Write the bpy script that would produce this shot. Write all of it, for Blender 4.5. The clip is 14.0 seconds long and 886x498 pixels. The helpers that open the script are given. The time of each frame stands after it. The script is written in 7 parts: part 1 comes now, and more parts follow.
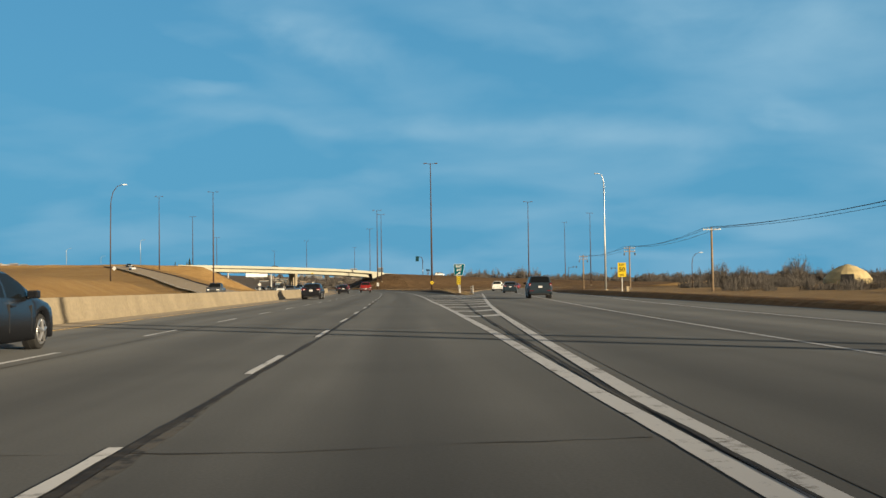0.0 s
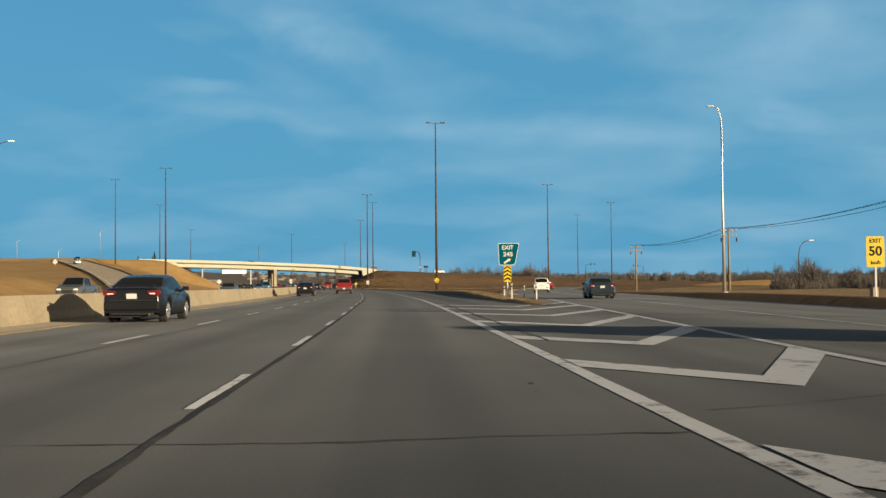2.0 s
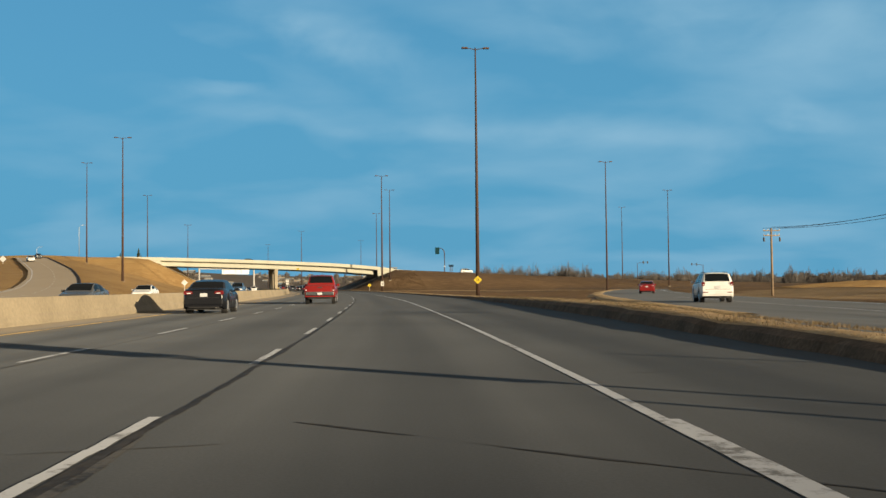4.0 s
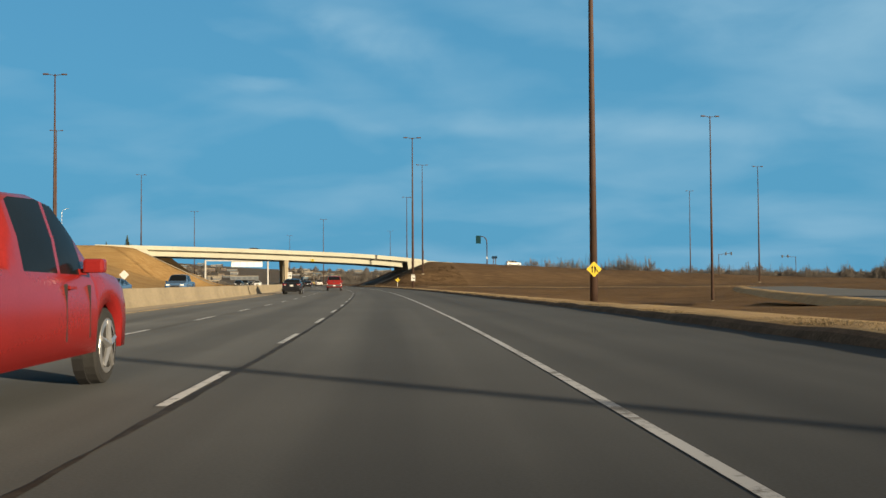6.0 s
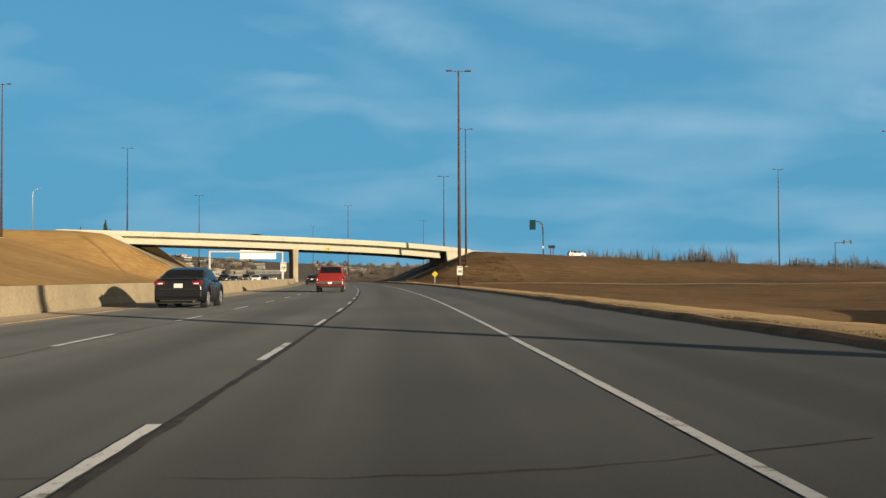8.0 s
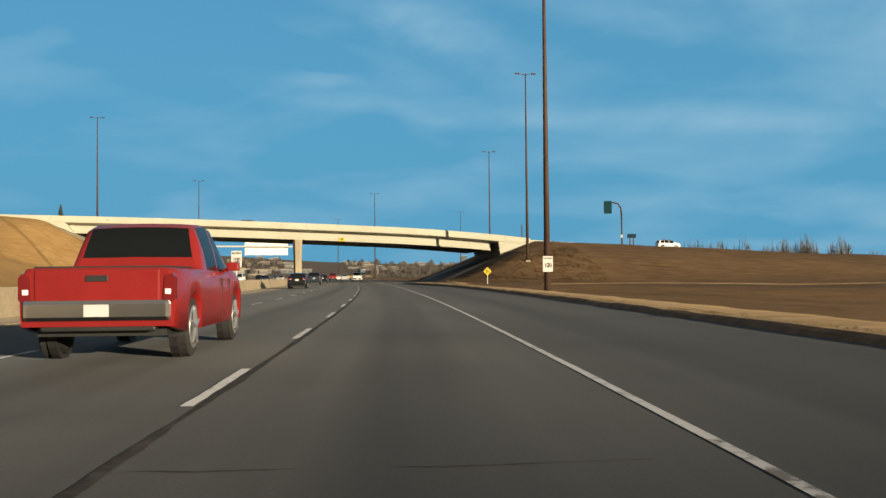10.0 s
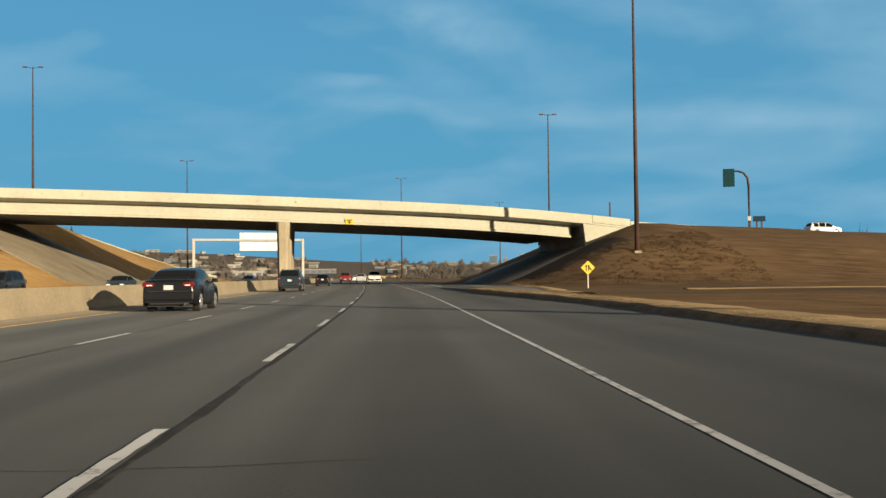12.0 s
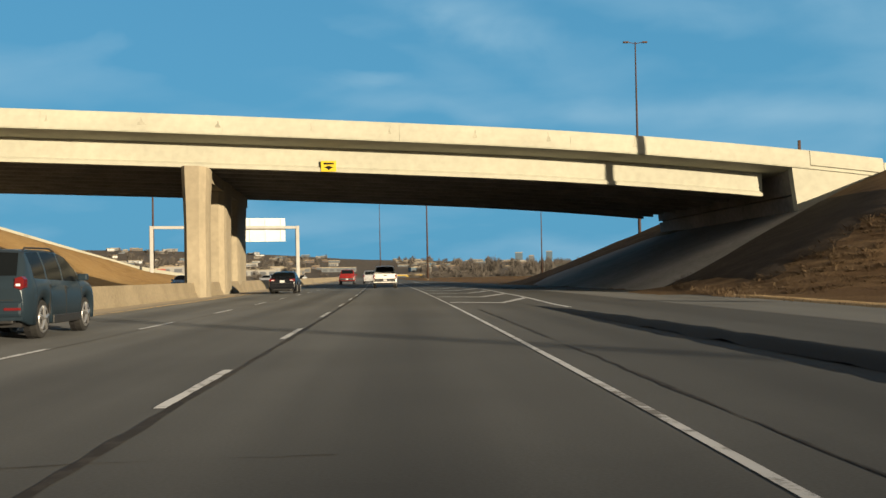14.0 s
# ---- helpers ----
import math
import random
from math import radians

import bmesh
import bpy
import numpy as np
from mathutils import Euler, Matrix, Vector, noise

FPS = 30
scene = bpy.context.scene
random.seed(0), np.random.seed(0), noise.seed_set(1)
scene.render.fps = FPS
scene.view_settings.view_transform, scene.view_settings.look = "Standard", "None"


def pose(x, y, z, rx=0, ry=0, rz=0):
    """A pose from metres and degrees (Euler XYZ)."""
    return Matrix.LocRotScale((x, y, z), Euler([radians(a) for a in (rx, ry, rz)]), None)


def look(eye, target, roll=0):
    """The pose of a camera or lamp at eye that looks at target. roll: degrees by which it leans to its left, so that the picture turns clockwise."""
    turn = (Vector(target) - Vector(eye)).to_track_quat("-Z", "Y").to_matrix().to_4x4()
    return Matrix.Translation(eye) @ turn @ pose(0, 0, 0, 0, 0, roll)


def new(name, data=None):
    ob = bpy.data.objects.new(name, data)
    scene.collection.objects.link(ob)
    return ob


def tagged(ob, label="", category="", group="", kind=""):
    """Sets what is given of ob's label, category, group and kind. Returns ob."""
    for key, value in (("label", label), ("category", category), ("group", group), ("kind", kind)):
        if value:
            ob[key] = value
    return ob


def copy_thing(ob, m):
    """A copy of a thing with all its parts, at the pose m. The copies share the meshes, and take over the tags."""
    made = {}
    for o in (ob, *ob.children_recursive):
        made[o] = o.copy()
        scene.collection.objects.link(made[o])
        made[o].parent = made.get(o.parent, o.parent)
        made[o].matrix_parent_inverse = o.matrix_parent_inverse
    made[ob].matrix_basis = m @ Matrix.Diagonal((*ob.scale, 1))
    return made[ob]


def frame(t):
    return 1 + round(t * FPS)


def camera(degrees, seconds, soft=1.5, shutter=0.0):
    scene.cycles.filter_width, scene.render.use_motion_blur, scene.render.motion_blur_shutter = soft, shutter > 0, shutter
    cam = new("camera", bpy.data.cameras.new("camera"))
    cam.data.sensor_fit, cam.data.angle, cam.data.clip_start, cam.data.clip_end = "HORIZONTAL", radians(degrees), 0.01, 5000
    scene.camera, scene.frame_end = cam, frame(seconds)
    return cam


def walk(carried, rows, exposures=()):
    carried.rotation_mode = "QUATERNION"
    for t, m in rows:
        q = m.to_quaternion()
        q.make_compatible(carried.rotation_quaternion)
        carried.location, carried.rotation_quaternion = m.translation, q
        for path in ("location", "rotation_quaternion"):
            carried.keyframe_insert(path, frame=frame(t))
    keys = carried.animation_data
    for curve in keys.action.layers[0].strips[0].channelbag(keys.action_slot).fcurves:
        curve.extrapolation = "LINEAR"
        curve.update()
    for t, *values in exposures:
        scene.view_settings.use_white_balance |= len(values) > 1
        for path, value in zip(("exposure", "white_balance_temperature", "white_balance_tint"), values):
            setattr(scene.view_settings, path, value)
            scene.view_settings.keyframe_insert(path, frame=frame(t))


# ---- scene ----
cam = camera(47.1, 14.0)
PATH = [
    (0.00, (0.207, -0.001, 1.057), (1.161, 19.963, 1.777), -0.83),
    (0.50, (0.360, 14.811, 1.057), (1.344, 34.775, 1.744), -0.65),
    (1.00, (0.393, 29.624, 1.057), (1.423, 49.586, 1.731), -0.53),
    (1.50, (0.402, 44.438, 1.057), (1.454, 64.398, 1.763), -0.51),
    (2.00, (0.401, 59.252, 1.057), (1.472, 79.211, 1.752), -0.54),
    (2.50, (0.602, 74.064, 1.057), (1.622, 94.025, 1.754), -0.47),
    (3.00, (0.764, 88.876, 1.057), (1.670, 108.843, 1.759), -0.40),
    (3.50, (0.713, 103.689, 1.057), (1.490, 123.660, 1.792), -0.46),
    (4.00, (0.660, 118.502, 1.057), (1.332, 138.477, 1.791), -0.57),
    (4.60, (0.399, 136.276, 1.057), (0.908, 156.254, 1.846), -0.58),
    (5.30, (-0.133, 157.009, 1.057), (0.163, 176.993, 1.780), -0.48),
    (5.90, (-0.632, 174.779, 1.057), (-0.542, 194.768, 1.714), -0.38),
    (6.50, (-1.412, 192.540, 1.057), (-1.572, 212.530, 1.666), -0.32),
    (7.00, (-2.393, 207.323, 1.057), (-2.729, 227.310, 1.674), -0.35),
    (7.50, (-3.328, 222.106, 1.057), (-3.811, 242.092, 1.615), -0.31),
    (8.00, (-4.349, 236.884, 1.057), (-4.925, 256.868, 1.604), -0.28),
    (8.60, (-5.669, 254.611, 1.057), (-6.405, 274.590, 1.592), -0.32),
    (9.30, (-7.338, 275.282, 1.057), (-8.313, 295.251, 1.583), -0.43),
    (9.90, (-9.011, 292.978, 1.057), (-10.198, 312.936, 1.581), -0.54),
    (10.50, (-10.926, 310.650, 1.057), (-12.304, 330.596, 1.584), -0.65),
    (11.00, (-12.644, 325.362, 1.057), (-14.146, 345.299, 1.591), -0.72),
    (11.50, (-14.440, 340.065, 1.057), (-16.078, 359.991, 1.596), -0.73),
    (12.00, (-16.344, 354.755, 1.057), (-18.123, 374.669, 1.587), -0.72),
    (12.50, (-18.356, 369.431, 1.057), (-20.240, 389.336, 1.547), -0.74),
    (13.00, (-20.329, 384.111, 1.057), (-22.308, 404.008, 1.533), -0.80),
    (13.50, (-22.360, 398.786, 1.057), (-24.462, 418.669, 1.539), -0.93),
    (14.00, (-24.481, 413.447, 1.057), (-26.722, 433.315, 1.555), -1.10),
]
walk(cam, [(t, look(eye, target, roll)) for t, eye, target, roll in PATH], exposures=[(0.0, 1.0), (14.0, 1.0)])

# ---- light ----
SUN_EL, SUN_SIDE = 8.4, 46.5          # height, and turn from straight behind towards the right
world = bpy.data.worlds.new("world")
scene.world = world
world.use_nodes = True
SUN_WAY = Vector((math.sin(radians(SUN_SIDE)) * math.cos(radians(SUN_EL)), -math.cos(radians(SUN_SIDE)) * math.cos(radians(SUN_EL)), math.sin(radians(SUN_EL))))
SKY_STRENGTH, SUN_STRENGTH = 0.05, 4.6


def build_world():
    nt = world.node_tree
    nt.nodes.clear()
    N, L = nt.nodes.new, nt.links.new
    out, bg, sky = N("ShaderNodeOutputWorld"), N("ShaderNodeBackground"), N("ShaderNodeTexSky")
    sky.sky_type, sky.sun_disc = "NISHITA", False
    sky.sun_elevation, sky.sun_rotation = radians(SUN_EL), radians(180 - SUN_SIDE)
    sky.air_density, sky.dust_density, sky.ozone_density = 1.0, 0.4, 2.5
    tc, sep = N("ShaderNodeTexCoord"), N("ShaderNodeSeparateXYZ")
    L(tc.outputs["Generated"], sep.inputs[0])
    # cloud deck: the direction thrown onto a flat layer
    zc = N("ShaderNodeMath"); zc.operation = "MAXIMUM"; zc.inputs[1].default_value = 0.02
    L(sep.outputs["Z"], zc.inputs[0])
    za = N("ShaderNodeMath"); za.operation = "ADD"; za.inputs[1].default_value = 0.26
    L(zc.outputs[0], za.inputs[0])
    dv = []
    for axis in ("X", "Y"):
        d = N("ShaderNodeMath"); d.operation = "DIVIDE"
        L(sep.outputs[axis], d.inputs[0]); L(za.outputs[0], d.inputs[1])
        dv.append(d)
    cmb = N("ShaderNodeCombineXYZ")
    L(dv[0].outputs[0], cmb.inputs[0]); L(dv[1].outputs[0], cmb.inputs[1])
    mp = N("ShaderNodeMapping")
    mp.inputs["Rotation"].default_value[2] = radians(28)
    mp.inputs["Scale"].default_value = (1.0, 1.25, 1.0)
    L(cmb.outputs[0], mp.inputs["Vector"])
    n1 = N("ShaderNodeTexNoise"); n1.inputs["Scale"].default_value = 2.1; n1.inputs["Detail"].default_value = 5; n1.inputs["Roughness"].default_value = 0.44; n1.inputs["Distortion"].default_value = 0.25
    L(mp.outputs[0], n1.inputs["Vector"])
    rp = N("ShaderNodeValToRGB")
    rp.color_ramp.elements[0].position, rp.color_ramp.elements[1].position = 0.42, 0.74
    gx = N("ShaderNodeMath"); gx.operation = "MULTIPLY_ADD"; gx.inputs[1].default_value = 0.15
    L(sep.outputs["X"], gx.inputs[0]); L(n1.outputs["Fac"], gx.inputs[2])
    L(gx.outputs[0], rp.inputs[0])
    amt = N("ShaderNodeMath"); amt.operation = "MULTIPLY"; amt.inputs[1].default_value = 0.60
    L(rp.outputs["Color"], amt.inputs[0])
    # wisps and clear gaps of the cloud deck: centre, reach along and across, turn, strength
    fray = N("ShaderNodeTexNoise"); fray.inputs["Scale"].default_value = 9.0; fray.inputs["Detail"].default_value = 5; fray.inputs["Roughness"].default_value = 0.5; fray.inputs["Distortion"].default_value = 0.4
    squash = N("ShaderNodeVectorMath"); squash.operation = "MULTIPLY"; squash.inputs[1].default_value = (1.0, 1.0, 1.9)
    L(tc.outputs["Generated"], squash.inputs[0]); L(squash.outputs[0], fray.inputs["Vector"])
    bend = N("ShaderNodeMix"); bend.data_type = "RGBA"; bend.blend_type = "LINEAR_LIGHT"; bend.inputs["Factor"].default_value = 0.10
    L(cmb.outputs[0], bend.inputs["A"]); L(fray.outputs["Color"], bend.inputs["B"])
    thick = N("ShaderNodeMapRange")
    for k, v in zip(("From Min", "From Max", "To Min", "To Max"), (0.34, 0.62, 0.25, 1.15)):
        thick.inputs[k].default_value = v
    L(fray.outputs["Fac"], thick.inputs["Value"])
    total = amt.outputs[0]
    for cx, cy, ra, rb, turn, force in ((-0.125, 1.96, 0.27, 0.11, 54, 0.66), (-0.40, 2.13, 0.13, 0.06, 20, 0.60), (0.12, 2.39, 0.32, 0.11, 0, 0.42), (0.60, 2.37, 0.38, 0.11, -4, 0.36), (0.89, 2.21, 0.18, 0.08, 30, 0.46),
                                        (0.60, 1.82, 0.55, 0.30, 12, 0.42), (-0.30, 2.30, 0.30, 0.06, 30, 0.25), (-0.62, 2.02, 0.30, 0.10, 40, 0.20), (-0.44, 1.99, 0.22, 0.10, 45, -0.45), (-0.72, 1.86, 0.34, 0.22, 20, -0.50), (0.25, 2.05, 0.30, 0.10, 20, -0.22), (-0.05, 2.62, 0.45, 0.08, 0, -0.15)):
        sub = N("ShaderNodeVectorMath"); sub.operation = "SUBTRACT"; sub.inputs[1].default_value = (cx, cy, 0)
        L(bend.outputs["Result"], sub.inputs[0])
        rot = N("ShaderNodeVectorRotate"); rot.rotation_type = "Z_AXIS"; rot.inputs["Angle"].default_value = radians(-turn)
        L(sub.outputs[0], rot.inputs["Vector"])
        sc = N("ShaderNodeVectorMath"); sc.operation = "MULTIPLY"; sc.inputs[1].default_value = (1 / ra, 1 / rb, 0)
        L(rot.outputs[0], sc.inputs[0])
        ln = N("ShaderNodeVectorMath"); ln.operation = "LENGTH"; L(sc.outputs[0], ln.inputs[0])
        fall = N("ShaderNodeMapRange"); fall.interpolation_type = "SMOOTHERSTEP"
        for k, v in zip(("From Min", "From Max", "To Min", "To Max"), (0.0, 1.25, force, 0.0)):
            fall.inputs[k].default_value = v
        L(ln.outputs["Value"], fall.inputs["Value"])
        frayed = N("ShaderNodeMath"); frayed.operation = "MULTIPLY"; L(fall.outputs["Result"], frayed.inputs[0]); L(thick.outputs["Result"], frayed.inputs[1])
        sm = N("ShaderNodeMath"); sm.operation = "ADD"; L(total, sm.inputs[0]); L(frayed.outputs[0], sm.inputs[1])
        total = sm.outputs[0]
    hold = N("ShaderNodeMath"); hold.operation = "ADD"; hold.use_clamp = True; hold.inputs[1].default_value = 0.0
    L(total, hold.inputs[0])
    tint = N("ShaderNodeMix"); tint.data_type = "RGBA"; tint.blend_type = "MULTIPLY"; tint.inputs["Factor"].default_value = 1.0
    tint.inputs["B"].default_value = (0.62, 0.98, 1.22, 1)
    L(sky.outputs[0], tint.inputs["A"])
    hz = N("ShaderNodeMapRange"); hz.interpolation_type = "SMOOTHSTEP"
    for k, v in zip(("From Min", "From Max", "To Min", "To Max"), (0.0, 0.60, 0.95, 0.45)):
        hz.inputs[k].default_value = v
    L(sep.outputs["Z"], hz.inputs["Value"])
    haze = N("ShaderNodeMix"); haze.data_type = "RGBA"
    haze.inputs["B"].default_value = (0.95, 3.50, 5.65, 1)
    L(hz.outputs["Result"], haze.inputs["Factor"]); L(tint.outputs["Result"], haze.inputs["A"])
    mix = N("ShaderNodeMix"); mix.data_type = "RGBA"
    mix.inputs["B"].default_value = (2.75, 5.0, 6.65, 1)
    L(hold.outputs[0], mix.inputs["Factor"]); L(haze.outputs["Result"], mix.inputs["A"])
    # paler and dimmer round towards the low sun
    dot = N("ShaderNodeVectorMath"); dot.operation = "DOT_PRODUCT"; dot.inputs[1].default_value = SUN_WAY
    L(tc.outputs["Generated"], dot.inputs[0])
    back = N("ShaderNodeMapRange"); back.interpolation_type = "SMOOTHSTEP"
    for k, v in zip(("From Min", "From Max", "To Min", "To Max"), (-0.35, 0.75, 0.0, 0.9)):
        back.inputs[k].default_value = v
    L(dot.outputs["Value"], back.inputs["Value"])
    pale = N("ShaderNodeMix"); pale.data_type = "RGBA"; pale.inputs["B"].default_value = (3.6, 2.9, 2.0, 1)
    L(back.outputs["Result"], pale.inputs["Factor"]); L(mix.outputs["Result"], pale.inputs["A"])
    # warm grey overhead, out of view, added to warm the fill in shaded places
    up = N("ShaderNodeMapRange"); up.interpolation_type = "SMOOTHSTEP"
    for k, v in zip(("From Min", "From Max", "To Min", "To Max"), (0.30, 0.62, 0.0, 0.92)):
        up.inputs[k].default_value = v
    L(sep.outputs["Z"], up.inputs["Value"])
    over = N("ShaderNodeMix"); over.data_type = "RGBA"; over.inputs["B"].default_value = (2.85, 2.38, 1.88, 1)
    L(up.outputs["Result"], over.inputs["Factor"]); L(pale.outputs["Result"], over.inputs["A"])
    L(over.outputs["Result"], bg.inputs["Color"])
    bg.inputs["Strength"].default_value = SKY_STRENGTH
    L(bg.outputs[0], out.inputs[0])


build_world()
sun_data = bpy.data.lights.new("sun", "SUN")
sun_data.energy, sun_data.angle, sun_data.color = SUN_STRENGTH, radians(0.5), (1.0, 0.815, 0.555)
sun = new("sun", sun_data)
sun.matrix_world = look(SUN_WAY * 100, (0, 0, 0))

# ---- the road's line ----
HEAD = [-0.39, -0.59, -0.59, -0.13, 0.56, 1.77, 2.20, 3.55, 4.10, 4.75, 6.00, 6.87, 7.68, 8.17, 8.94, 9.41, 9.89, 10.26, 10.26]
ST = np.arange(-200.0, 2600.0, 1.0)
_h = np.radians(np.interp(ST, np.arange(len(HEAD)) * 30.0, HEAD))
_z = int(np.argmin(abs(ST)))
RX = np.concatenate([[0], np.cumsum(-np.sin((_h[1:] + _h[:-1]) / 2))])
RY = np.concatenate([[0], np.cumsum(np.cos((_h[1:] + _h[:-1]) / 2))])
RX, RY = RX - RX[_z], RY - RY[_z]


def at(s, l, z=0.0):
    """The place s metres along the road and l metres to the right of the driven lane's middle."""
    h = np.interp(s, ST, _h)
    return Vector((float(np.interp(s, ST, RX) + l * np.cos(h)), float(np.interp(s, ST, RY) + l * np.sin(h)), float(z)))


def heading(s):
    return math.degrees(float(np.interp(s, ST, _h)))


def spot(s, l, z=0.0, turn=0.0):
    p = at(s, l, z)
    return pose(p.x, p.y, p.z, 0, 0, heading(s) + turn)


def road_coords(x, y):
    """Arrays of s and l for arrays of x and y."""
    s = y.astype(float).copy()
    for _ in range(6):
        h = np.interp(s, ST, _h)
        dx, dy = x - np.interp(s, ST, RX), y - np.interp(s, ST, RY)
        s = s + (-dx * np.sin(h) + dy * np.cos(h))
        s = np.clip(s, -199, 2500)
    h = np.interp(s, ST, _h)
    dx, dy = x - np.interp(s, ST, RX), y - np.interp(s, ST, RY)
    return s + (-dx * np.sin(h) + dy * np.cos(h)), dx * np.cos(h) + dy * np.sin(h)


# bridge frame: u to the right along the face, w away from the camera
BO, BA = Vector((-37.3, 470.3, 0)), radians(12.0)


def bp(u, w, z=0.0):
    return Vector((BO.x + u * math.cos(BA) - w * math.sin(BA), BO.y + u * math.sin(BA) + w * math.cos(BA), z))


def smooth(a, b, x):
    t = np.clip((np.asarray(x, float) - a) / (b - a), 0, 1)
    return t * t * (3 - 2 * t)


EDGE_S = [60, 117, 132, 140, 152, 168, 190, 218, 240, 270, 330, 360, 390, 400, 411, 421, 435, 449]
EDGE_L = [6.5, 6.5, 6.3, 6.4, 6.9, 7.25, 7.5, 7.4, 6.95, 6.7, 6.8, 7.0, 6.75, 6.15, 5.15, 5.0, 4.62, 4.45]


def verge_l(s):
    return float(np.interp(s, EDGE_S, EDGE_L))


def verge_h(s):
    return float(np.interp(s, [117, 134, 140, 150, 172, 198, 220, 300, 370, 400, 411, 421, 424], [0.06, 0.28, 0.33, 0.42, 0.38, 0.22, 0.15, 0.135, 0.16, 0.21, 0.25, 0.23, 0.18]))


RAMP_S = [-120, 0, 9, 22, 38, 54, 74, 91, 113, 140, 170, 200, 230, 262, 300, 350, 420, 480]
RAMP_L = [1.9, 2.2, 2.42, 3.02, 3.82, 4.78, 6.15, 7.5, 9.3, 11.9, 15.6, 20.4, 27, 36, 49, 69, 98, 122]      # left edge of the exit ramp
RAMP_W = [7.8, 7.9, 7.95, 8.05, 8.1, 8.3, 8.75, 9.1, 9.2, 9.0, 8.6, 8.2, 8, 8, 8, 8, 8, 8]
UP_S = [150, 190, 230, 270, 310, 350, 400, 440, 475, 520]
UP_L = [-27, -30, -36, -44.5, -53, -62, -75, -84, -92, -104]                           # middle of the slip road that climbs on the far side
UP_Z = [0, 0, 0.25, 1.1, 2.8, 5.1, 8.2, 10.3, 11.6, 12]


def far_z(x, y):
    """Land that climbs away beyond the bridge, most on the far side."""
    return (19.0 + 45.0 * smooth(50, -700, x)) * smooth(850, 2400, y) * smooth(-3600, -1500, x) * (0.85 + 0.15 * np.sin(x * 0.006 + 1.0))


def ground_z(x, y):
    s, l = road_coords(x, y)
    dx, dy = x - BO.x, y - BO.y
    u = dx * math.cos(BA) + dy * math.sin(BA)
    w = -dx * math.sin(BA) + dy * math.cos(BA)
    ve = np.interp(s, EDGE_S, EDGE_L)
    z = -0.10 - 0.40 * smooth(1.6, 4.6, l - ve) * (1 - smooth(40, 70, l)) * smooth(224, 244, s) * (1 - smooth(392, 412, s))
    # right embankment of the cross street
    top = np.interp(u, [20, 35, 55, 84, 114, 140, 230], [7.5, 7.15, 6.2, 4.75, 3.5, 2.4, 0])
    run = np.interp(u, [30, 60, 140], [2.6, 3.6, 7.0])
    du, dw = np.maximum(0, 34.05 - u - np.interp(w, [-30, -6], [2.4, 0.0])) * 1.15 + 1e-6, np.maximum(np.interp(-1.0 - w, [0, 12.5, 60], [0, 8.0, 55.5]), w - 29)
    d = (du ** 4 + dw ** 4) ** (1 / 4.0)
    zr = top - d / run
    zr = np.where(u > 15, zr, -9)
    z = np.where(l > 5, np.logaddexp(z * 2.2, zr * 2.2) / 2.2 - 0.0, z)
    ve = np.interp(s, EDGE_S, EDGE_L)
    # cut for the slope paving under the bridge end
    z = z - 0.5 * smooth(0.3, 3.0, w + 9.0 - 0.66 * (u - 16.4)) * (1 - smooth(28, 31, w)) * smooth(15, 18, u) * (1 - smooth(28.2, 30.5, u))
    # sunken grass inside the loop
    z = z - 2.7 * np.exp(-((s - 335) / 75.0) ** 2 - ((l - 60) / 30.0) ** 2)
    # ditch below the ramp's bank
    rl_ = np.interp(s, RAMP_S, RAMP_L)
    z = z - 2.5 * smooth(226, 244, s) * (1 - smooth(288, 325, s)) * smooth(10, 16, l) * (1 - smooth(rl_ - 11, rl_ - 2.2, l))
    # far side: long slope up to the cross street and down again
    mid = np.interp(s, UP_S, UP_L)
    zu = np.interp(s, UP_S + [540, 600, 680, 760], UP_Z + [10.6, 7.5, 2.6, 0])
    zl = zu * smooth(-29.5, -29.5 + np.minimum(mid + 29.5 + 5.5, -3), l)
    lc = np.interp(s, [500, 537, 594, 640], [-52, -56, -43, -37])
    zc = np.interp(s, [500, 537, 594, 640, 660], [12, 10.4, 3.0, 0.4, 0])
    zl = np.where(s > 500, zc * smooth(-30.5, -30.5 + np.minimum(lc + 30.5, -3), l), zl)
    lim = np.interp(s, [60, 110, 150, 190, 230, 270, 310], [-31, -33, -38, -43, -47, -53, -61])
    hill = 3.1 * smooth(0, 10, lim - l) * smooth(60, 120, s) * (1 - smooth(255, 320, s))
    zl = np.maximum(zl, np.where(s < 330, hill, -9))
    front = (l < -20) & (u < -26)
    slope = np.clip((-27.0 - u) / 2.05, 0, 12.4)
    zl = np.where((s > 440) & (s < 504), np.minimum(zl, np.where(u > -60, slope, 99)), zl)
    cap = np.interp(u, [-120, -82, -57, -46], [12.6, 12.5, 11.6, 10.6])
    plateau = np.where((w > -2) & (w < 31), np.minimum(cap, slope), -9)
    fr = np.minimum(cap, slope) - np.maximum(np.maximum(0, np.interp(u, [-62, -50, -28], [-2, -4.5, -13]) - w), (w - 31) * 1.4) / 2.8
    zl = np.maximum(np.maximum(zl, plateau), np.where(u < -25, fr, -9))
    z = np.where(front | (l < -29), np.maximum(z, zl - 0.1), z)
    # roads stay clear
    near = (l > -29.0) & (l < np.interp(s, EDGE_S + [460, 480, 560, 700], EDGE_L + [12.5, 14.0, 9.0, 6.5]) + 0.5)
    z = np.where(near, np.minimum(z, -0.10), z)
    rl = np.interp(s, RAMP_S, RAMP_L)
    on = (l > rl - 2) & (l < rl + np.interp(s, RAMP_S, RAMP_W) + np.interp(s, [33, 94], [5.5, 2.5])) & (s < 340)
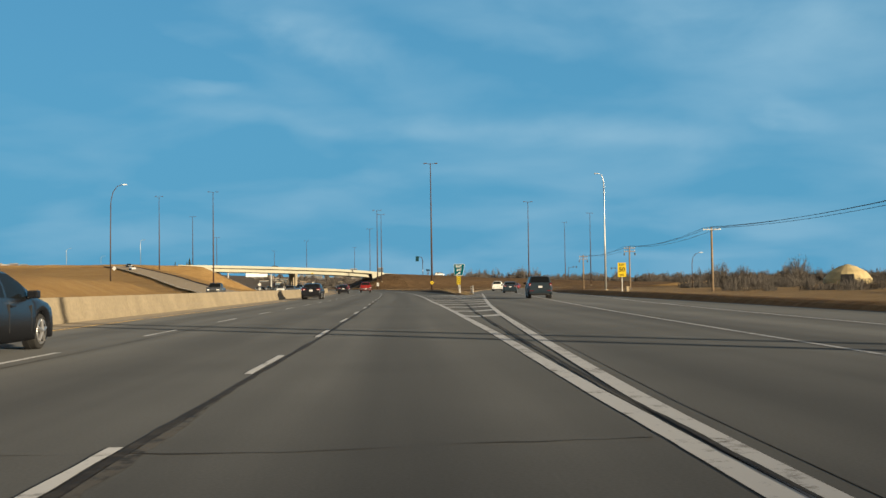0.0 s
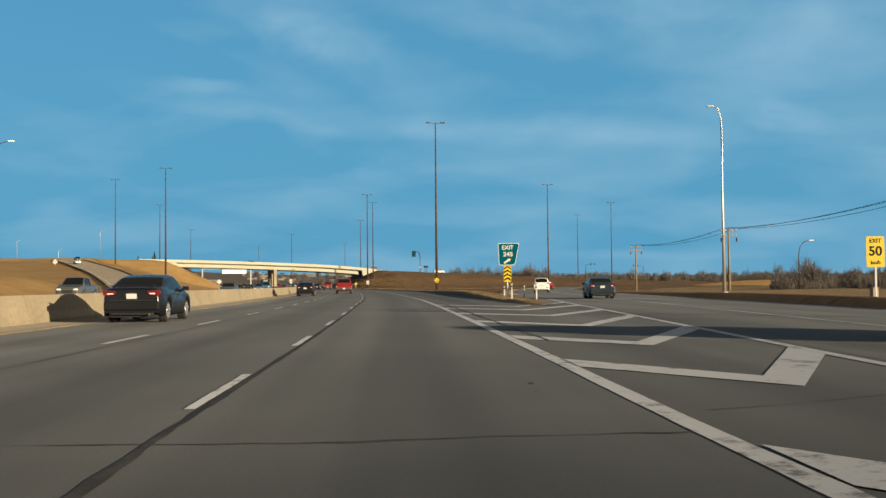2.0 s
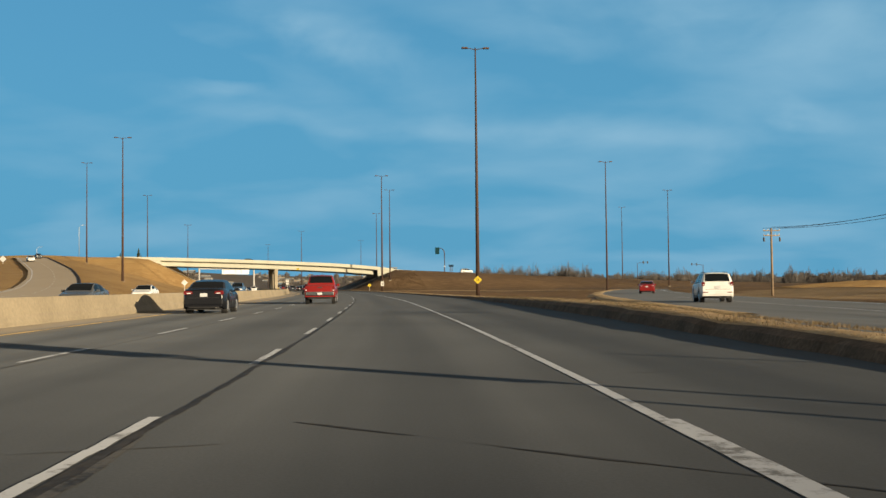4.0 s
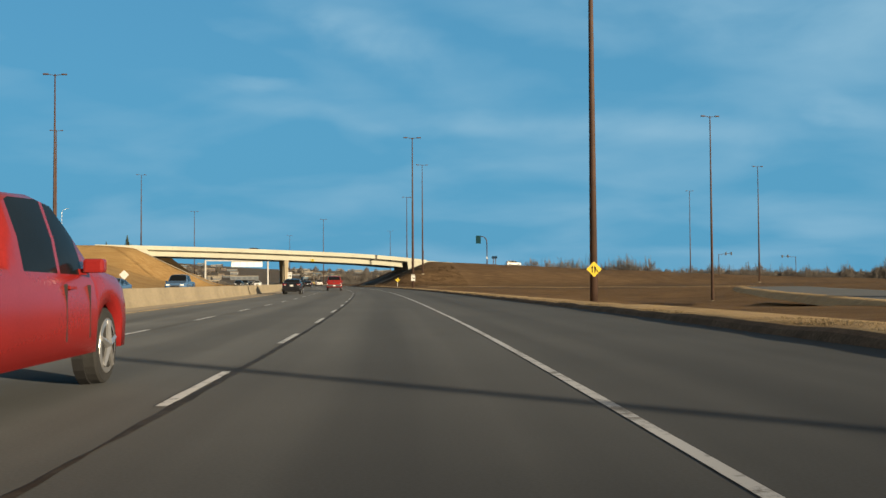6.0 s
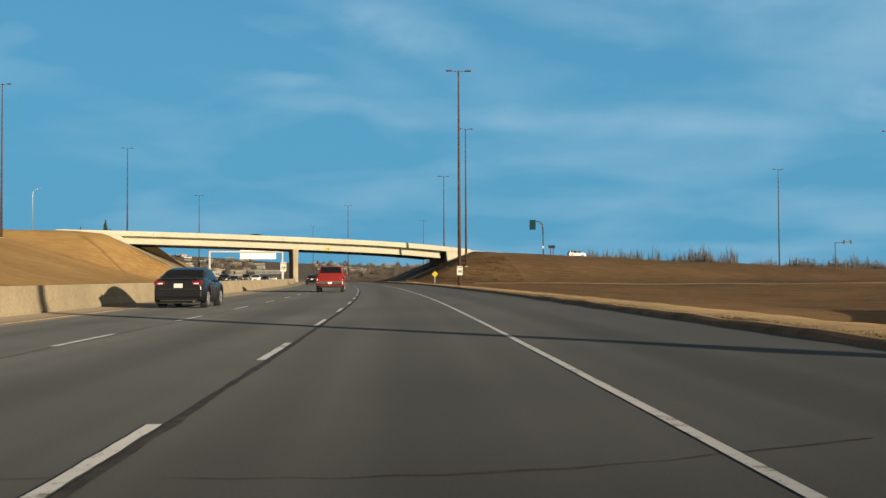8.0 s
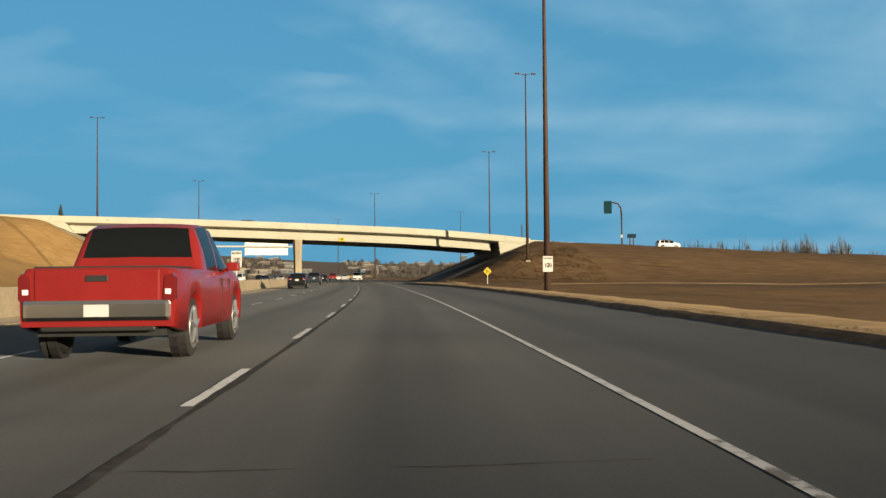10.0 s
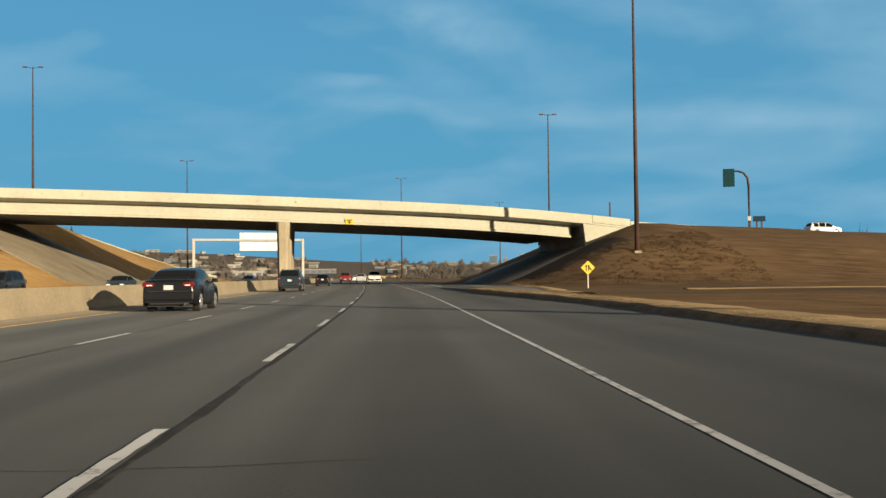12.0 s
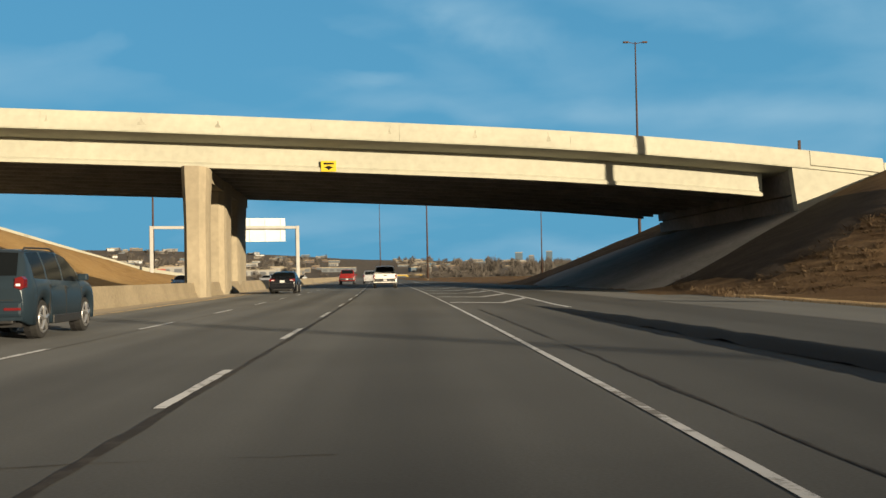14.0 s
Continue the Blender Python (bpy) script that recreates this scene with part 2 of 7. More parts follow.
    z = np.where(on, np.minimum(z, -0.10), z)
    z = z + np.where(near | on, 0, 0.12 * np.sin(x * 0.21 + 1.7) * np.sin(y * 0.17) * smooth(0, 8, abs(l) - 12))
    far = (abs(x) > 600) | (y > 1400) | (y < -300)
    return np.where(far, -0.1, z) + far_z(x, y)


def gz(x, y):
    return float(ground_z(np.array([float(x)]), np.array([float(y)]))[0])


def on_ground(s, l):
    p = at(s, l)
    p.z = gz(p.x, p.y)
    return p


# ---- materials ----
def mat(name, base, rough=0.8, metal=0.0, vary=0.25, scale=3.0, fine=60.0, bump=0.15, other=None, coord="Object", spec=0.5, random_tint=0.0, emit=None, emit_strength=0.0):
    """A surface with broad stains and fine grain."""
    m = bpy.data.materials.new(name)
    m.use_nodes = True
    nt = m.node_tree
    N, L = nt.nodes.new, nt.links.new
    b = nt.nodes["Principled BSDF"]
    b.inputs["Roughness"].default_value, b.inputs["Metallic"].default_value = rough, metal
    b.inputs["Specular IOR Level"].default_value = spec
    tc = N("ShaderNodeTexCoord")
    n1, n2 = N("ShaderNodeTexNoise"), N("ShaderNodeTexNoise")
    n1.inputs["Scale"].default_value, n1.inputs["Detail"].default_value = scale, 5
    n2.inputs["Scale"].default_value, n2.inputs["Detail"].default_value = fine, 3
    src = tc.outputs["Object"]
    if coord == "World":
        geo = N("ShaderNodeNewGeometry")
        src = geo.outputs["Position"]
    L(src, n1.inputs["Vector"]); L(src, n2.inputs["Vector"])
    other = other or tuple(c * (1 - vary) for c in base)
    mx = N("ShaderNodeMix"); mx.data_type = "RGBA"
    mx.inputs["A"].default_value, mx.inputs["B"].default_value = (*base, 1), (*other, 1)
    rp = N("ShaderNodeMapRange")
    rp.inputs["From Min"].default_value, rp.inputs["From Max"].default_value = 0.35, 0.65
    L(n1.outputs["Fac"], rp.inputs["Value"]); L(rp.outputs["Result"], mx.inputs["Factor"])
    g = N("ShaderNodeMix"); g.data_type = "RGBA"; g.blend_type = "MULTIPLY"; g.inputs["Factor"].default_value = 1.0
    gr = N("ShaderNodeMapRange")
    gr.inputs["From Min"].default_value, gr.inputs["From Max"].default_value = 0.3, 0.7
    gr.inputs["To Min"].default_value, gr.inputs["To Max"].default_value = 1 - vary * 0.7, 1 + vary * 0.5
    L(n2.outputs["Fac"], gr.inputs["Value"]); L(mx.outputs["Result"], g.inputs["A"]); L(gr.outputs["Result"], g.inputs["B"])
    col = g.outputs["Result"]
    if random_tint:
        oi = N("ShaderNodeObjectInfo")
        hs = N("ShaderNodeHueSaturation")
        r2 = N("ShaderNodeMapRange"); r2.inputs["To Min"].default_value, r2.inputs["To Max"].default_value = 1 - random_tint, 1 + random_tint
        L(oi.outputs["Random"], r2.inputs["Value"]); L(r2.outputs["Result"], hs.inputs["Value"]); L(col, hs.inputs["Color"])
        col = hs.outputs["Color"]
    L(col, b.inputs["Base Color"])
    if bump:
        bm_ = N("ShaderNodeBump"); bm_.inputs["Strength"].default_value = bump; bm_.inputs["Distance"].default_value = 0.02
        L(n2.outputs["Fac"], bm_.inputs["Height"]); L(bm_.outputs[0], b.inputs["Normal"])
    if emit:
        b.inputs["Emission Color"].default_value, b.inputs["Emission Strength"].default_value = (*emit, 1), emit_strength
    return m


def asphalt(name, base, shoulder=True):
    """Road surface laid in metres: U across, V along. Wheel paths, oily lane middles, patches, fine chips and cracks."""
    m = bpy.data.materials.new(name)
    m.use_nodes = True
    nt = m.node_tree
    N, L = nt.nodes.new, nt.links.new
    b = nt.nodes["Principled BSDF"]
    uv = N("ShaderNodeUVMap"); uv.uv_map = "road"
    sep = N("ShaderNodeSeparateXYZ"); L(uv.outputs[0], sep.inputs[0])
    # long streaks along the lane
    mp = N("ShaderNodeMapping"); mp.inputs["Scale"].default_value = (0.9, 0.02, 1); L(uv.outputs[0], mp.inputs["Vector"])
    st = N("ShaderNodeTexNoise"); st.inputs["Scale"].default_value = 1.4; st.inputs["Detail"].default_value = 4; L(mp.outputs[0], st.inputs["Vector"])
    pa = N("ShaderNodeTexNoise"); pa.inputs["Scale"].default_value = 0.16; pa.inputs["Detail"].default_value = 6; pa.inputs["Roughness"].default_value = 0.6; L(uv.outputs[0], pa.inputs["Vector"])
    ch = N("ShaderNodeTexNoise"); ch.inputs["Scale"].default_value = 38; ch.inputs["Detail"].default_value = 3; L(uv.outputs[0], ch.inputs["Vector"])
    # darker middle of each 3.7 m lane
    ad = N("ShaderNodeMath"); ad.operation = "MULTIPLY_ADD"; ad.inputs[1].default_value = 2 * math.pi / 3.72; ad.inputs[2].default_value = -0.2
    L(sep.outputs["X"], ad.inputs[0])
    cs = N("ShaderNodeMath"); cs.operation = "COSINE"; L(ad.outputs[0], cs.inputs[0])

    def ranged(src, a, b_, lo, hi):
        r = N("ShaderNodeMapRange")
        for k, v in zip(("From Min", "From Max", "To Min", "To Max"), (a, b_, lo, hi)):
            r.inputs[k].default_value = v
        L(src, r.inputs["Value"])
        return r.outputs["Result"]

    # across the lanes: shoulder tone, with light falloff painted into the colour
    wear_shade = N("ShaderNodeValToRGB")
    for pos_, val in ((0.0, 1.30), (0.42, 1.14), (0.60, 1.0), (0.67, 0.68), (0.78, 0.50), (1.0, 0.44)):
        e = wear_shade.color_ramp.elements[0] if pos_ == 0 else (wear_shade.color_ramp.elements[1] if pos_ == 1.0 else wear_shade.color_ramp.elements.new(pos_))
        e.position, e.color = pos_, (val / 1.3, val / 1.3, val / 1.3, 1)
    L(ranged(sep.outputs["X"], -11.0, 9.0, 0.0, 1.0), wear_shade.inputs[0])
    # the shoulder darkens only past the gore
    past = N("ShaderNodeMix"); past.data_type = "FLOAT"
    L(ranged(sep.outputs["Y"], 108, 150, 0.0, 1.0 if shoulder else 0.0), past.inputs["Factor"])
    L(ranged(wear_shade.outputs["Color"], 0.75, 1.0, 0.97, 1.3), past.inputs["A"]); L(ranged(wear_shade.outputs["Color"], 0.0, 1.0, 0.0, 1.3), past.inputs["B"])
    facs = [past.outputs["Result"], ranged(st.outputs["Fac"], 0.3, 0.7, 0.80, 1.18), ranged(pa.outputs["Fac"], 0.3, 0.7, 0.80, 1.18), ranged(ch.outputs["Fac"], 0.25, 0.75, 0.76, 1.24), ranged(cs.outputs[0], 0.2, 1.0, 1.06, 0.79), ranged(sep.outputs["Y"], 150, 260, 1.0, 0.92)]
    # thin cracks
    vo = N("ShaderNodeTexVoronoi"); vo.feature = "DISTANCE_TO_EDGE"; vo.inputs["Scale"].default_value = 0.11
    wob = N("ShaderNodeTexNoise"); wob.inputs["Scale"].default_value = 0.9; wob.inputs["Detail"].default_value = 5; L(uv.outputs[0], wob.inputs["Vector"])
    wm = N("ShaderNodeMix"); wm.data_type = "RGBA"; wm.blend_type = "LINEAR_LIGHT"; wm.inputs["Factor"].default_value = 0.25
    L(uv.outputs[0], wm.inputs["A"]); L(wob.outputs["Color"], wm.inputs["B"]); L(wm.outputs["Result"], vo.inputs["Vector"])
    crack = ranged(vo.outputs["Distance"], 0.0, 0.003, 0.92, 1.0)
    hold = N("ShaderNodeTexNoise"); hold.inputs["Scale"].default_value = 0.22; L(uv.outputs[0], hold.inputs["Vector"])
    keep = ranged(hold.outputs["Fac"], 0.5, 0.58, 1.0, 0.0)
    mxk = N("ShaderNodeMath"); mxk.operation = "MAXIMUM"; L(crack, mxk.inputs[0]); L(keep, mxk.inputs[1])
    facs.append(mxk.outputs[0])
    cur = facs[0]
    for f in facs[1:]:
        k = N("ShaderNodeMath"); k.operation = "MULTIPLY"; L(cur, k.inputs[0]); L(f, k.inputs[1]); cur = k.outputs[0]
    col = N("ShaderNodeMix"); col.data_type = "RGBA"; col.blend_type = "MULTIPLY"; col.inputs["Factor"].default_value = 1.0
    col.inputs["A"].default_value = (*base, 1); L(cur, col.inputs["B"])
    # sand blown onto the inner shoulder
    sand = N("ShaderNodeMix"); sand.data_type = "RGBA"; sand.inputs["B"].default_value = (0.125, 0.100, 0.066, 1)
    edge = N("ShaderNodeMath"); edge.operation = "MULTIPLY_ADD"; edge.inputs[1].default_value = 1.3
    L(pa.outputs["Fac"], edge.inputs[0]); L(sep.outputs["X"], edge.inputs[2])
    L(ranged(edge.outputs[0], -9.6, -8.0, 0.85, 0.0), sand.inputs["Factor"]); L(col.outputs["Result"], sand.inputs["A"])
    L(sand.outputs["Result"], b.inputs["Base Color"])
    b.inputs["Roughness"].default_value = 0.85
    b.inputs["Diffuse Roughness"].default_value = 1.0
    b.inputs["Specular IOR Level"].default_value = 0.35
    # sheen standing in for the paler light on the far, glancing road
    sheen_fac = N("ShaderNodeMath"); sheen_fac.operation = "MULTIPLY"; sheen_fac.inputs[1].default_value = 0.020
    L(cur, sheen_fac.inputs[0]); L(sheen_fac.outputs[0], b.inputs["Sheen Weight"])
    b.inputs["Sheen Roughness"].default_value = 0.25
    b.inputs["Sheen Tint"].default_value = (0.70, 0.71, 0.71, 1)
    bu = N("ShaderNodeBump"); bu.inputs["Strength"].default_value = 0.07; bu.inputs["Distance"].default_value = 0.01
    L(ch.outputs["Fac"], bu.inputs["Height"]); L(bu.outputs[0], b.inputs["Normal"])
    return m


def grass(name, a, b_, c, blades=0.0):
    """Mown winter grass: patches, mowing streaks, straw flecks."""
    m = bpy.data.materials.new(name)
    m.use_nodes = True
    nt = m.node_tree
    N, L = nt.nodes.new, nt.links.new
    bs = nt.nodes["Principled BSDF"]
    geo = N("ShaderNodeNewGeometry")
    n1, n2, n3 = N("ShaderNodeTexNoise"), N("ShaderNodeTexNoise"), N("ShaderNodeTexNoise")
    n1.inputs["Scale"].default_value, n1.inputs["Detail"].default_value, n1.inputs["Roughness"].default_value = 0.055, 8, 0.62
    n2.inputs["Scale"].default_value, n2.inputs["Detail"].default_value = 1.1, 6
    n3.inputs["Scale"].default_value, n3.inputs["Detail"].default_value = 14, 4
    mp = N("ShaderNodeMapping"); mp.inputs["Rotation"].default_value[2] = radians(-10); mp.inputs["Scale"].default_value = (0.25, 1.3, 1.6)
    L(geo.outputs["Position"], n1.inputs["Vector"]); L(geo.outputs["Position"], mp.inputs["Vector"]); L(mp.outputs[0], n2.inputs["Vector"]); L(geo.outputs["Position"], n3.inputs["Vector"])
    mx = N("ShaderNodeMix"); mx.data_type = "RGBA"; mx.inputs["A"].default_value, mx.inputs["B"].default_value = (*a, 1), (*b_, 1)
    r = N("ShaderNodeMapRange"); r.inputs["From Min"].default_value, r.inputs["From Max"].default_value = 0.36, 0.64
    L(n1.outputs["Fac"], r.inputs["Value"]); L(r.outputs["Result"], mx.inputs["Factor"])
    m2 = N("ShaderNodeMix"); m2.data_type = "RGBA"; m2.inputs["B"].default_value = (*c, 1)
    r2 = N("ShaderNodeMapRange"); r2.inputs["From Min"].default_value, r2.inputs["From Max"].default_value, r2.inputs["To Max"].default_value = 0.42, 0.75, 0.8
    L(n2.outputs["Fac"], r2.inputs["Value"]); L(r2.outputs["Result"], m2.inputs["Factor"]); L(mx.outputs["Result"], m2.inputs["A"])
    m3 = N("ShaderNodeMix"); m3.data_type = "RGBA"; m3.blend_type = "MULTIPLY"; m3.inputs["Factor"].default_value = 1.0
    r3 = N("ShaderNodeMapRange"); r3.inputs["From Min"].default_value, r3.inputs["From Max"].default_value, r3.inputs["To Min"].default_value, r3.inputs["To Max"].default_value = 0.3, 0.7, 0.7, 1.3
    L(n3.outputs["Fac"], r3.inputs["Value"]); L(r3.outputs["Result"], m3.inputs["B"]); L(m2.outputs["Result"], m3.inputs["A"])
    L(m3.outputs["Result"], bs.inputs["Base Color"])
    bs.inputs["Roughness"].default_value, bs.inputs["Specular IOR Level"].default_value = 0.95, 0.1
    bs.inputs["Sheen Weight"].default_value, bs.inputs["Sheen Roughness"].default_value, bs.inputs["Sheen Tint"].default_value = blades, 0.5, (0.80, 0.60, 0.34, 1)      # standing blades catch low sun
    bu = N("ShaderNodeBump"); bu.inputs["Strength"].default_value, bu.inputs["Distance"].default_value = 0.5, 0.12
    ad = N("ShaderNodeMath"); ad.operation = "ADD"; L(n2.outputs["Fac"], ad.inputs[0]); L(n3.outputs["Fac"], ad.inputs[1])
    L(ad.outputs[0], bu.inputs["Height"]); L(bu.outputs[0], bs.inputs["Normal"])
    return m


def worn_paint(name, base, under, wear_shade=0.52, spec=0.4):
    """Road paint, chipped through to the surface below."""
    m = bpy.data.materials.new(name)
    m.use_nodes = True
    nt = m.node_tree
    N, L = nt.nodes.new, nt.links.new
    b = nt.nodes["Principled BSDF"]
    geo = N("ShaderNodeNewGeometry")
    n1, n2 = N("ShaderNodeTexNoise"), N("ShaderNodeTexNoise")
    n1.inputs["Scale"].default_value, n1.inputs["Detail"].default_value, n1.inputs["Roughness"].default_value = 3.2, 9, 0.75
    n2.inputs["Scale"].default_value, n2.inputs["Detail"].default_value = 0.35, 3
    L(geo.outputs["Position"], n1.inputs["Vector"]); L(geo.outputs["Position"], n2.inputs["Vector"])
    ad = N("ShaderNodeMath"); ad.operation = "MULTIPLY_ADD"; ad.inputs[1].default_value = 0.35
    L(n2.outputs["Fac"], ad.inputs[0]); L(n1.outputs["Fac"], ad.inputs[2])
    r = N("ShaderNodeMapRange"); r.inputs["From Min"].default_value, r.inputs["From Max"].default_value = wear_shade + 0.19, wear_shade + 0.30
    L(ad.outputs[0], r.inputs["Value"])
    mx = N("ShaderNodeMix"); mx.data_type = "RGBA"; mx.inputs["A"].default_value, mx.inputs["B"].default_value = (*base, 1), (*under, 1)
    L(r.outputs["Result"], mx.inputs["Factor"]); L(mx.outputs["Result"], b.inputs["Base Color"])
    b.inputs["Roughness"].default_value = 0.7
    b.inputs["Diffuse Roughness"].default_value = 0.6
    b.inputs["Specular IOR Level"].default_value = spec
    return m


M_ROAD = asphalt("asphalt", (0.0230, 0.0248, 0.0270))
M_RAMP = asphalt("asphalt_ramp", (0.0230, 0.0248, 0.0270), shoulder=False)
M_ROAD2 = asphalt("asphalt_far_side", (0.030, 0.029, 0.0275))
M_TAR = worn_paint("tar_sealant", (0.0150, 0.0130, 0.0110), (0.028, 0.0250, 0.022), wear_shade=0.44, spec=0.12)
M_SPALL = worn_paint("spalled_asphalt", (0.014, 0.013, 0.012), (0.05, 0.047, 0.043), wear_shade=0.38, spec=0.15)
M_WHITE = worn_paint("road_paint_white", (0.262, 0.276, 0.302), (0.07, 0.068, 0.066), wear_shade=0.51)
M_YELLOW = worn_paint("road_paint_yellow", (0.42, 0.28, 0.08), (0.07, 0.06, 0.05), wear_shade=0.46)
M_GRASS_L = grass("dry_grass_gold", (0.35, 0.222, 0.090), (0.26, 0.155, 0.060), (0.40, 0.275, 0.125))
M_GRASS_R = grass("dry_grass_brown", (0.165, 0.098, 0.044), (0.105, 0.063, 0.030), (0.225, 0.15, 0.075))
M_VERGE = grass("verge_grass_straw", (0.36, 0.255, 0.135), (0.25, 0.165, 0.085), (0.46, 0.35, 0.20), blades=0.10)
M_FIELD = grass("dry_grass_tan", (0.25, 0.172, 0.088), (0.17, 0.112, 0.056), (0.31, 0.225, 0.125), blades=0.02)
M_SOIL_SHADE = mat("verge_soil_shade", (0.135, 0.097, 0.066), rough=0.95, vary=0.4, scale=1.2, fine=14, bump=0.4, coord="World", spec=0.1)
M_STRAW = mat("pale_straw", (0.20, 0.152, 0.09), rough=0.9, vary=0.3, scale=1.5, fine=8, bump=0, coord="World", spec=0.1)
M_BANK = grass("bank_grass_brown", (0.126, 0.080, 0.043), (0.082, 0.052, 0.029), (0.178, 0.122, 0.068))
M_BANK_SHADE = grass("bank_shade", (0.036, 0.028, 0.022), (0.025, 0.020, 0.016), (0.060, 0.046, 0.035))
M_SCRUB = grass("far_scrub", (0.135, 0.112, 0.088), (0.10, 0.085, 0.07), (0.175, 0.15, 0.12))
M_BRIDGE = mat("bridge_concrete", (0.415, 0.41, 0.335), rough=0.85, vary=0.11, scale=0.22, fine=2.5, bump=0.03, coord="World")
M_STAIN = mat("stained_concrete", (0.372, 0.362, 0.29), rough=0.9, vary=0.3, scale=1.5, fine=9, bump=0.03, coord="World")
M_PIER = mat("pier_concrete", (0.32, 0.275, 0.195), rough=0.88, vary=0.14, scale=0.5, fine=3, bump=0.05, coord="World")
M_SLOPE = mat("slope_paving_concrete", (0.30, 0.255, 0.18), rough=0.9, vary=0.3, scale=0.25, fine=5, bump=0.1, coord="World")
M_SLOPE_SHADE = mat("slope_paving_shade", (0.23, 0.215, 0.20), rough=0.9, vary=0.3, scale=0.25, fine=3, bump=0.1, coord="World")
M_BARRIER = mat("barrier_concrete", (0.285, 0.236, 0.158), rough=0.9, vary=0.2, scale=0.6, fine=8, bump=0.1, coord="World")
M_GIRDER_SHADE = mat("girder_shade", (0.21, 0.20, 0.19), rough=0.7, vary=0.3, scale=0.6, fine=10, coord="World")
M_RUST = mat("weathered_steel", (0.075, 0.042, 0.030), rough=0.75, metal=0.2, vary=0.35, scale=0.8, fine=20)
M_ZINC = mat("galvanised_steel", (0.42, 0.43, 0.43), rough=0.45, metal=0.6, vary=0.15, scale=2, fine=30)
M_WOOD = mat("pole_timber", (0.26, 0.19, 0.12), rough=0.9, vary=0.35, scale=1.5, fine=18)
M_BLACK = mat("black_plastic", (0.02, 0.02, 0.021), rough=0.5, vary=0.2)
M_RUBBER = mat("tyre_rubber", (0.018, 0.018, 0.018), rough=0.85, vary=0.3, scale=5)
M_ALLOY = mat("wheel_alloy", (0.45, 0.45, 0.46), rough=0.35, metal=0.8, vary=0.1)
M_GLASS = mat("tinted_glass", (0.008, 0.010, 0.012), rough=0.12, vary=0.05, bump=0, spec=0.03)
M_REDLENS = mat("red_lens", (0.13, 0.008, 0.010), rough=0.2, vary=0.1, bump=0)
M_CLEARLENS = mat("clear_lens", (0.75, 0.75, 0.74), rough=0.15, vary=0.05, bump=0)
M_CHROME = mat("chrome", (0.6, 0.6, 0.6), rough=0.15, metal=1.0, vary=0.05, bump=0)
M_PLATE = mat("plate_white", (0.5, 0.5, 0.51), rough=0.4, vary=0.05, bump=0)
M_SIGNWHITE = mat("sign_white", (0.50, 0.50, 0.48), rough=0.45, vary=0.08, scale=4, bump=0)
M_SIGNBLACK = mat("sign_black", (0.013, 0.012, 0.012), rough=0.6, vary=0.1, bump=0, spec=0.08)
M_SIGNYELLOW = mat("sign_yellow", (0.54, 0.40, 0.006), rough=0.45, vary=0.08, scale=4, bump=0)
M_SIGNGREEN = mat("sign_green", (0.0, 0.070, 0.100), rough=0.7, vary=0.12, scale=4, bump=0, spec=0.02)
M_SIGNBACK = mat("sign_back_aluminium", (0.40, 0.40, 0.39), rough=0.5, metal=0.4, vary=0.12, scale=2)


# ---- building helpers ----
def bm_box(bm, x0, y0, z0, x1, y1, z1, bev=0.0):
    vs = [bm.verts.new(p) for p in ((x0, y0, z0), (x1, y0, z0), (x1, y1, z0), (x0, y1, z0), (x0, y0, z1), (x1, y0, z1), (x1, y1, z1), (x0, y1, z1))]
    fs = [bm.faces.new([vs[i] for i in f]) for f in ((3, 2, 1, 0), (4, 5, 6, 7), (0, 1, 5, 4), (1, 2, 6, 5), (2, 3, 7, 6), (3, 0, 4, 7))]
    if bev:
        es = list({e for f in fs for e in f.edges})
        bmesh.ops.bevel(bm, geom=es, offset=bev, segments=2, affect="EDGES", profile=0.6)
    return vs


def bm_tube(bm, pts, radii, n=10, cap=True):
    """A round bar through the points, with a radius at each."""
    rings = []
    pts = [Vector(p) for p in pts]
    for i, p in enumerate(pts):
        d = (pts[min(i + 1, len(pts) - 1)] - pts[max(i - 1, 0)]).normalized()
        side = d.cross(Vector((0, 0, 1)))
        side = Vector((1, 0, 0)) if side.length < 1e-3 else side.normalized()
        up = side.cross(d)
        r = radii[i] if hasattr(radii, "__len__") else radii
        rings.append([bm.verts.new(p + (side * math.cos(2 * math.pi * k / n) + up * math.sin(2 * math.pi * k / n)) * r) for k in range(n)])
    for a, b in zip(rings, rings[1:]):
        for k in range(n):
            bm.faces.new((a[k], a[(k + 1) % n], b[(k + 1) % n], b[k]))
    if cap:
        bm.faces.new(rings[0][::-1])
        bm.faces.new(rings[-1])


def bm_prism(bm, outline, y0, y1):
    """An outline of (x, z) drawn from y0 to y1."""
    a = [bm.verts.new((x, y0, z)) for x, z in outline]
    b = [bm.verts.new((x, y1, z)) for x, z in outline]
    n = len(outline)
    bm.faces.new(a)
    bm.faces.new(b[::-1])
    for i in range(n):
        bm.faces.new((a[i], b[i], b[(i + 1) % n], a[(i + 1) % n]))


def mesh_of(name, bm, material, shade=False):
    bmesh.ops.recalc_face_normals(bm, faces=bm.faces[:])
    me = bpy.data.meshes.new(name)
    bm.to_mesh(me)
    bm.free()
    for m in material if isinstance(material, (list, tuple)) else [material]:
        me.materials.append(m)
    if shade:
        for p in me.polygons:
            p.use_smooth = True
    return me


def part(name, bm, material, parent, label="", shade=False):
    ob = new(name, mesh_of(name, bm, material, shade))
    ob.parent = parent
    if label:
        tagged(ob, label)
    return ob


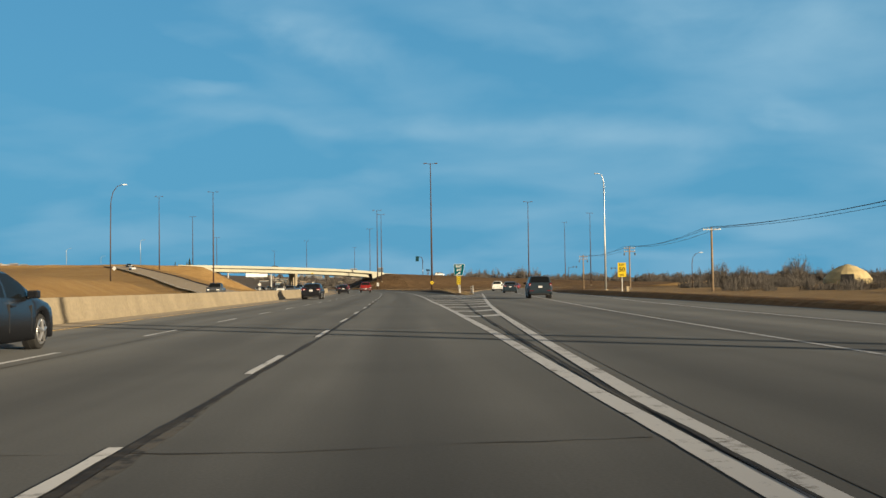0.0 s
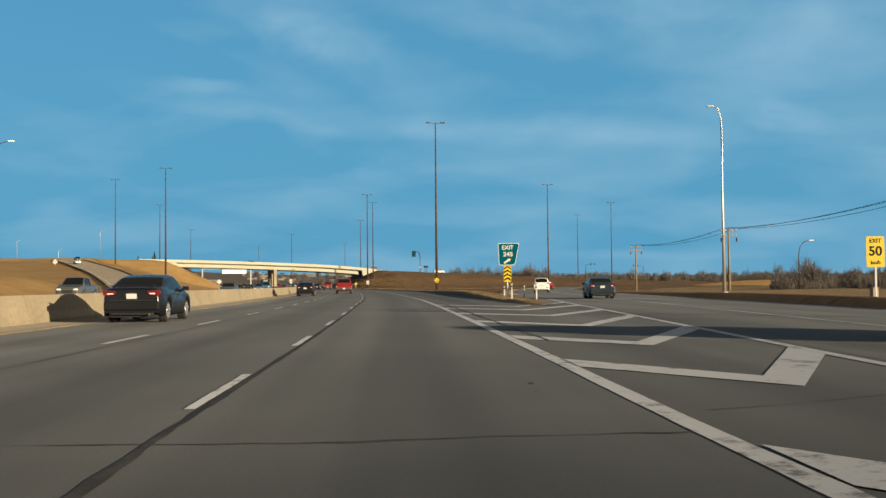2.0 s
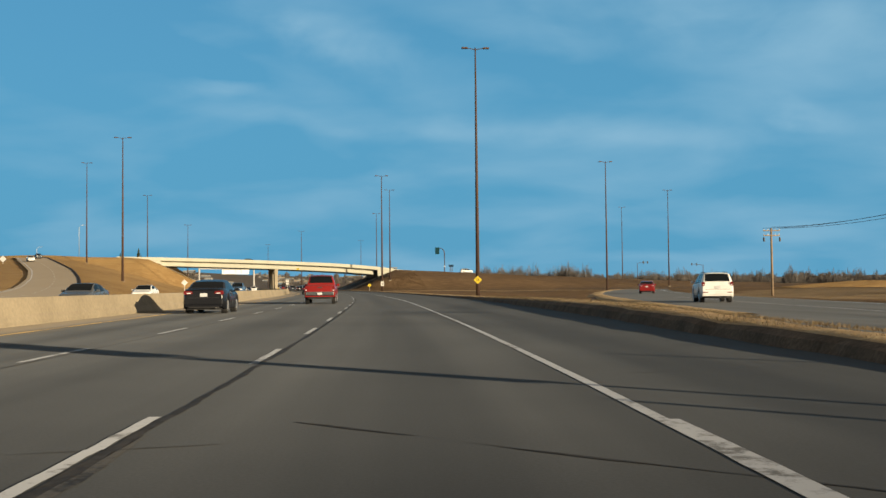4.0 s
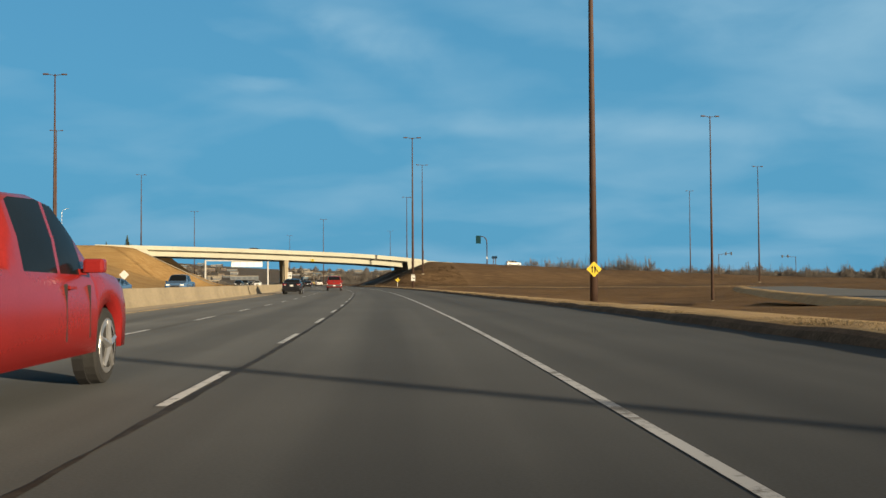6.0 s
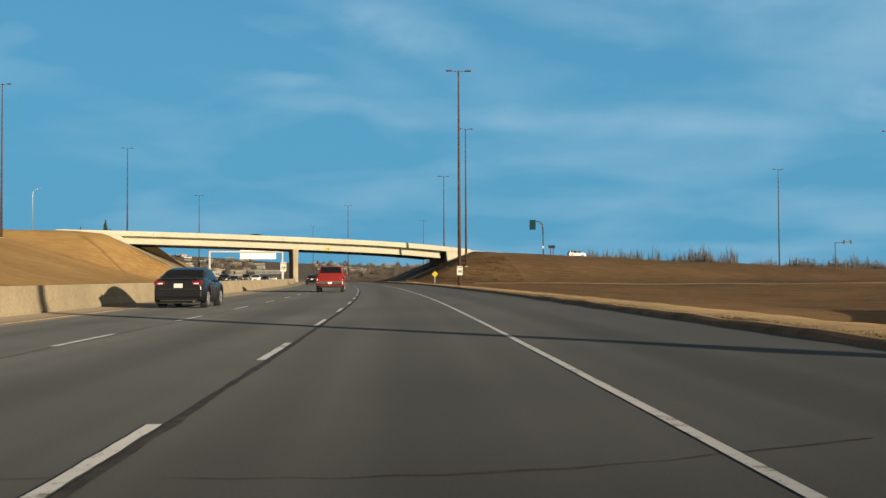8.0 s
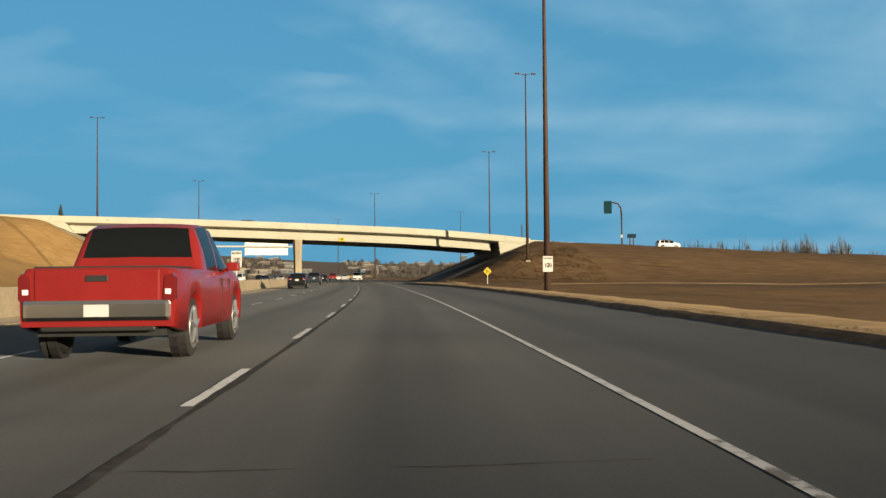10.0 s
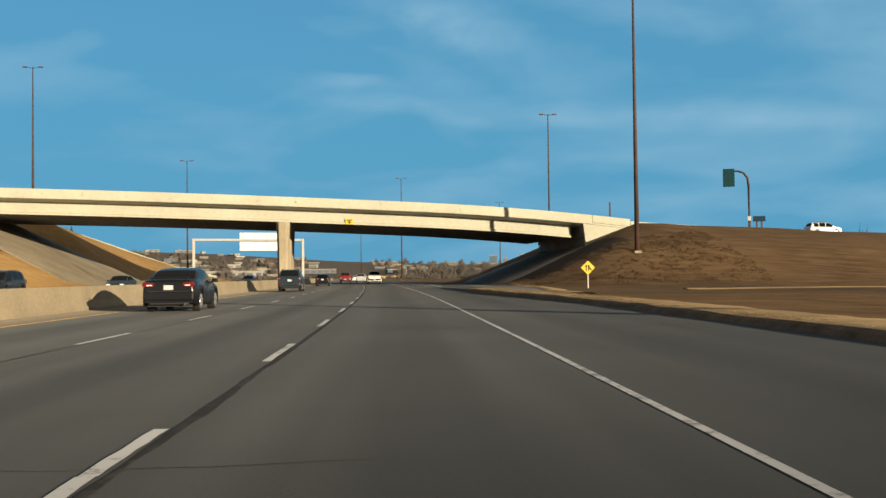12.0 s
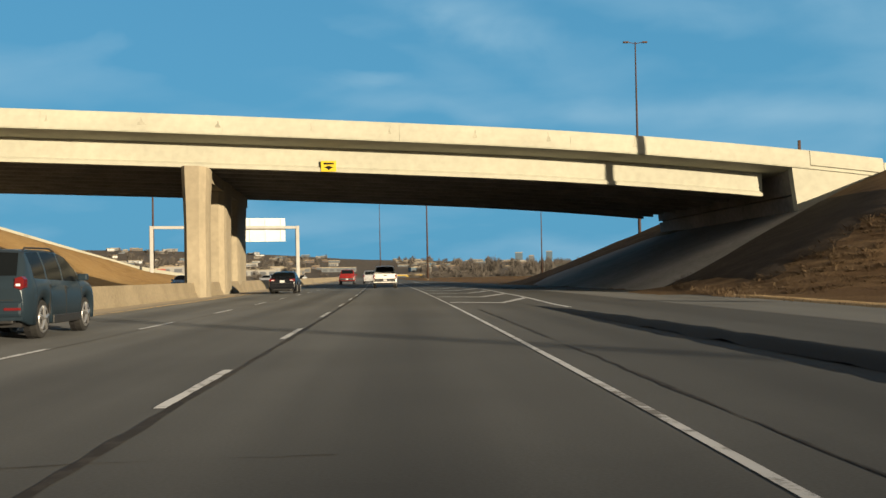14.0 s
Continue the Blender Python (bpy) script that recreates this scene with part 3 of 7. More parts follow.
def thing(name, label, category, m=None, group="", kind=""):
    ob = new(name)
    ob.empty_display_size = 0.3
    if m is not None:
        ob.matrix_world = m
    return tagged(ob, label, category, group, kind)


def structure(name, me, label="", category=""):
    return tagged(new(name, me), label, category, "", "structure")


def strip(name, s0, s1, step, left, right, z, material, cols=1, zf=None):
    """A ribbon along the road between two offsets (numbers or functions of s), with its measures as UV."""
    left_f = left if callable(left) else (lambda s: left)
    right_f = right if callable(right) else (lambda s: right)
    ss = list(np.arange(s0, s1, step)) + [s1]
    verts, uvs, faces = [], [], []
    for s in ss:
        a, b = left_f(s), right_f(s)
        for k in range(cols + 1):
            l = a + (b - a) * k / cols
            verts.append(at(s, l, z if zf is None else zf(s, l)))
            uvs.append((l, s))
    w = cols + 1
    for i in range(len(ss) - 1):
        for k in range(cols):
            faces.append((i * w + k, i * w + k + 1, (i + 1) * w + k + 1, (i + 1) * w + k))
    me = bpy.data.meshes.new(name)
    me.from_pydata(verts, [], faces)
    lay = me.uv_layers.new(name="road")
    for lp in me.loops:
        lay.data[lp.index].uv = uvs[lp.vertex_index]
    me.materials.append(material)
    return me


# ---- ground and roads ----
def build_ground():
    def axis(lo, hi, fine, far):
        mid = list(np.arange(lo, hi + 0.1, fine))
        out, d, a, b = [], fine, lo, hi
        left, right = [], []
        while a > -far:
            d *= 1.35
            a -= d
            left.append(a)
        d = fine
        while b < far:
            d *= 1.35
            b += d
            right.append(b)
        return np.array(left[::-1] + mid + right)
    xs, ys = axis(-190, 190, 3.0, 4500), axis(-60, 720, 3.0, 4800)
    X, Y = np.meshgrid(xs, ys)
    Z = ground_z(X.ravel(), Y.ravel()).reshape(X.shape)
    verts = np.stack([X.ravel(), Y.ravel(), Z.ravel()], 1)
    nx, ny = len(xs), len(ys)
    idx = np.arange(nx * ny).reshape(ny, nx)
    faces = np.stack([idx[:-1, :-1], idx[:-1, 1:], idx[1:, 1:], idx[1:, :-1]], -1).reshape(-1, 4)
    me = bpy.data.meshes.new("ground")
    me.from_pydata(verts.tolist(), [], faces.tolist())
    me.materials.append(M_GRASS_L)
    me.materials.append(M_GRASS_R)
    me.materials.append(M_SCRUB)
    me.materials.append(M_FIELD)
    me.materials.append(M_BANK)
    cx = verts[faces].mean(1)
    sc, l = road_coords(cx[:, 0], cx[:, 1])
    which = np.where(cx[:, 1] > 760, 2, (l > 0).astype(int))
    beyond = l - np.interp(sc, RAMP_S, RAMP_L) - np.interp(sc, RAMP_S, RAMP_W)
    which = np.where((beyond > 3) & (l > 0) & (sc < 330 + 18 * np.sin(cx[:, 0] * 0.09)), 3, which)
    which = np.where((l > 0) & (sc > 415) & (sc < 560) & (which == 1), 4, which)
    me.polygons.foreach_set("material_index", which.astype(np.int32))
    me.polygons.foreach_set("use_smooth", np.ones(len(faces), bool))
    structure("ground", me, "rolling dry winter grass around a highway interchange", "ground")


build_ground()


def main_right(s):
    """Outer edge of the main carriageway's pavement."""
    if s < 113:
        return float(np.interp(s, RAMP_S, RAMP_L)) + 0.2
    if s < 449:
        return verge_l(s) + 0.55
    return float(np.interp(s, [449, 462, 480, 520, 620, 900], [12.8, 13.6, 13.2, 10.5, 6.0, 5.5]))


structure("road_main", strip("road_main", -150, 1500, 4, -10.95, main_right, 0.0, M_ROAD, cols=4), "grey worn asphalt of a three-lane carriageway", "road")
structure("road_opposite", strip("road_opposite", -150, 1500, 6, -28.6, -11.75, 0.0, M_ROAD2, cols=4), "grey asphalt of the opposite carriageway", "road")


def ramp_l(s):
    return float(np.interp(s, RAMP_S, RAMP_L))


def ramp_r(s):
    return float(np.interp(s, RAMP_S, RAMP_L) + np.interp(s, RAMP_S, RAMP_W))


def ramp_edge(s):
    """Outer edge of the ramp's paved shoulder."""
    return ramp_r(s) + float(np.interp(s, [33, 60, 94, 120, 330], [4.2, 3.1, 1.0, 0.9, 1.4]))


structure("road_exit_ramp", strip("road_exit_ramp", -150, 330, 3, lambda s: ramp_l(s) + (0.2 if s < 113 else (-0.9 if s > 150 else verge_l(s) + 0.5 - ramp_l(s))), lambda s: ramp_edge(s) + 0.15, 0.003, M_RAMP, cols=4), "grey asphalt exit ramp curving away", "road")


def merge_r(s):
    """Outer edge of the loop ramp's mouth."""
    return float(np.interp(s, [420, 426, 439, 450], [9.9, 10.8, 12.2, 12.8]))


structure("road_merge", strip("road_merge", 420, 450, 1, lambda s: verge_l(s) + 0.5, merge_r, 0.004, M_ROAD, cols=4), "asphalt mouth of the loop ramp", "road")


def lip(h):
    """Height over a low grass edge, from its foot on the pavement outwards."""
    return lambda o: float(np.interp(o, [0.0, 0.12, 0.4, 0.9, 1.5, 2.2], [-0.02, 0.45 * h, h, 0.8 * h, 0.0, -0.45]))


def grass_edge(name, s0, s1, foot, side, h, label):
    """A ragged strip of grass that closes a pavement's edge down to the ground."""
    rise = lip(h)

    def inner(s):
        return foot(s) + 0.12 * noise.noise((s * 0.6, 3.3, 0)) - 0.05 * side

    def high(s, l):
        o = (l - inner(s)) * side
        return rise(o) + 0.025 * noise.noise((s * 0.9, l * 1.5, 0)) * (o > 0.1)
    a, b = (inner, lambda s: inner(s) + 2.2) if side > 0 else (lambda s: inner(s) - 2.2, inner)
    me = strip(name, s0, s1, 1.0, a, b, 0, M_VERGE, cols=12, zf=high)
    for q in me.polygons:
        q.use_smooth = True
    structure(name, me, label, "verge")


FOOT_S, FOOT_L = (436, 438, 436, 428, 414, 404), (24, 38, 52, 68, 84, 98)
verts_, faces_ = [], []
for k_ in range(75):
    l_ = 24 + k_
    s_ = float(np.interp(l_, FOOT_L, FOOT_S)) + 1.2 * noise.noise((l_ * 0.15, 2.0, 0))
    for d_ in (-0.8, 0.0, 0.8):
        q_ = at(s_ + d_ * (1 + 0.5 * noise.noise((l_ * 0.4, 5.0, 0))), l_)
        verts_.append((q_.x, q_.y, gz(q_.x, q_.y) + (0.12 if d_ == 0 else 0.03)))
    if k_:
        a_ = (k_ - 1) * 3
        faces_ += [(a_, a_ + 1, a_ + 4, a_ + 3), (a_ + 1, a_ + 2, a_ + 5, a_ + 4)]
me_ = bpy.data.meshes.new("field_path")
me_.from_pydata(verts_, [], faces_)
me_.materials.append(M_VERGE)
structure("field_path", me_, "pale straw line at the foot of the embankment", "ground")
grass_edge("merge_verge", 412, 455, merge_r, 1, 0.07, "low straw edge round the mouth of the loop ramp")
grass_edge("ramp_verge", 152, 330, lambda s: ramp_l(s) - 0.85, -1, 0.05, "straw edge along the inside of the exit ramp")


UPW = 4.6


def up_l(s):
    return float(np.interp(s, UP_S, UP_L))


def up_z(s):
    return float(np.interp(s, UP_S, UP_Z)) + 0.35


structure("road_climbing_ramp", strip("road_climbing_ramp", 168, 478, 4, lambda s: float(np.interp(s, UP_S, UP_L)) - UPW, lambda s: float(np.interp(s, UP_S, UP_L)) + UPW, 0, M_ROAD2, cols=2, zf=lambda s, l: float(np.interp(s, UP_S, UP_Z)) + 0.35), "asphalt ramp climbing to the cross street", "road")

# ---- paint on the roads ----
structure("climb_edge_line", strip("climb_edge_line", 180, 470, 4, lambda s: up_l(s) - 3.9, lambda s: up_l(s) - 3.72, 0, M_WHITE, zf=lambda s, l: up_z(s) + 0.012), "white edge line on the climbing ramp", "road marking")
# kerb in dark rust; its shadow side is put into the colour
structure("climb_kerb", strip("climb_kerb", 262, 470, 4, lambda s: up_l(s) + 4.35, lambda s: up_l(s) + 4.75, 0, M_RUST, cols=3, zf=lambda s, l: up_z(s) + (0.2 if abs(l - up_l(s) - 4.55) < 0.1 else -0.4)), "kerb along the climbing ramp, its shadow side put in as dark colour", "kerb")
for k_ in range(24):
    structure("climb_dash", strip("climb_dash", 190 + k_ * 11.5, 193.4 + k_ * 11.5, 1.7, lambda s: up_l(s) + 0.2, lambda s: up_l(s) + 0.34, 0, M_WHITE, zf=lambda s, l: up_z(s) + 0.012), "lane dash on the climbing ramp", "road marking")
LINE_S = [0, 10, 22, 37, 52, 67, 82, 112, 128, 200, 215, 385, 408, 424]
LINE_L = [1.95, 1.98, 2.10, 2.11, 2.06, 1.91, 1.93, 1.96, 2.01, 1.90, 1.87, 1.87, 1.91, 1.94]          # inner edge of the solid line
SEAM_L = [-1.62, -1.60, -1.53, -1.61, -1.68, -1.84, -1.86, -1.98, -1.87, -1.71, -1.695, -1.695, -1.73, -1.76]   # middle of the tar seam
DASH_S = [0, 45, 54, 92, 118, 137, 200, 330]
DASH_D = [-0.8, -0.8, 0.0, 0.2, 0.85, 1.0, -0.1, -0.4]


def line_l(s):
    return float(np.interp(s, LINE_S, LINE_L))


def seam_l(s):
    return float(np.interp(s, LINE_S, SEAM_L))


def ragged(s, seed, amp):
    """A worn, wandering offset along the road."""
    return amp * (noise.noise((s * 0.35, seed, 0)) + 0.7 * noise.noise((s * 1.7, seed, 3)) + 0.5 * noise.noise((s * 5.0, seed, 7)))


structure("edge_line_right", strip("edge_line_right", -60, 126.4, 0.4, lambda s: line_l(s) + ragged(s, 1, 0.012), lambda s: line_l(s) + 0.20 + ragged(s, 2, 0.015), 0.0048, M_WHITE), "wide solid white edge line, chipped", "road marking")
structure("edge_line_right", strip("edge_line_right", 126.4, 470, 0.6, lambda s: line_l(s) + ragged(s, 1, 0.006), lambda s: line_l(s) + float(np.interp(s, [126, 240, 340], [0.12, 0.105, 0.086])) + ragged(s, 2, 0.008), 0.0048, M_WHITE), "solid white edge line, chipped", "road marking")
structure("edge_line_right", strip("edge_line_right", 470, 1200, 4, lambda s: line_l(s), lambda s: line_l(s) + 0.12, 0.006, M_WHITE), "solid white edge line far along the road", "road marking")
structure("edge_line_yellow", strip("edge_line_yellow", -120, 1200, 4, -9.27, -9.13, 0.006, M_YELLOW), "faded solid yellow median line", "road marking")
structure("gore_line", strip("gore_line", -30, 128, 2, lambda s: max(2.16, ramp_l(s) - 0.16), lambda s: max(2.16, ramp_l(s) - 0.16) + 0.20, 0.0074, M_WHITE), "wide white line bounding the gore", "road marking")
structure("ramp_line", strip("ramp_line", -60, 200, 3, lambda s: ramp_l(s) + 4.2, lambda s: ramp_l(s) + 4.33, 0.0074, M_WHITE), "thin white ramp line", "road marking")
structure("ramp_edge_line", strip("ramp_edge_line", -60, 300, 3, lambda s: ramp_r(s) + 0.2, lambda s: ramp_r(s) + 0.34, 0.0074, M_WHITE), "white outer edge line of the ramp", "road marking")


def build_dashes():
    rnd = random.Random(8)
    for row, (l, first) in enumerate(((-1.764, 71.44), (-5.467, 71.44))):
        holder = thing("lane_line", "broken white lane line, chipped paint", "road marking", kind="structure")
        k0 = int((-100 - first) / 9.1)
        me = {}
        for k in range(k0, k0 + 95):
            s1 = first + 9.1 * k
            s1 += 0.7 * max(0.0, (s1 - 82) / 358) + float(np.interp(s1, DASH_S, DASH_D)) if row == 0 else 1.5 + 3.35 * min(1.3, max(-0.2, (s1 - 82) / 358))
            bm = bmesh.new()
            wob = 0.02 * math.sin(k * 2.3)
            for a, b in ((s1 - 3.4, s1 - 1.7), (s1 - 1.7, s1)):
                lo = seam_l(a) - 0.12 if row == 0 else float(np.interp(a, [0, 62, 80, 108, 135, 210], [-5.72, -5.72, -5.65, -5.55, -5.5, -5.42]))
                w = 0.055
                n = 6
                ed = [(a + (b - a) * i / n, lo - w + wob * 0.3 + rnd.uniform(-0.008, 0.008), lo + w + wob * 0.3 + rnd.uniform(-0.008, 0.008)) for i in range(n + 1)]
                vs = [(bm.verts.new(at(q, x0, 0.006)), bm.verts.new(at(q, x1, 0.006))) for q, x0, x1 in ed]
                for (p0, p1), (q0, q1) in zip(vs, vs[1:]):
                    bm.faces.new((p0, p1, q1, q0))
            part("dash", bm, M_WHITE, holder)


build_dashes()


def build_seams():
    rnd = random.Random(4)
    structure("seam_left", strip("seam_left", -60, 470, 0.35, lambda s: seam_l(s) - 0.045 + ragged(s, 11, 0.03), lambda s: seam_l(s) + 0.035 + ragged(s, 12, 0.045), 0.004, M_TAR), "broad ragged dark tar seam beside the lane line", "road seam")
    structure("seam_left", strip("seam_left", 470, 800, 3, lambda s: seam_l(s) - 0.05, lambda s: seam_l(s) + 0.05, 0.004, M_TAR), "dark tar seam far along the road", "road seam")
    # spalled patches along the seam
    for a, b in ((-8.0, -2.0), (0.0, 10.5), (34.0, 38.5), (51.0, 53.6), (122.0, 126.0)):
        structure("seam_spall", strip("seam_spall", a, b, 0.25, lambda s: seam_l(s) + 0.05 + ragged(s, 14, 0.02), lambda s: seam_l(s) + 0.05 + max(0.01, 0.10 * math.sin(math.pi * (s - a) / (b - a)) + ragged(s, 15, 0.05)), 0.0035, M_SPALL), "crumbled asphalt beside the tar seam", "road seam")
    structure("seam_second", strip("seam_second", -60, 470, 0.8, lambda s: -5.36 + ragged(s, 21, 0.03), lambda s: -5.32 + ragged(s, 22, 0.035), 0.004, M_TAR), "thin tar seam", "road seam")
    structure("seam_gore", strip("seam_gore", -40, 60, 0.35, lambda s: float(np.interp(s, [-40, 0, 10, 22, 38, 52, 60], [2.0, 2.12, 2.23, 2.50, 2.89, 3.45, 3.8])) + ragged(s, 31, 0.03), lambda s: float(np.interp(s, [-40, 0, 10, 22, 38, 52, 60], [2.05, 2.17, 2.28, 2.56, 2.95, 3.50, 3.83])) + ragged(s, 32, 0.03), 0.0115, M_TAR), "dark tar seam crossing the gore", "road seam")
    structure("seam_gore", strip("seam_gore", 78, 115, 0.35, lambda s: 2.59 + ragged(s, 33, 0.025), lambda s: 2.65 + ragged(s, 34, 0.03), 0.0115, M_TAR), "dark tar seam crossing the chevrons", "road seam")
    structure("shoulder_crack", strip("shoulder_crack", 396, 445, 0.4, lambda s: 2.52 + ragged(s, 41, 0.06), lambda s: 2.52 + ragged(s, 41, 0.06) + max(0.004, 0.035 + ragged(s, 42, 0.06)), 0.004, M_TAR), "broken dark crack along the shoulder", "road crack")

    def crack(s, a, b, w, tilt=0.0, sag=0.0):
        """A thin broken line across the lanes."""
        bm = bmesh.new()
        n = max(8, int((b - a) / 0.12))
        prev, sd = None, rnd.uniform(0, 50)
        for i in range(n + 1):
            l = a + (b - a) * i / n
            ds = tilt * (l - a) + sag * math.sin(math.pi * i / n) + 0.10 * noise.noise((l * 0.7, sd, 0)) + 0.05 * noise.noise((l * 3.1, sd, 1))
            wi = w * max(0.12, 0.8 + 1.7 * noise.noise((l * 1.3, sd, 5)))
            p, q = bm.verts.new(at(s + ds - wi, l, 0.0045)), bm.verts.new(at(s + ds + wi, l, 0.0045))
            if prev:
                bm.faces.new((prev[0], p, q, prev[1]))
            prev = (p, q)
        structure("road_crack", mesh_of("road_crack", bm, M_TAR), "sealed crack across the lanes", "road crack")

    # joints of the old slabs show through at even steps
    for s, a, b, w in ((6.9, -4.6, 1.9, 0.016), (66.4, -4.6, 2.0, 0.022), (125.5, -4.0, -1.2, 0.014), (22.0, -5.2, -0.6, 0.008), (37.0, -4.8, -1.7, 0.008), (51.5, -4.0, -0.2, 0.008), (81.3, -0.9, 1.7, 0.015), (96.0, -3.0, -1.0, 0.010), (111.0, -4.5, -2.4, 0.009)):
        crack(s, a, b, w, sag=-0.25)
    for k in range(17):
        s = 198.0 + 14.85 * k
        full = k in (0, 1, 2, 3, 13)
        crack(s, -2.6 if full else rnd.uniform(-5.0, -2.0), 3.0 if full else rnd.uniform(-1.2, 1.8), 0.016 if full else 0.010, tilt=0.16 if full else 0.02, sag=-0.5 if full else -0.1)
    # short sealed cracks and scars
    for s, a, b, w, tilt in ((126.6, -0.8, 2.6, 0.022, -0.95), (99.0, 1.0, 1.6, 0.012, 0.05), (100.5, 1.9, 4.2, 0.010, 0.35), (67.5, 2.4, 5.2, 0.012, 0.5), (84.2, 2.9, 6.0, 0.010, 0.4), (130.5, 2.6, 5.2, 0.010, 0.3), (406.4, 0.8, 1.5, 0.02, 0.05), (9.7, 2.9, 3.9, 0.012, 0.1), (345.0, 2.2, 3.4, 0.010, 0.3), (380.0, 2.2, 4.5, 0.010, 0.4)):
        crack(s, a, b, w, tilt)
    # crumbled spots in the driven lane
    for s, l in ((62.6, 0.9), (63.0, 1.05), (63.4, 0.8), (69.2, 1.2), (70.0, 1.25), (36.4, -0.4), (36.9, -0.25), (51.9, 1.05), (50.6, 1.15), (53.0, 0.95), (90.5, 1.1), (107.4, 1.2)):
        bm = bmesh.new()
        m = 9
        r = rnd.uniform(0.012, 0.030)
        bm.faces.new([bm.verts.new(at(s + 2.6 * r * rnd.uniform(0.5, 1.2) * math.sin(2 * math.pi * i / m), l + r * rnd.uniform(0.5, 1.3) * math.cos(2 * math.pi * i / m), 0.0042)) for i in range(m)])
        structure("road_scar", mesh_of("road_scar", bm, M_TAR), "small crumbled dark spot in the lane", "road crack")


build_seams()


def build_gore():
    holder = thing("gore_chevrons", "white chevron bars painted on the gore", "road marking", kind="structure")
    # each bar: its bend (s, l), how far on it meets the main line, and the ramp line
    for s_b, bend, da, db in ((33.6, 2.62, 0.5, 1.2), (40.4, 2.95, 0.7, 1.8), (47.8, 3.2, 1.1, 2.0), (55.0, 3.48, 1.4, 2.4), (62.2, 3.7, 2.2, 3.0), (69.3, 3.9, 2.7, 4.3), (76.1, 4.1, 2.5, 5.6), (83.7, 4.5, 3.6, 6.7), (91.7, 4.93, 3.6, 6.4), (99.1, 5.0, 4.6, 7.4), (105.5, 5.5, 4.8, 8.0)):
        lo = line_l(s_b) + 0.21
        w = 1.35
        bm = bmesh.new()
        pa = [at(s_b + da, lo, 0.009), at(s_b + da + w, lo, 0.009), at(s_b + w * 0.85, bend, 0.009), at(s_b, bend, 0.009)]
        bm.faces.new([bm.verts.new(p) for p in pa])
        part("chevron_arm", bm, M_WHITE, holder)
        bm = bmesh.new()
        e1 = ramp_l(s_b + db) - 0.16
        e2 = ramp_l(s_b + db + 1.7) - 0.16
        pb = [at(s_b, bend + 0.003, 0.0060), at(s_b + w * 0.85, bend + 0.003, 0.0060), at(s_b + db + 1.7, e2, 0.0060), at(s_b + db, e1, 0.0060)]
        bm.faces.new([bm.verts.new(p) for p in pb])
        part("chevron_arm", bm, M_WHITE, holder)
    holder = thing("merge_chevrons", "white chevron bars on the merging gore", "road marking", kind="structure")

    def merge_line(s):
        return float(np.interp(s, [448, 457, 470, 484, 500, 520], [5.2, 5.6, 5.9, 6.2, 5.4, 4.4]))
    structure("merge_line", strip("merge_line", 445, 560, 3, lambda s: merge_line(s), lambda s: merge_line(s) + 0.16, 0.010, M_WHITE), "white line between merge and main lanes", "road marking")
    for s_b in (450.5, 460, 469.5, 479, 489, 499):
        hi = merge_line(s_b + 6.5)
        bend = 2.1 + (hi - 2.1) * 0.52
        bm = bmesh.new()
        bm.faces.new([bm.verts.new(p) for p in (at(s_b + 1.8, 2.13, 0.009), at(s_b + 2.6, 2.13, 0.009), at(s_b + 0.9, bend, 0.009), at(s_b, bend, 0.009))])
        part("chevron_arm", bm, M_WHITE, holder)
        bm = bmesh.new()
        bm.faces.new([bm.verts.new(p) for p in (at(s_b, bend + 0.003, 0.0060), at(s_b + 0.9, bend + 0.003, 0.0060), at(s_b + 7.6, hi, 0.0060), at(s_b + 6.3, hi, 0.0060))])
        part("chevron_arm", bm, M_WHITE, holder)


build_gore()


# ---- raised verge between the lanes and the grass ----
def build_verge():
    offs = [-0.02, 0.10, 0.28, 0.7, 1.5, 2.6, 4.0, 5.5, 7.0]
    ss = list(np.arange(121, 424.1, 1.0))
    verts, faces = [], []
    for s in ss:
        e = verge_l(s)
        h = verge_h(s)
        cap = 99.0
        if s < 232:
            cap = max(0.35, ramp_l(s) - 1.0 - e)        # the tongue ends at the ramp
        for o, k in zip(offs, (-0.12, 0.58, 0.86, 0.97, 1.0, 0.55, 0.15, 0.0, -0.35)):
            oo = o
            zz = h * k
            if o > 0.5 and cap < 9:
                oo = min(o, 0.5 + (cap - 0.5) * (o - 0.5) / 6.5)
            zz += 0.05 * noise.noise((s * 0.45, o * 0.8, 3.1)) * (min(1.0, h / 0.15) if o > 0.05 else 0)
            p = at(s, e + oo + (0.10 * noise.noise((s * 0.5, 7.7, 0)) if o < 0.2 else 0), zz)
            if o >= 4.0 and cap > 9:
                p.z = gz(p.x, p.y) + (0.05 if o < 7 else -0.15)
            verts.append(p)
    n = len(offs)
    for i in range(len(ss) - 1):
        for k in range(n - 1):
            a = i * n + k
            faces.append((a, a + 1, a + n + 1, a + n))
    me = bpy.data.meshes.new("verge")
    me.from_pydata(verts, [], faces)
    me.materials.append(M_VERGE)
    me.materials.append(M_SOIL_SHADE)
    # roadward rows take the dark soil, the face's shade put into its colour
    for i, p in enumerate(me.polygons):
        p.use_smooth = i % (n - 1) > 1
        p.material_index = 1 if i % (n - 1) < 2 else 0
    structure("verge", me, "raised straw-coloured grass verge beside the shoulder", "verge")


build_verge()
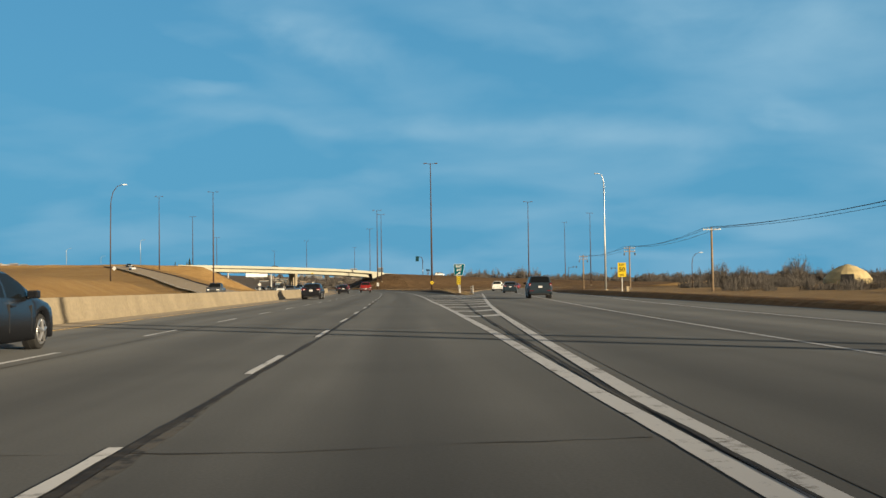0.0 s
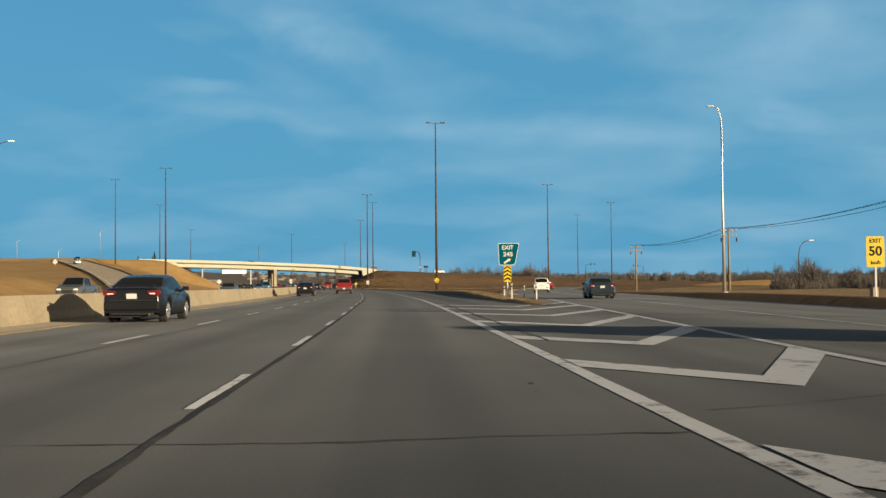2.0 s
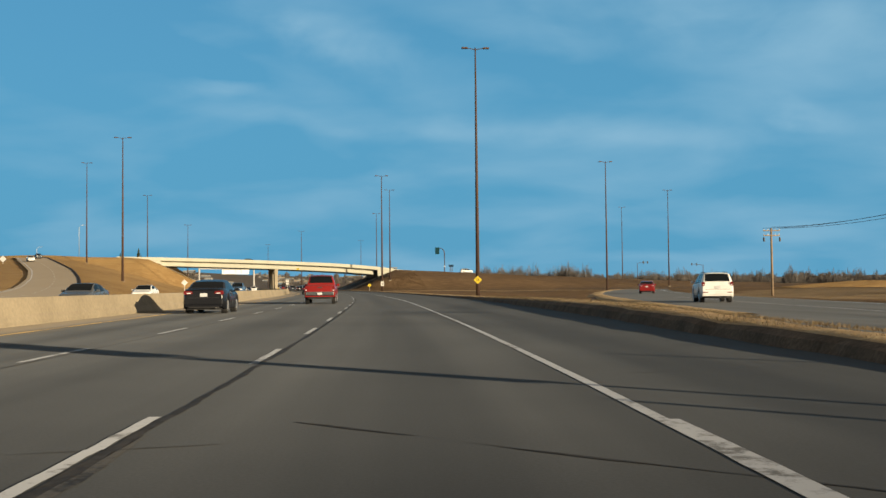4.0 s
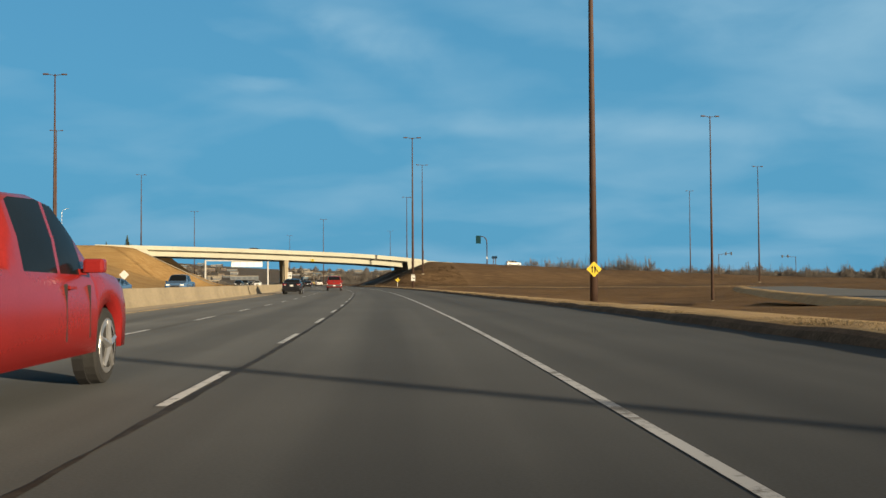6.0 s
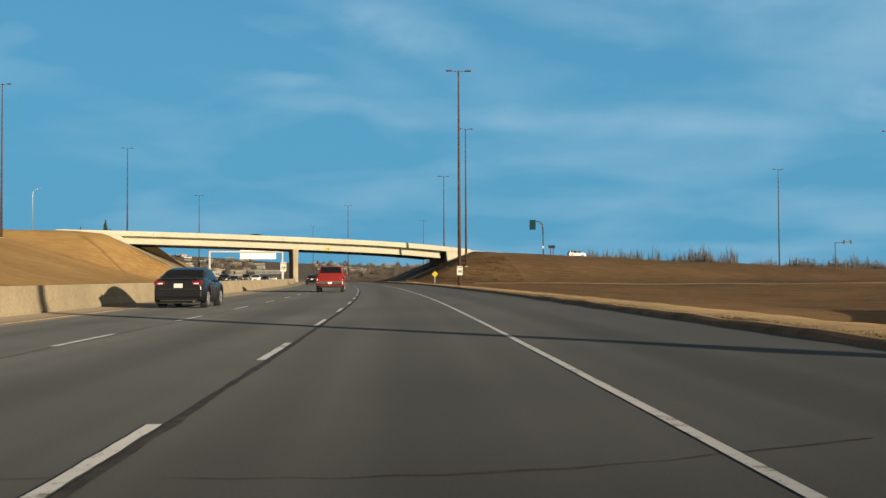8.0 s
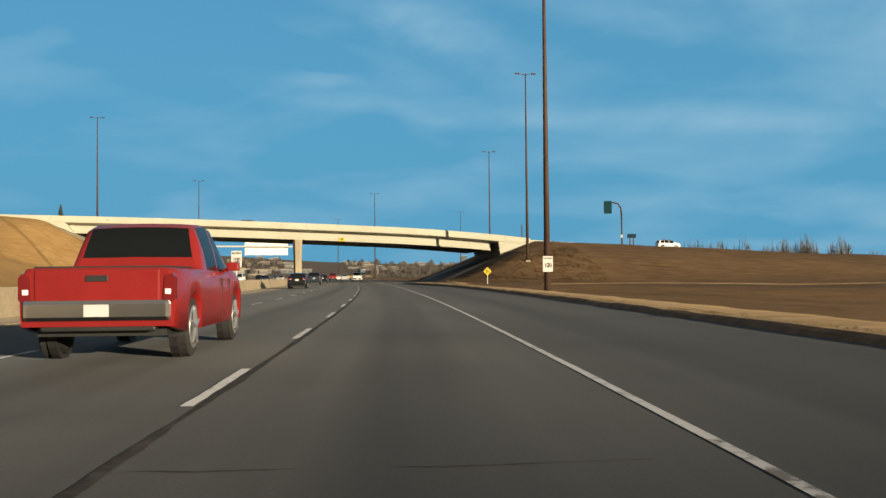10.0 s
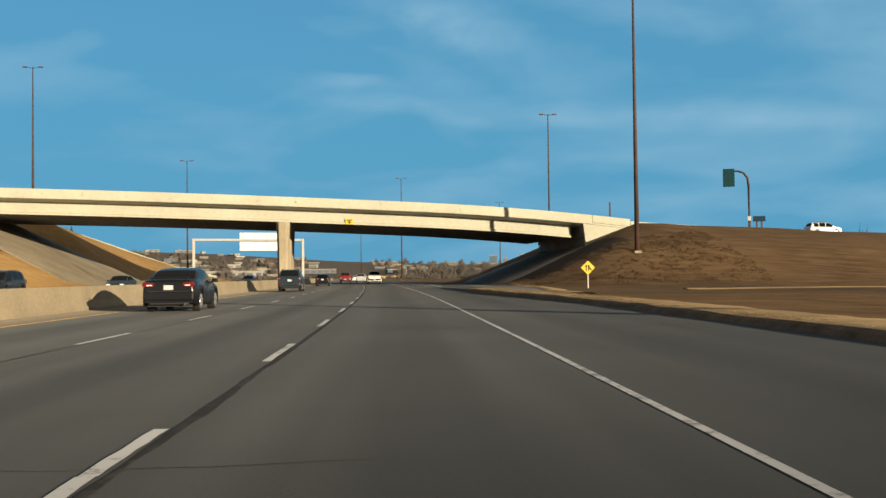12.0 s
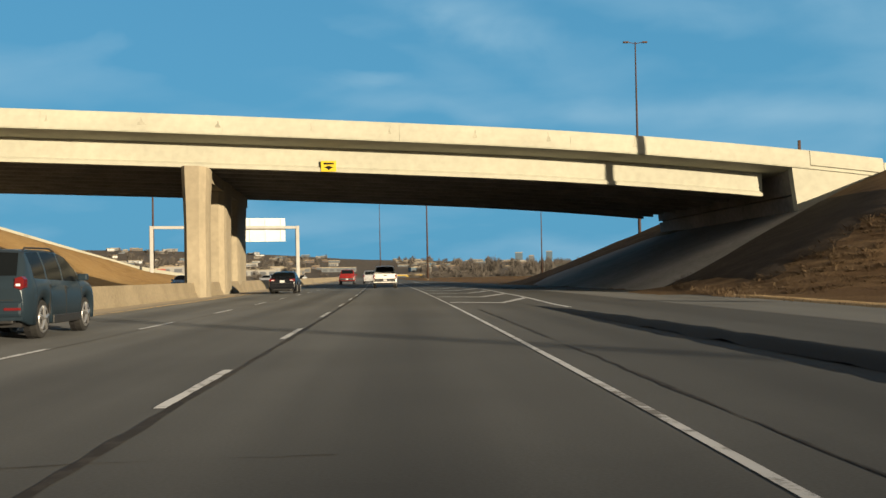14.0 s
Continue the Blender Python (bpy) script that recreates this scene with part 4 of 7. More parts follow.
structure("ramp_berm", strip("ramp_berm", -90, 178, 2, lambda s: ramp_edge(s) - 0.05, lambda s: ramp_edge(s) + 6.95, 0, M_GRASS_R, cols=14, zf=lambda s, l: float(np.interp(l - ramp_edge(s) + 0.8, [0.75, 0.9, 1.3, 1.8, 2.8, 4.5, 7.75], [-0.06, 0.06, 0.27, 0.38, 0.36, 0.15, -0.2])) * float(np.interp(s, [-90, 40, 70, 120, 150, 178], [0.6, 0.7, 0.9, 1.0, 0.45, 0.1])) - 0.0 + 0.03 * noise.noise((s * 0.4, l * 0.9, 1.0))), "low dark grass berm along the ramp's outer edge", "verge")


def dike(name, s0, s1, foot, wide, height, material, label):
    """A low crumbling ridge along the pavement's edge."""
    def ridge(s, l):
        x = min(1.0, max(0.0, (l - foot(s)) / wide))
        return (height(s) * (1 + 0.25 * noise.noise((s * 0.8, 6.0, 0)))) * math.sin(math.pi * x) ** 0.8 + 0.02 * noise.noise((s * 2.1, l * 3.0, 0)) * (0.15 < x < 0.85) + 0.002
    me = strip(name, s0, s1, 0.5, lambda s: foot(s) + 0.08 * noise.noise((s * 0.8, 1.0, 0)), lambda s: foot(s) + wide + 0.10 * noise.noise((s * 0.6, 2.0, 0)), 0, material, cols=8, zf=ridge)
    for q in me.polygons:
        q.use_smooth = True
    structure(name, me, label, "kerb")


dike("gore_dike", 107, 126, lambda s: 6.45, 0.95, lambda s: 0.15 * float(smooth(107, 118, s)) * float(1 - smooth(118, 126, s)), M_SOIL_SHADE, "low crumbling soil dike at the gore nose")
dike("kerb_dike", 422, 449, verge_l, 0.62, lambda s: float(np.interp(s, [422, 428, 434, 449], [0.17, 0.16, 0.14, 0.02])), M_ROAD, "low asphalt dike at the end of the verge")


# ---- median barrier ----
def build_barrier():
    prof = [(-0.31, 0.0), (-0.31, 0.08), (-0.20, 0.33), (-0.10, 0.80), (-0.085, 0.85), (0.085, 0.85), (0.10, 0.80), (0.20, 0.33), (0.31, 0.08), (0.31, 0.0)]
    holder = thing("median_barrier", "tan precast concrete median barrier", "barrier", kind="structure")
    s = -60.0
    while s < 760:
        length = 6.0 if s < 600 else 12.0
        bm = bmesh.new()
        rings = []
        for a in (s + 0.012, s + length / 2, s + length - 0.012):
            rings.append([bm.verts.new(at(a, -11.25 + l, z)) for l, z in prof])
        for r0, r1 in zip(rings, rings[1:]):
            for i in range(len(prof) - 1):
                bm.faces.new((r0[i], r0[i + 1], r1[i + 1], r1[i]))
        bm.faces.new(rings[0]); bm.faces.new(rings[-1][::-1])
        part("barrier_segment", bm, M_BARRIER, holder)
        s += length


build_barrier()


# ---- bridge ----
def bz_top(u):
    return 10.02 - 0.0455 * u - 0.00022 * u * u - 0.00115 * max(0.0, min(u, 34.0) - 8.0) ** 2


def build_bridge():
    br = thing("road_bridge", "cream concrete girder overpass with a solid parapet", "bridge", kind="structure")

    def sweep(name, us, section, material, label=""):
        """A section of (w, drop below the parapet's top) drawn along u."""
        bm = bmesh.new()
        rings = [[bm.verts.new(bp(u, w, bz_top(u) + dz)) for w, dz in section] for u in us]
        n = len(section)
        for a, b in zip(rings, rings[1:]):
            for i in range(n):
                bm.faces.new((a[i], a[(i + 1) % n], b[(i + 1) % n], b[i]))
        bm.faces.new(rings[0][::-1]); bm.faces.new(rings[-1])
        return part(name, bm, material, br, label)

    # parapet panels with open joints
    joints = [-60, -46.2, -36, -26, -16, -6, 4, 14, 28.58, 33.2]
    for a, b in zip(joints, joints[1:]):
        gap = 0.035 if b > 20 else 0.004
        foot = -1.05 if a < 28 else -0.88
        sweep("parapet_panel", list(np.linspace(a + 0.004, b - gap, 7)), [(0.07, 0.0), (0.32, 0.0), (0.42, foot), (-0.06, foot), (-0.06, -0.72), (-0.03, -0.36), (0.02, -0.10)], M_BRIDGE)
    for a, b in ((33.2, 44), (44, 54), (54, 62)):
        sweep("approach_wall", list(np.linspace(a + 0.02, b - 0.02, 4)), [(0.0, -0.25), (0.32, -0.25), (0.42, -1.3), (-0.06, -1.3)], M_BRIDGE)
    us = list(np.linspace(-60, 33.1, 40))
    sweep("far_parapet", us, [(27.7, 0.0), (28.05, 0.0), (28.1, -1.05), (27.6, -1.05)], M_BRIDGE)
    sweep("deck_slab", us, [(-0.05, -1.06), (28.1, -1.06), (28.1, -1.36), (2.0, -1.36), (-0.05, -1.11)], M_BRIDGE)
    ug = list(np.linspace(-46.0, 26.4, 30))
    sweep("fascia_girder", ug, [(2.0, -1.37), (2.5, -1.37), (2.5, -2.81), (1.85, -2.81), (1.85, -2.62), (2.0, -2.48)], M_BRIDGE)
    # inner girders and diaphragms in a darker tone, under-deck shade put into it
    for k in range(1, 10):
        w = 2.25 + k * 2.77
        sweep("girder", ug, [(w - 0.25, -1.37), (w + 0.25, -1.37), (w + 0.25, -2.77), (w - 0.25, -2.77)], M_GIRDER_SHADE)
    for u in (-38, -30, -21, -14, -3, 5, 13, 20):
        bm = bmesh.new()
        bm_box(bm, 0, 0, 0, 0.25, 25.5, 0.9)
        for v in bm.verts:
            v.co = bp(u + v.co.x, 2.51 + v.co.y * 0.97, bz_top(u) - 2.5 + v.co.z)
        part("diaphragm", bm, M_GIRDER_SHADE, br)
    # middle pier: three blunt columns with flared heads under a cap
    for w0, w1 in ((0.55, 3.0), (9.6, 13.8), (17.8, 24.4)):
        bm = bmesh.new()
        rows = []
        for z, hw, ext in ((-0.3, 0.68, 0.0), (4.2, 0.68, 0.0), (5.6, 0.71, 0.06), (6.6, 0.76, 0.11), (7.2, 0.79, 0.14)):
            ring = [(-hw, w0 + 0.80 - ext), (-hw * 0.62, w0 + 0.07 - ext), (hw * 0.42, w0 - ext), (hw * 0.86, w0 + 0.45 - ext), (hw, w0 + 1.1 - ext)]
            ring += [(hw, w1 - 0.5 + ext), (hw * 0.5, w1 + ext), (-hw * 0.5, w1 + ext), (-hw, w1 - 0.5 + ext)]
            rows.append([bm.verts.new(bp(-7.75 + x, y, z if z < 7 else bz_top(-7.75 + x) - 2.86)) for x, y in ring])
        n = len(rows[0])
        for a, b in zip(rows, rows[1:]):
            for i in range(n):
                bm.faces.new((a[i], a[(i + 1) % n], b[(i + 1) % n], b[i]))
        bm.faces.new(rows[-1])
        part("pier_column", bm, M_PIER, br, "tan concrete pier column in the median")
    bm = bmesh.new()
    bm_box(bm, -0.62, 1.9, -0.75, 0.62, 26.4, -0.02, 0.03)
    for v in bm.verts:
        v.co = bp(-7.75 + v.co.x, v.co.y, bz_top(-7.75) - 2.80 + v.co.z)
    part("pier_cap", bm, M_PIER, br)
    # right abutment: seat wall, a narrow bearing gap, back wall and wing
    bm = bmesh.new()
    outline = [(29.0, 3.0), (27.92, 3.0), (27.80, 4.5), (27.68, 5.31), (27.98, 5.33), (27.98, 5.43), (27.64, 5.45), (27.46, bz_top(27.46) - 1.22), (29.0, bz_top(29.0) - 1.22)]
    a = [bm.verts.new(bp(u, 0.62, z)) for u, z in outline]
    b = [bm.verts.new(bp(u + 0.3, 27.6, z - 0.15)) for u, z in outline]
    bm.faces.new(a); bm.faces.new(b[::-1])
    for i in range(9):
        bm.faces.new((a[i], b[i], b[(i + 1) % 9], a[(i + 1) % 9]))
    # abutment in the darker paving copy, its shade put into the colour
    part("abutment_right", bm, M_SLOPE_SHADE, br)
    bm = bmesh.new()
    outline = [(27.88, 3.6), (33.2, 5.4), (33.2, bz_top(33.2) - 0.89), (28.6, bz_top(28.6) - 0.89), (28.59, bz_top(28.59) - 1.07), (27.45, bz_top(27.45) - 1.13)]
    a = [bm.verts.new(bp(u, 0.06, z)) for u, z in outline]
    b = [bm.verts.new(bp(u, 0.61, z)) for u, z in outline]
    bm.faces.new(a); bm.faces.new(b[::-1])
    for i in range(6):
        bm.faces.new((a[i], b[i], b[(i + 1) % 6], a[(i + 1) % 6]))
    part("wing_wall_right", bm, M_BRIDGE, br)
    bm = bmesh.new()
    outline = [(-60, 8.5), (-47.6, 8.2), (-44.6, 8.6), (-45.9, bz_top(-45.9) - 1.38), (-46.2, bz_top(-46.2) - 1.07), (-60, bz_top(-60) - 1.07)]
    a = [bm.verts.new(bp(u, 0.06, z)) for u, z in outline]
    b = [bm.verts.new(bp(u, 28.0, z)) for u, z in outline]
    bm.faces.new(a); bm.faces.new(b[::-1])
    for i in range(6):
        bm.faces.new((a[i], b[i], b[(i + 1) % 6], a[(i + 1) % 6]))
    part("abutment_left", bm, M_BRIDGE, br)

    def paving(name, pts_, label, material=M_SLOPE):
        bm = bmesh.new()
        top = [bm.verts.new(p) for p in pts_]
        low = [bm.verts.new(p - Vector((0, 0, 0.18))) for p in pts_]
        bm.faces.new(top); bm.faces.new(low[::-1])
        for i in range(len(pts_)):
            bm.faces.new((top[i], low[i], low[(i + 1) % len(pts_)], top[(i + 1) % len(pts_)]))
        structure(name, mesh_of(name, bm, material), label, "slope paving")

    # right-hand paving is a darker copy: the shade under the bridge is in its colour
    paving("slope_paving_right", [bp(16.4, -9.0, 0.02), bp(27.98, -1.3, 4.56), bp(28.3, 28.2, 4.28), bp(16.8, 30, 0.02)], "concrete slope paving under the bridge end, shade put into its grey", M_SLOPE_SHADE)
    paving("slope_paving_left", [bp(-26.7, 30, 0.02), bp(-45.2, 28.2, 8.95), bp(-46.6, -4.0, 9.62), bp(-26.9, -12.2, 0.02)], "tan concrete slope paving under the bridge end")
    # near-black sheet laid on the bank as painted shade beside the right-hand paving
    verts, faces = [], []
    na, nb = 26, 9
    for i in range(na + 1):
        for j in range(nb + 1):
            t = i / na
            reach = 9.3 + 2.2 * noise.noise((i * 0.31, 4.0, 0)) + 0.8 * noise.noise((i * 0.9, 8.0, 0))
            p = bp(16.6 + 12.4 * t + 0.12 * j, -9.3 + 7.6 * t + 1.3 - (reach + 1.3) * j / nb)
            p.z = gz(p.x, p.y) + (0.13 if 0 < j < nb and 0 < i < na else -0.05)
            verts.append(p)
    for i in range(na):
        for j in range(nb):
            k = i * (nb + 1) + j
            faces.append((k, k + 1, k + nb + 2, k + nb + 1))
    me = bpy.data.meshes.new("bank_shade_sheet")
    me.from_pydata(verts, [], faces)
    me.materials.append(M_BANK_SHADE)
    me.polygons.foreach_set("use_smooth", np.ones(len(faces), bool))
    structure("bank_shade_sheet", me, "near-black sheet for the shade on the bank beside the slope paving", "ground")
    # rust and water stains on the outer face of the parapet
    rnd = random.Random(12)
    for k in range(18):
        u = -53.2 + k * 4.72 + rnd.uniform(-0.25, 0.25)
        if u > 27:
            continue
        bm = bmesh.new()
        h = rnd.uniform(0.28, 0.62)
        w0, lean = rnd.uniform(0.05, 0.22), rnd.uniform(-0.06, 0.06)
        foot = bz_top(u) - 0.70
        pts_ = [(-w0, 0), (w0 * rnd.uniform(0.7, 1.3), 0), (w0 * rnd.uniform(0.5, 1.0), h * 0.3), (w0 * 0.3, h * rnd.uniform(0.4, 0.7)), (lean + 0.02, h), (lean - 0.02, h), (-w0 * 0.25, h * rnd.uniform(0.4, 0.7)), (-w0 * rnd.uniform(0.5, 1.0), h * 0.25)]
        face = lambda z: float(np.interp(z, [-0.72, -0.36, -0.10, 0.0], [-0.06, -0.03, 0.02, 0.07])) - 0.006
        bm.faces.new([bm.verts.new(bp(u + x, face(-0.70 + z), foot + z)) for x, z in pts_])
        part("water_stain", bm, M_STAIN, br, "grey water stain")
    # clearance board on the fascia
    sign = thing("clearance_sign", "small yellow clearance board fixed to the girder", "sign", Matrix.Translation(bp(-0.1, 1.79, 7.55)) @ Matrix.Rotation(BA, 4, "Z"))
    bm = bmesh.new(); bm_box(bm, -0.45, 0.0, -0.32, 0.45, 0.05, 0.32, 0.01)
    part("board", bm, M_SIGNYELLOW, sign)
    bm = bmesh.new(); bm_box(bm, -0.30, -0.004, 0.10, 0.30, 0.0, 0.21)
    part("writing_bar", bm, M_SIGNBLACK, sign)
    bm = bmesh.new()
    bm.faces.new([bm.verts.new((x, -0.004, z)) for x, z in ((-0.28, -0.08), (-0.12, -0.03), (-0.12, 0.02), (0.12, 0.02), (0.12, -0.03), (0.28, -0.08), (0.12, -0.13), (0.0, -0.24), (-0.12, -0.13))])
    part("arrow", bm, M_SIGNBLACK, sign)


build_bridge()


def build_ramp_wall():
    holder = thing("ramp_barrier", "pale low concrete barrier down the bank of the far ramp", "barrier", kind="structure")
    ss = list(np.arange(506, 634, 8.0))
    for a, b in zip(ss, ss[1:]):
        bm = bmesh.new()
        rows = []
        for q in (a + 0.02, (a + b) / 2, b - 0.02):
            l = float(np.interp(q, [500, 537, 594, 640], [-52, -56, -43, -37]))
            p0 = at(q, l)
            z = gz(p0.x, p0.y)
            rows.append([bm.verts.new(at(q, l + d, z + h)) for d, h in ((-0.25, -0.3), (-0.2, 0.75), (0.2, 0.75), (0.3, -0.3))])
        for r0, r1 in zip(rows, rows[1:]):
            for i in range(3):
                bm.faces.new((r0[i], r0[i + 1], r1[i + 1], r1[i]))
        bm.faces.new(rows[0]); bm.faces.new(rows[-1][::-1])
        part("barrier_segment", bm, M_BRIDGE, holder)


build_ramp_wall()


# ---- high-mast lamps and poles ----
def mast(height, r0=0.26, material=None, arms=2, base=True):
    """A tall tapered steel lamp pole with a pair of flat lamps on short arms."""
    material = material or M_RUST
    ob = thing("lamp_mast", "tall weathering-steel highway lamp mast, unlit", "lamp post", group="lamp masts")
    bm = bmesh.new()
    bm_tube(bm, [(0, 0, 0), (0, 0, height * 0.5), (0, 0, height)], [r0, r0 * 0.68, r0 * 0.34], n=12)
    part("pole", bm, material, ob, shade=True)
    if base:
        bm = bmesh.new()
        bm_box(bm, -0.38, -0.38, -0.5, 0.38, 0.38, 0.10, 0.03)
        part("footing", bm, M_PIER, ob, "pale concrete footing")
        bm = bmesh.new()
        bm_tube(bm, [(0, 0, 0.10), (0, 0, 0.15)], r0 * 1.4, n=12)
        part("base_plate", bm, material, ob)
    for k in range(arms):
        sx = 1 if k == 0 else -1
        bm = bmesh.new()
        bm_tube(bm, [(0, 0, height - 0.25), (sx * 0.5, 0, height - 0.12), (sx * 1.05, 0, height - 0.05)], 0.05, n=6)
        arm = part("arm", bm, material, ob)
        bm = bmesh.new()
        bm_box(bm, min(sx * 0.95, sx * 1.7), -0.2, height - 0.13, max(sx * 0.95, sx * 1.7), 0.2, height + 0.06, 0.04)
        part("lamp_head", bm, M_RUST, arm, "dull lamp head")
    return ob


def place(ob, p, turn=0.0):
    ob.matrix_world = pose(p.x, p.y, p.z, 0, 0, turn)
    return ob


MASTS = [(9.07, 242.85, -0.45, 30.9), (47.85, 359.5, -2.75, 33.3), (-57.5, 327.1, 1.1, 31.0), (-100.9, 442.5, None, 31.8), (-102.5, 523.3, None, 28.0),
         (-6.1, 374.7, -0.35, 29.5), (-5.72, 461.0, None, 30.5), (-13.2, 555.6, -0.1, 32.8), (-57.3, 669.0, -0.1, 31.8), (97.8, 578.3, None, 36.5), (92.4, 474.6, None, 34.0),
         (-105.5, 610.5, None, 30.5), (-30.0, 770.0, -0.1, 31.0), (-96.0, 820.0, -0.1, 31.0)]


def build_masts():
    first = None
    for k, (x, y, z, h) in enumerate(MASTS):
        zz = gz(x, y) if z is None else max(z, gz(x, y) - 0.1)
        top = (z if z is not None else zz) + h
        turn = heading(y) + (0 if k != 6 else 5)
        if first is None:
            first = mast(30.0)
            ob = first
        else:
            ob = copy_thing(first, Matrix.Identity(4))
        ob.matrix_world = Matrix.LocRotScale((x, y, zz), Euler((0, 0, radians(turn))), (1, 1, (top - zz) / 30.0))


build_masts()


def build_silver_pole():
    ob = thing("davit_lamp", "tall silver galvanised davit lamp post beside the exit ramp", "lamp post", Matrix.Translation((32.8, 156.0, gz(32.8, 156.0))))
    bm = bmesh.new()
    bm_tube(bm, [(0, 0, 0), (0, 0, 8), (0, 0, 15.5), (-0.06, 0, 17.0), (-0.35, -0.1, 17.9), (-0.9, -0.2, 18.1)], [0.17, 0.13, 0.09, 0.07, 0.05, 0.04], n=10)
    part("pole", bm, M_ZINC, ob, shade=True)
    bm = bmesh.new()
    bm_box(bm, -1.5, -0.35, 18.03, -0.85, -0.1, 18.17, 0.04)
    part("lamp_head", bm, M_ZINC, ob)
    bm = bmesh.new(); bm_tube(bm, [(0, 0, -0.3), (0, 0, 0.12)], 0.35, n=12)
    part("footing", bm, M_PIER, ob)
    # davit lamp by the far carriageway
    ob = thing("davit_lamp", "slender dark davit lamp post with a pale lamp head", "lamp post", Matrix.Translation((-58.3, 212.5, gz(-58.3, 212.5))))
    bm = bmesh.new()
    bm_tube(bm, [(0, 0, -0.2), (0, 0, 9), (0.1, 0, 16.5), (0.6, 0, 18.6), (1.5, 0, 19.7), (2.6, 0, 20.0)], [0.15, 0.12, 0.09, 0.08, 0.07, 0.06], n=8)
    part("pole", bm, M_RUST, ob, shade=True)
    bm = bmesh.new(); bm_box(bm, 2.5, -0.18, 19.9, 3.4, 0.18, 20.1, 0.04)
    part("lamp_head", bm, M_CLEARLENS, ob, "pale lamp head")
    ob = thing("davit_lamp", "small dark davit lamp post before the bare brush", "lamp post", Matrix.Translation((62.2, 209.5, gz(62.2, 209.5))))
    bm = bmesh.new()
    bm_tube(bm, [(0, 0, -0.2), (0, 0, 5.2), (0.25, 0, 6.6), (0.9, 0, 7.3), (1.7, 0, 7.5)], [0.10, 0.08, 0.06, 0.055, 0.05], n=8)
    part("pole", bm, M_RUST, ob, shade=True)
    bm = bmesh.new(); bm_box(bm, 1.6, -0.12, 7.43, 2.3, 0.12, 7.57, 0.03)
    part("lamp_head", bm, M_ZINC, ob)
    for x, y, h in ((-160.0, 563.0, 16.0), (-127.5, 518.0, 16.0), (-168.0, 530.0, 15.0)):
        ob = thing("street_lamp", "slim silver street lamp on the cross street", "lamp post", Matrix.Translation((x, y, gz(x, y))), group="cross street lamps")
        bm = bmesh.new(); bm_tube(bm, [(0, 0, -0.2), (0, 0, h - 1.2), (0.4, 0, h - 0.4), (1.6, 0, h)], [0.14, 0.10, 0.08, 0.06], n=8)
        part("pole", bm, M_ZINC, ob, shade=True)
        bm = bmesh.new(); bm_box(bm, 1.5, -0.15, h - 0.06, 2.4, 0.15, h + 0.1, 0.03)
        part("lamp_head", bm, M_ZINC, ob)


build_silver_pole()


def shadow_poles():
    """Unseen: two tall timber poles with a beam, off to the right behind the start, added so their shadows fall over
    the lanes.
    """
    ob = thing("timber_h_frame", "two unseen timber poles with a beam, added to cast shadows", "utility pole", pose(23.6, 0.5, gz(23.6, 0.5), 0, 0, 90))
    for x in (-1.1, 1.1):
        bm = bmesh.new(); bm_tube(bm, [(x, 0, -0.5), (x, 0, 12.0)], [0.2, 0.15], n=10)
        part("pole", bm, M_WOOD, ob, shade=True)
    bm = bmesh.new(); bm_box(bm, -2.2, -0.12, 11.0, 2.2, 0.12, 11.25, 0.02)
    part("beam", bm, M_WOOD, ob)


shadow_poles()


# ---- signs ----
def text_part(body, size, loc, material, parent, name="lettering", width=None):
    cu = bpy.data.curves.new(name, "FONT")
    cu.body, cu.size, cu.align_x, cu.align_y, cu.extrude, cu.offset = body, size, "CENTER", "CENTER", 0.003, 0.022 * size
    cu.materials.append(material)
    ob = new(name, cu)
    ob.parent = parent
    ob.matrix_local = Matrix.Translation(loc) @ Matrix.Rotation(radians(90), 4, "X") @ Matrix.Diagonal((width or 1, 1, 1, 1))
    return ob


def plate(bm, outline, y0, y1):
    bm_prism(bm, outline, y0, y1)


def rounded(x0, z0, x1, z1, r=0.06, n=4):
    out = []
    for cx, cz, a0 in ((x1 - r, z1 - r, 0), (x0 + r, z1 - r, 90), (x0 + r, z0 + r, 180), (x1 - r, z0 + r, 270)):
        for k in range(n + 1):
            a = radians(a0 + 90 * k / n)
            out.append((cx + r * math.cos(a), cz + r * math.sin(a)))
    return out


def post(parent, h, z0=0.0, r=0.035, material=None, name="post", x=0.0, y=0.05):
    bm = bmesh.new()
    bm_box(bm, x - r, y - r, z0, x + r, y + r, z0 + h)
    return part(name, bm, material or M_SIGNWHITE, parent)


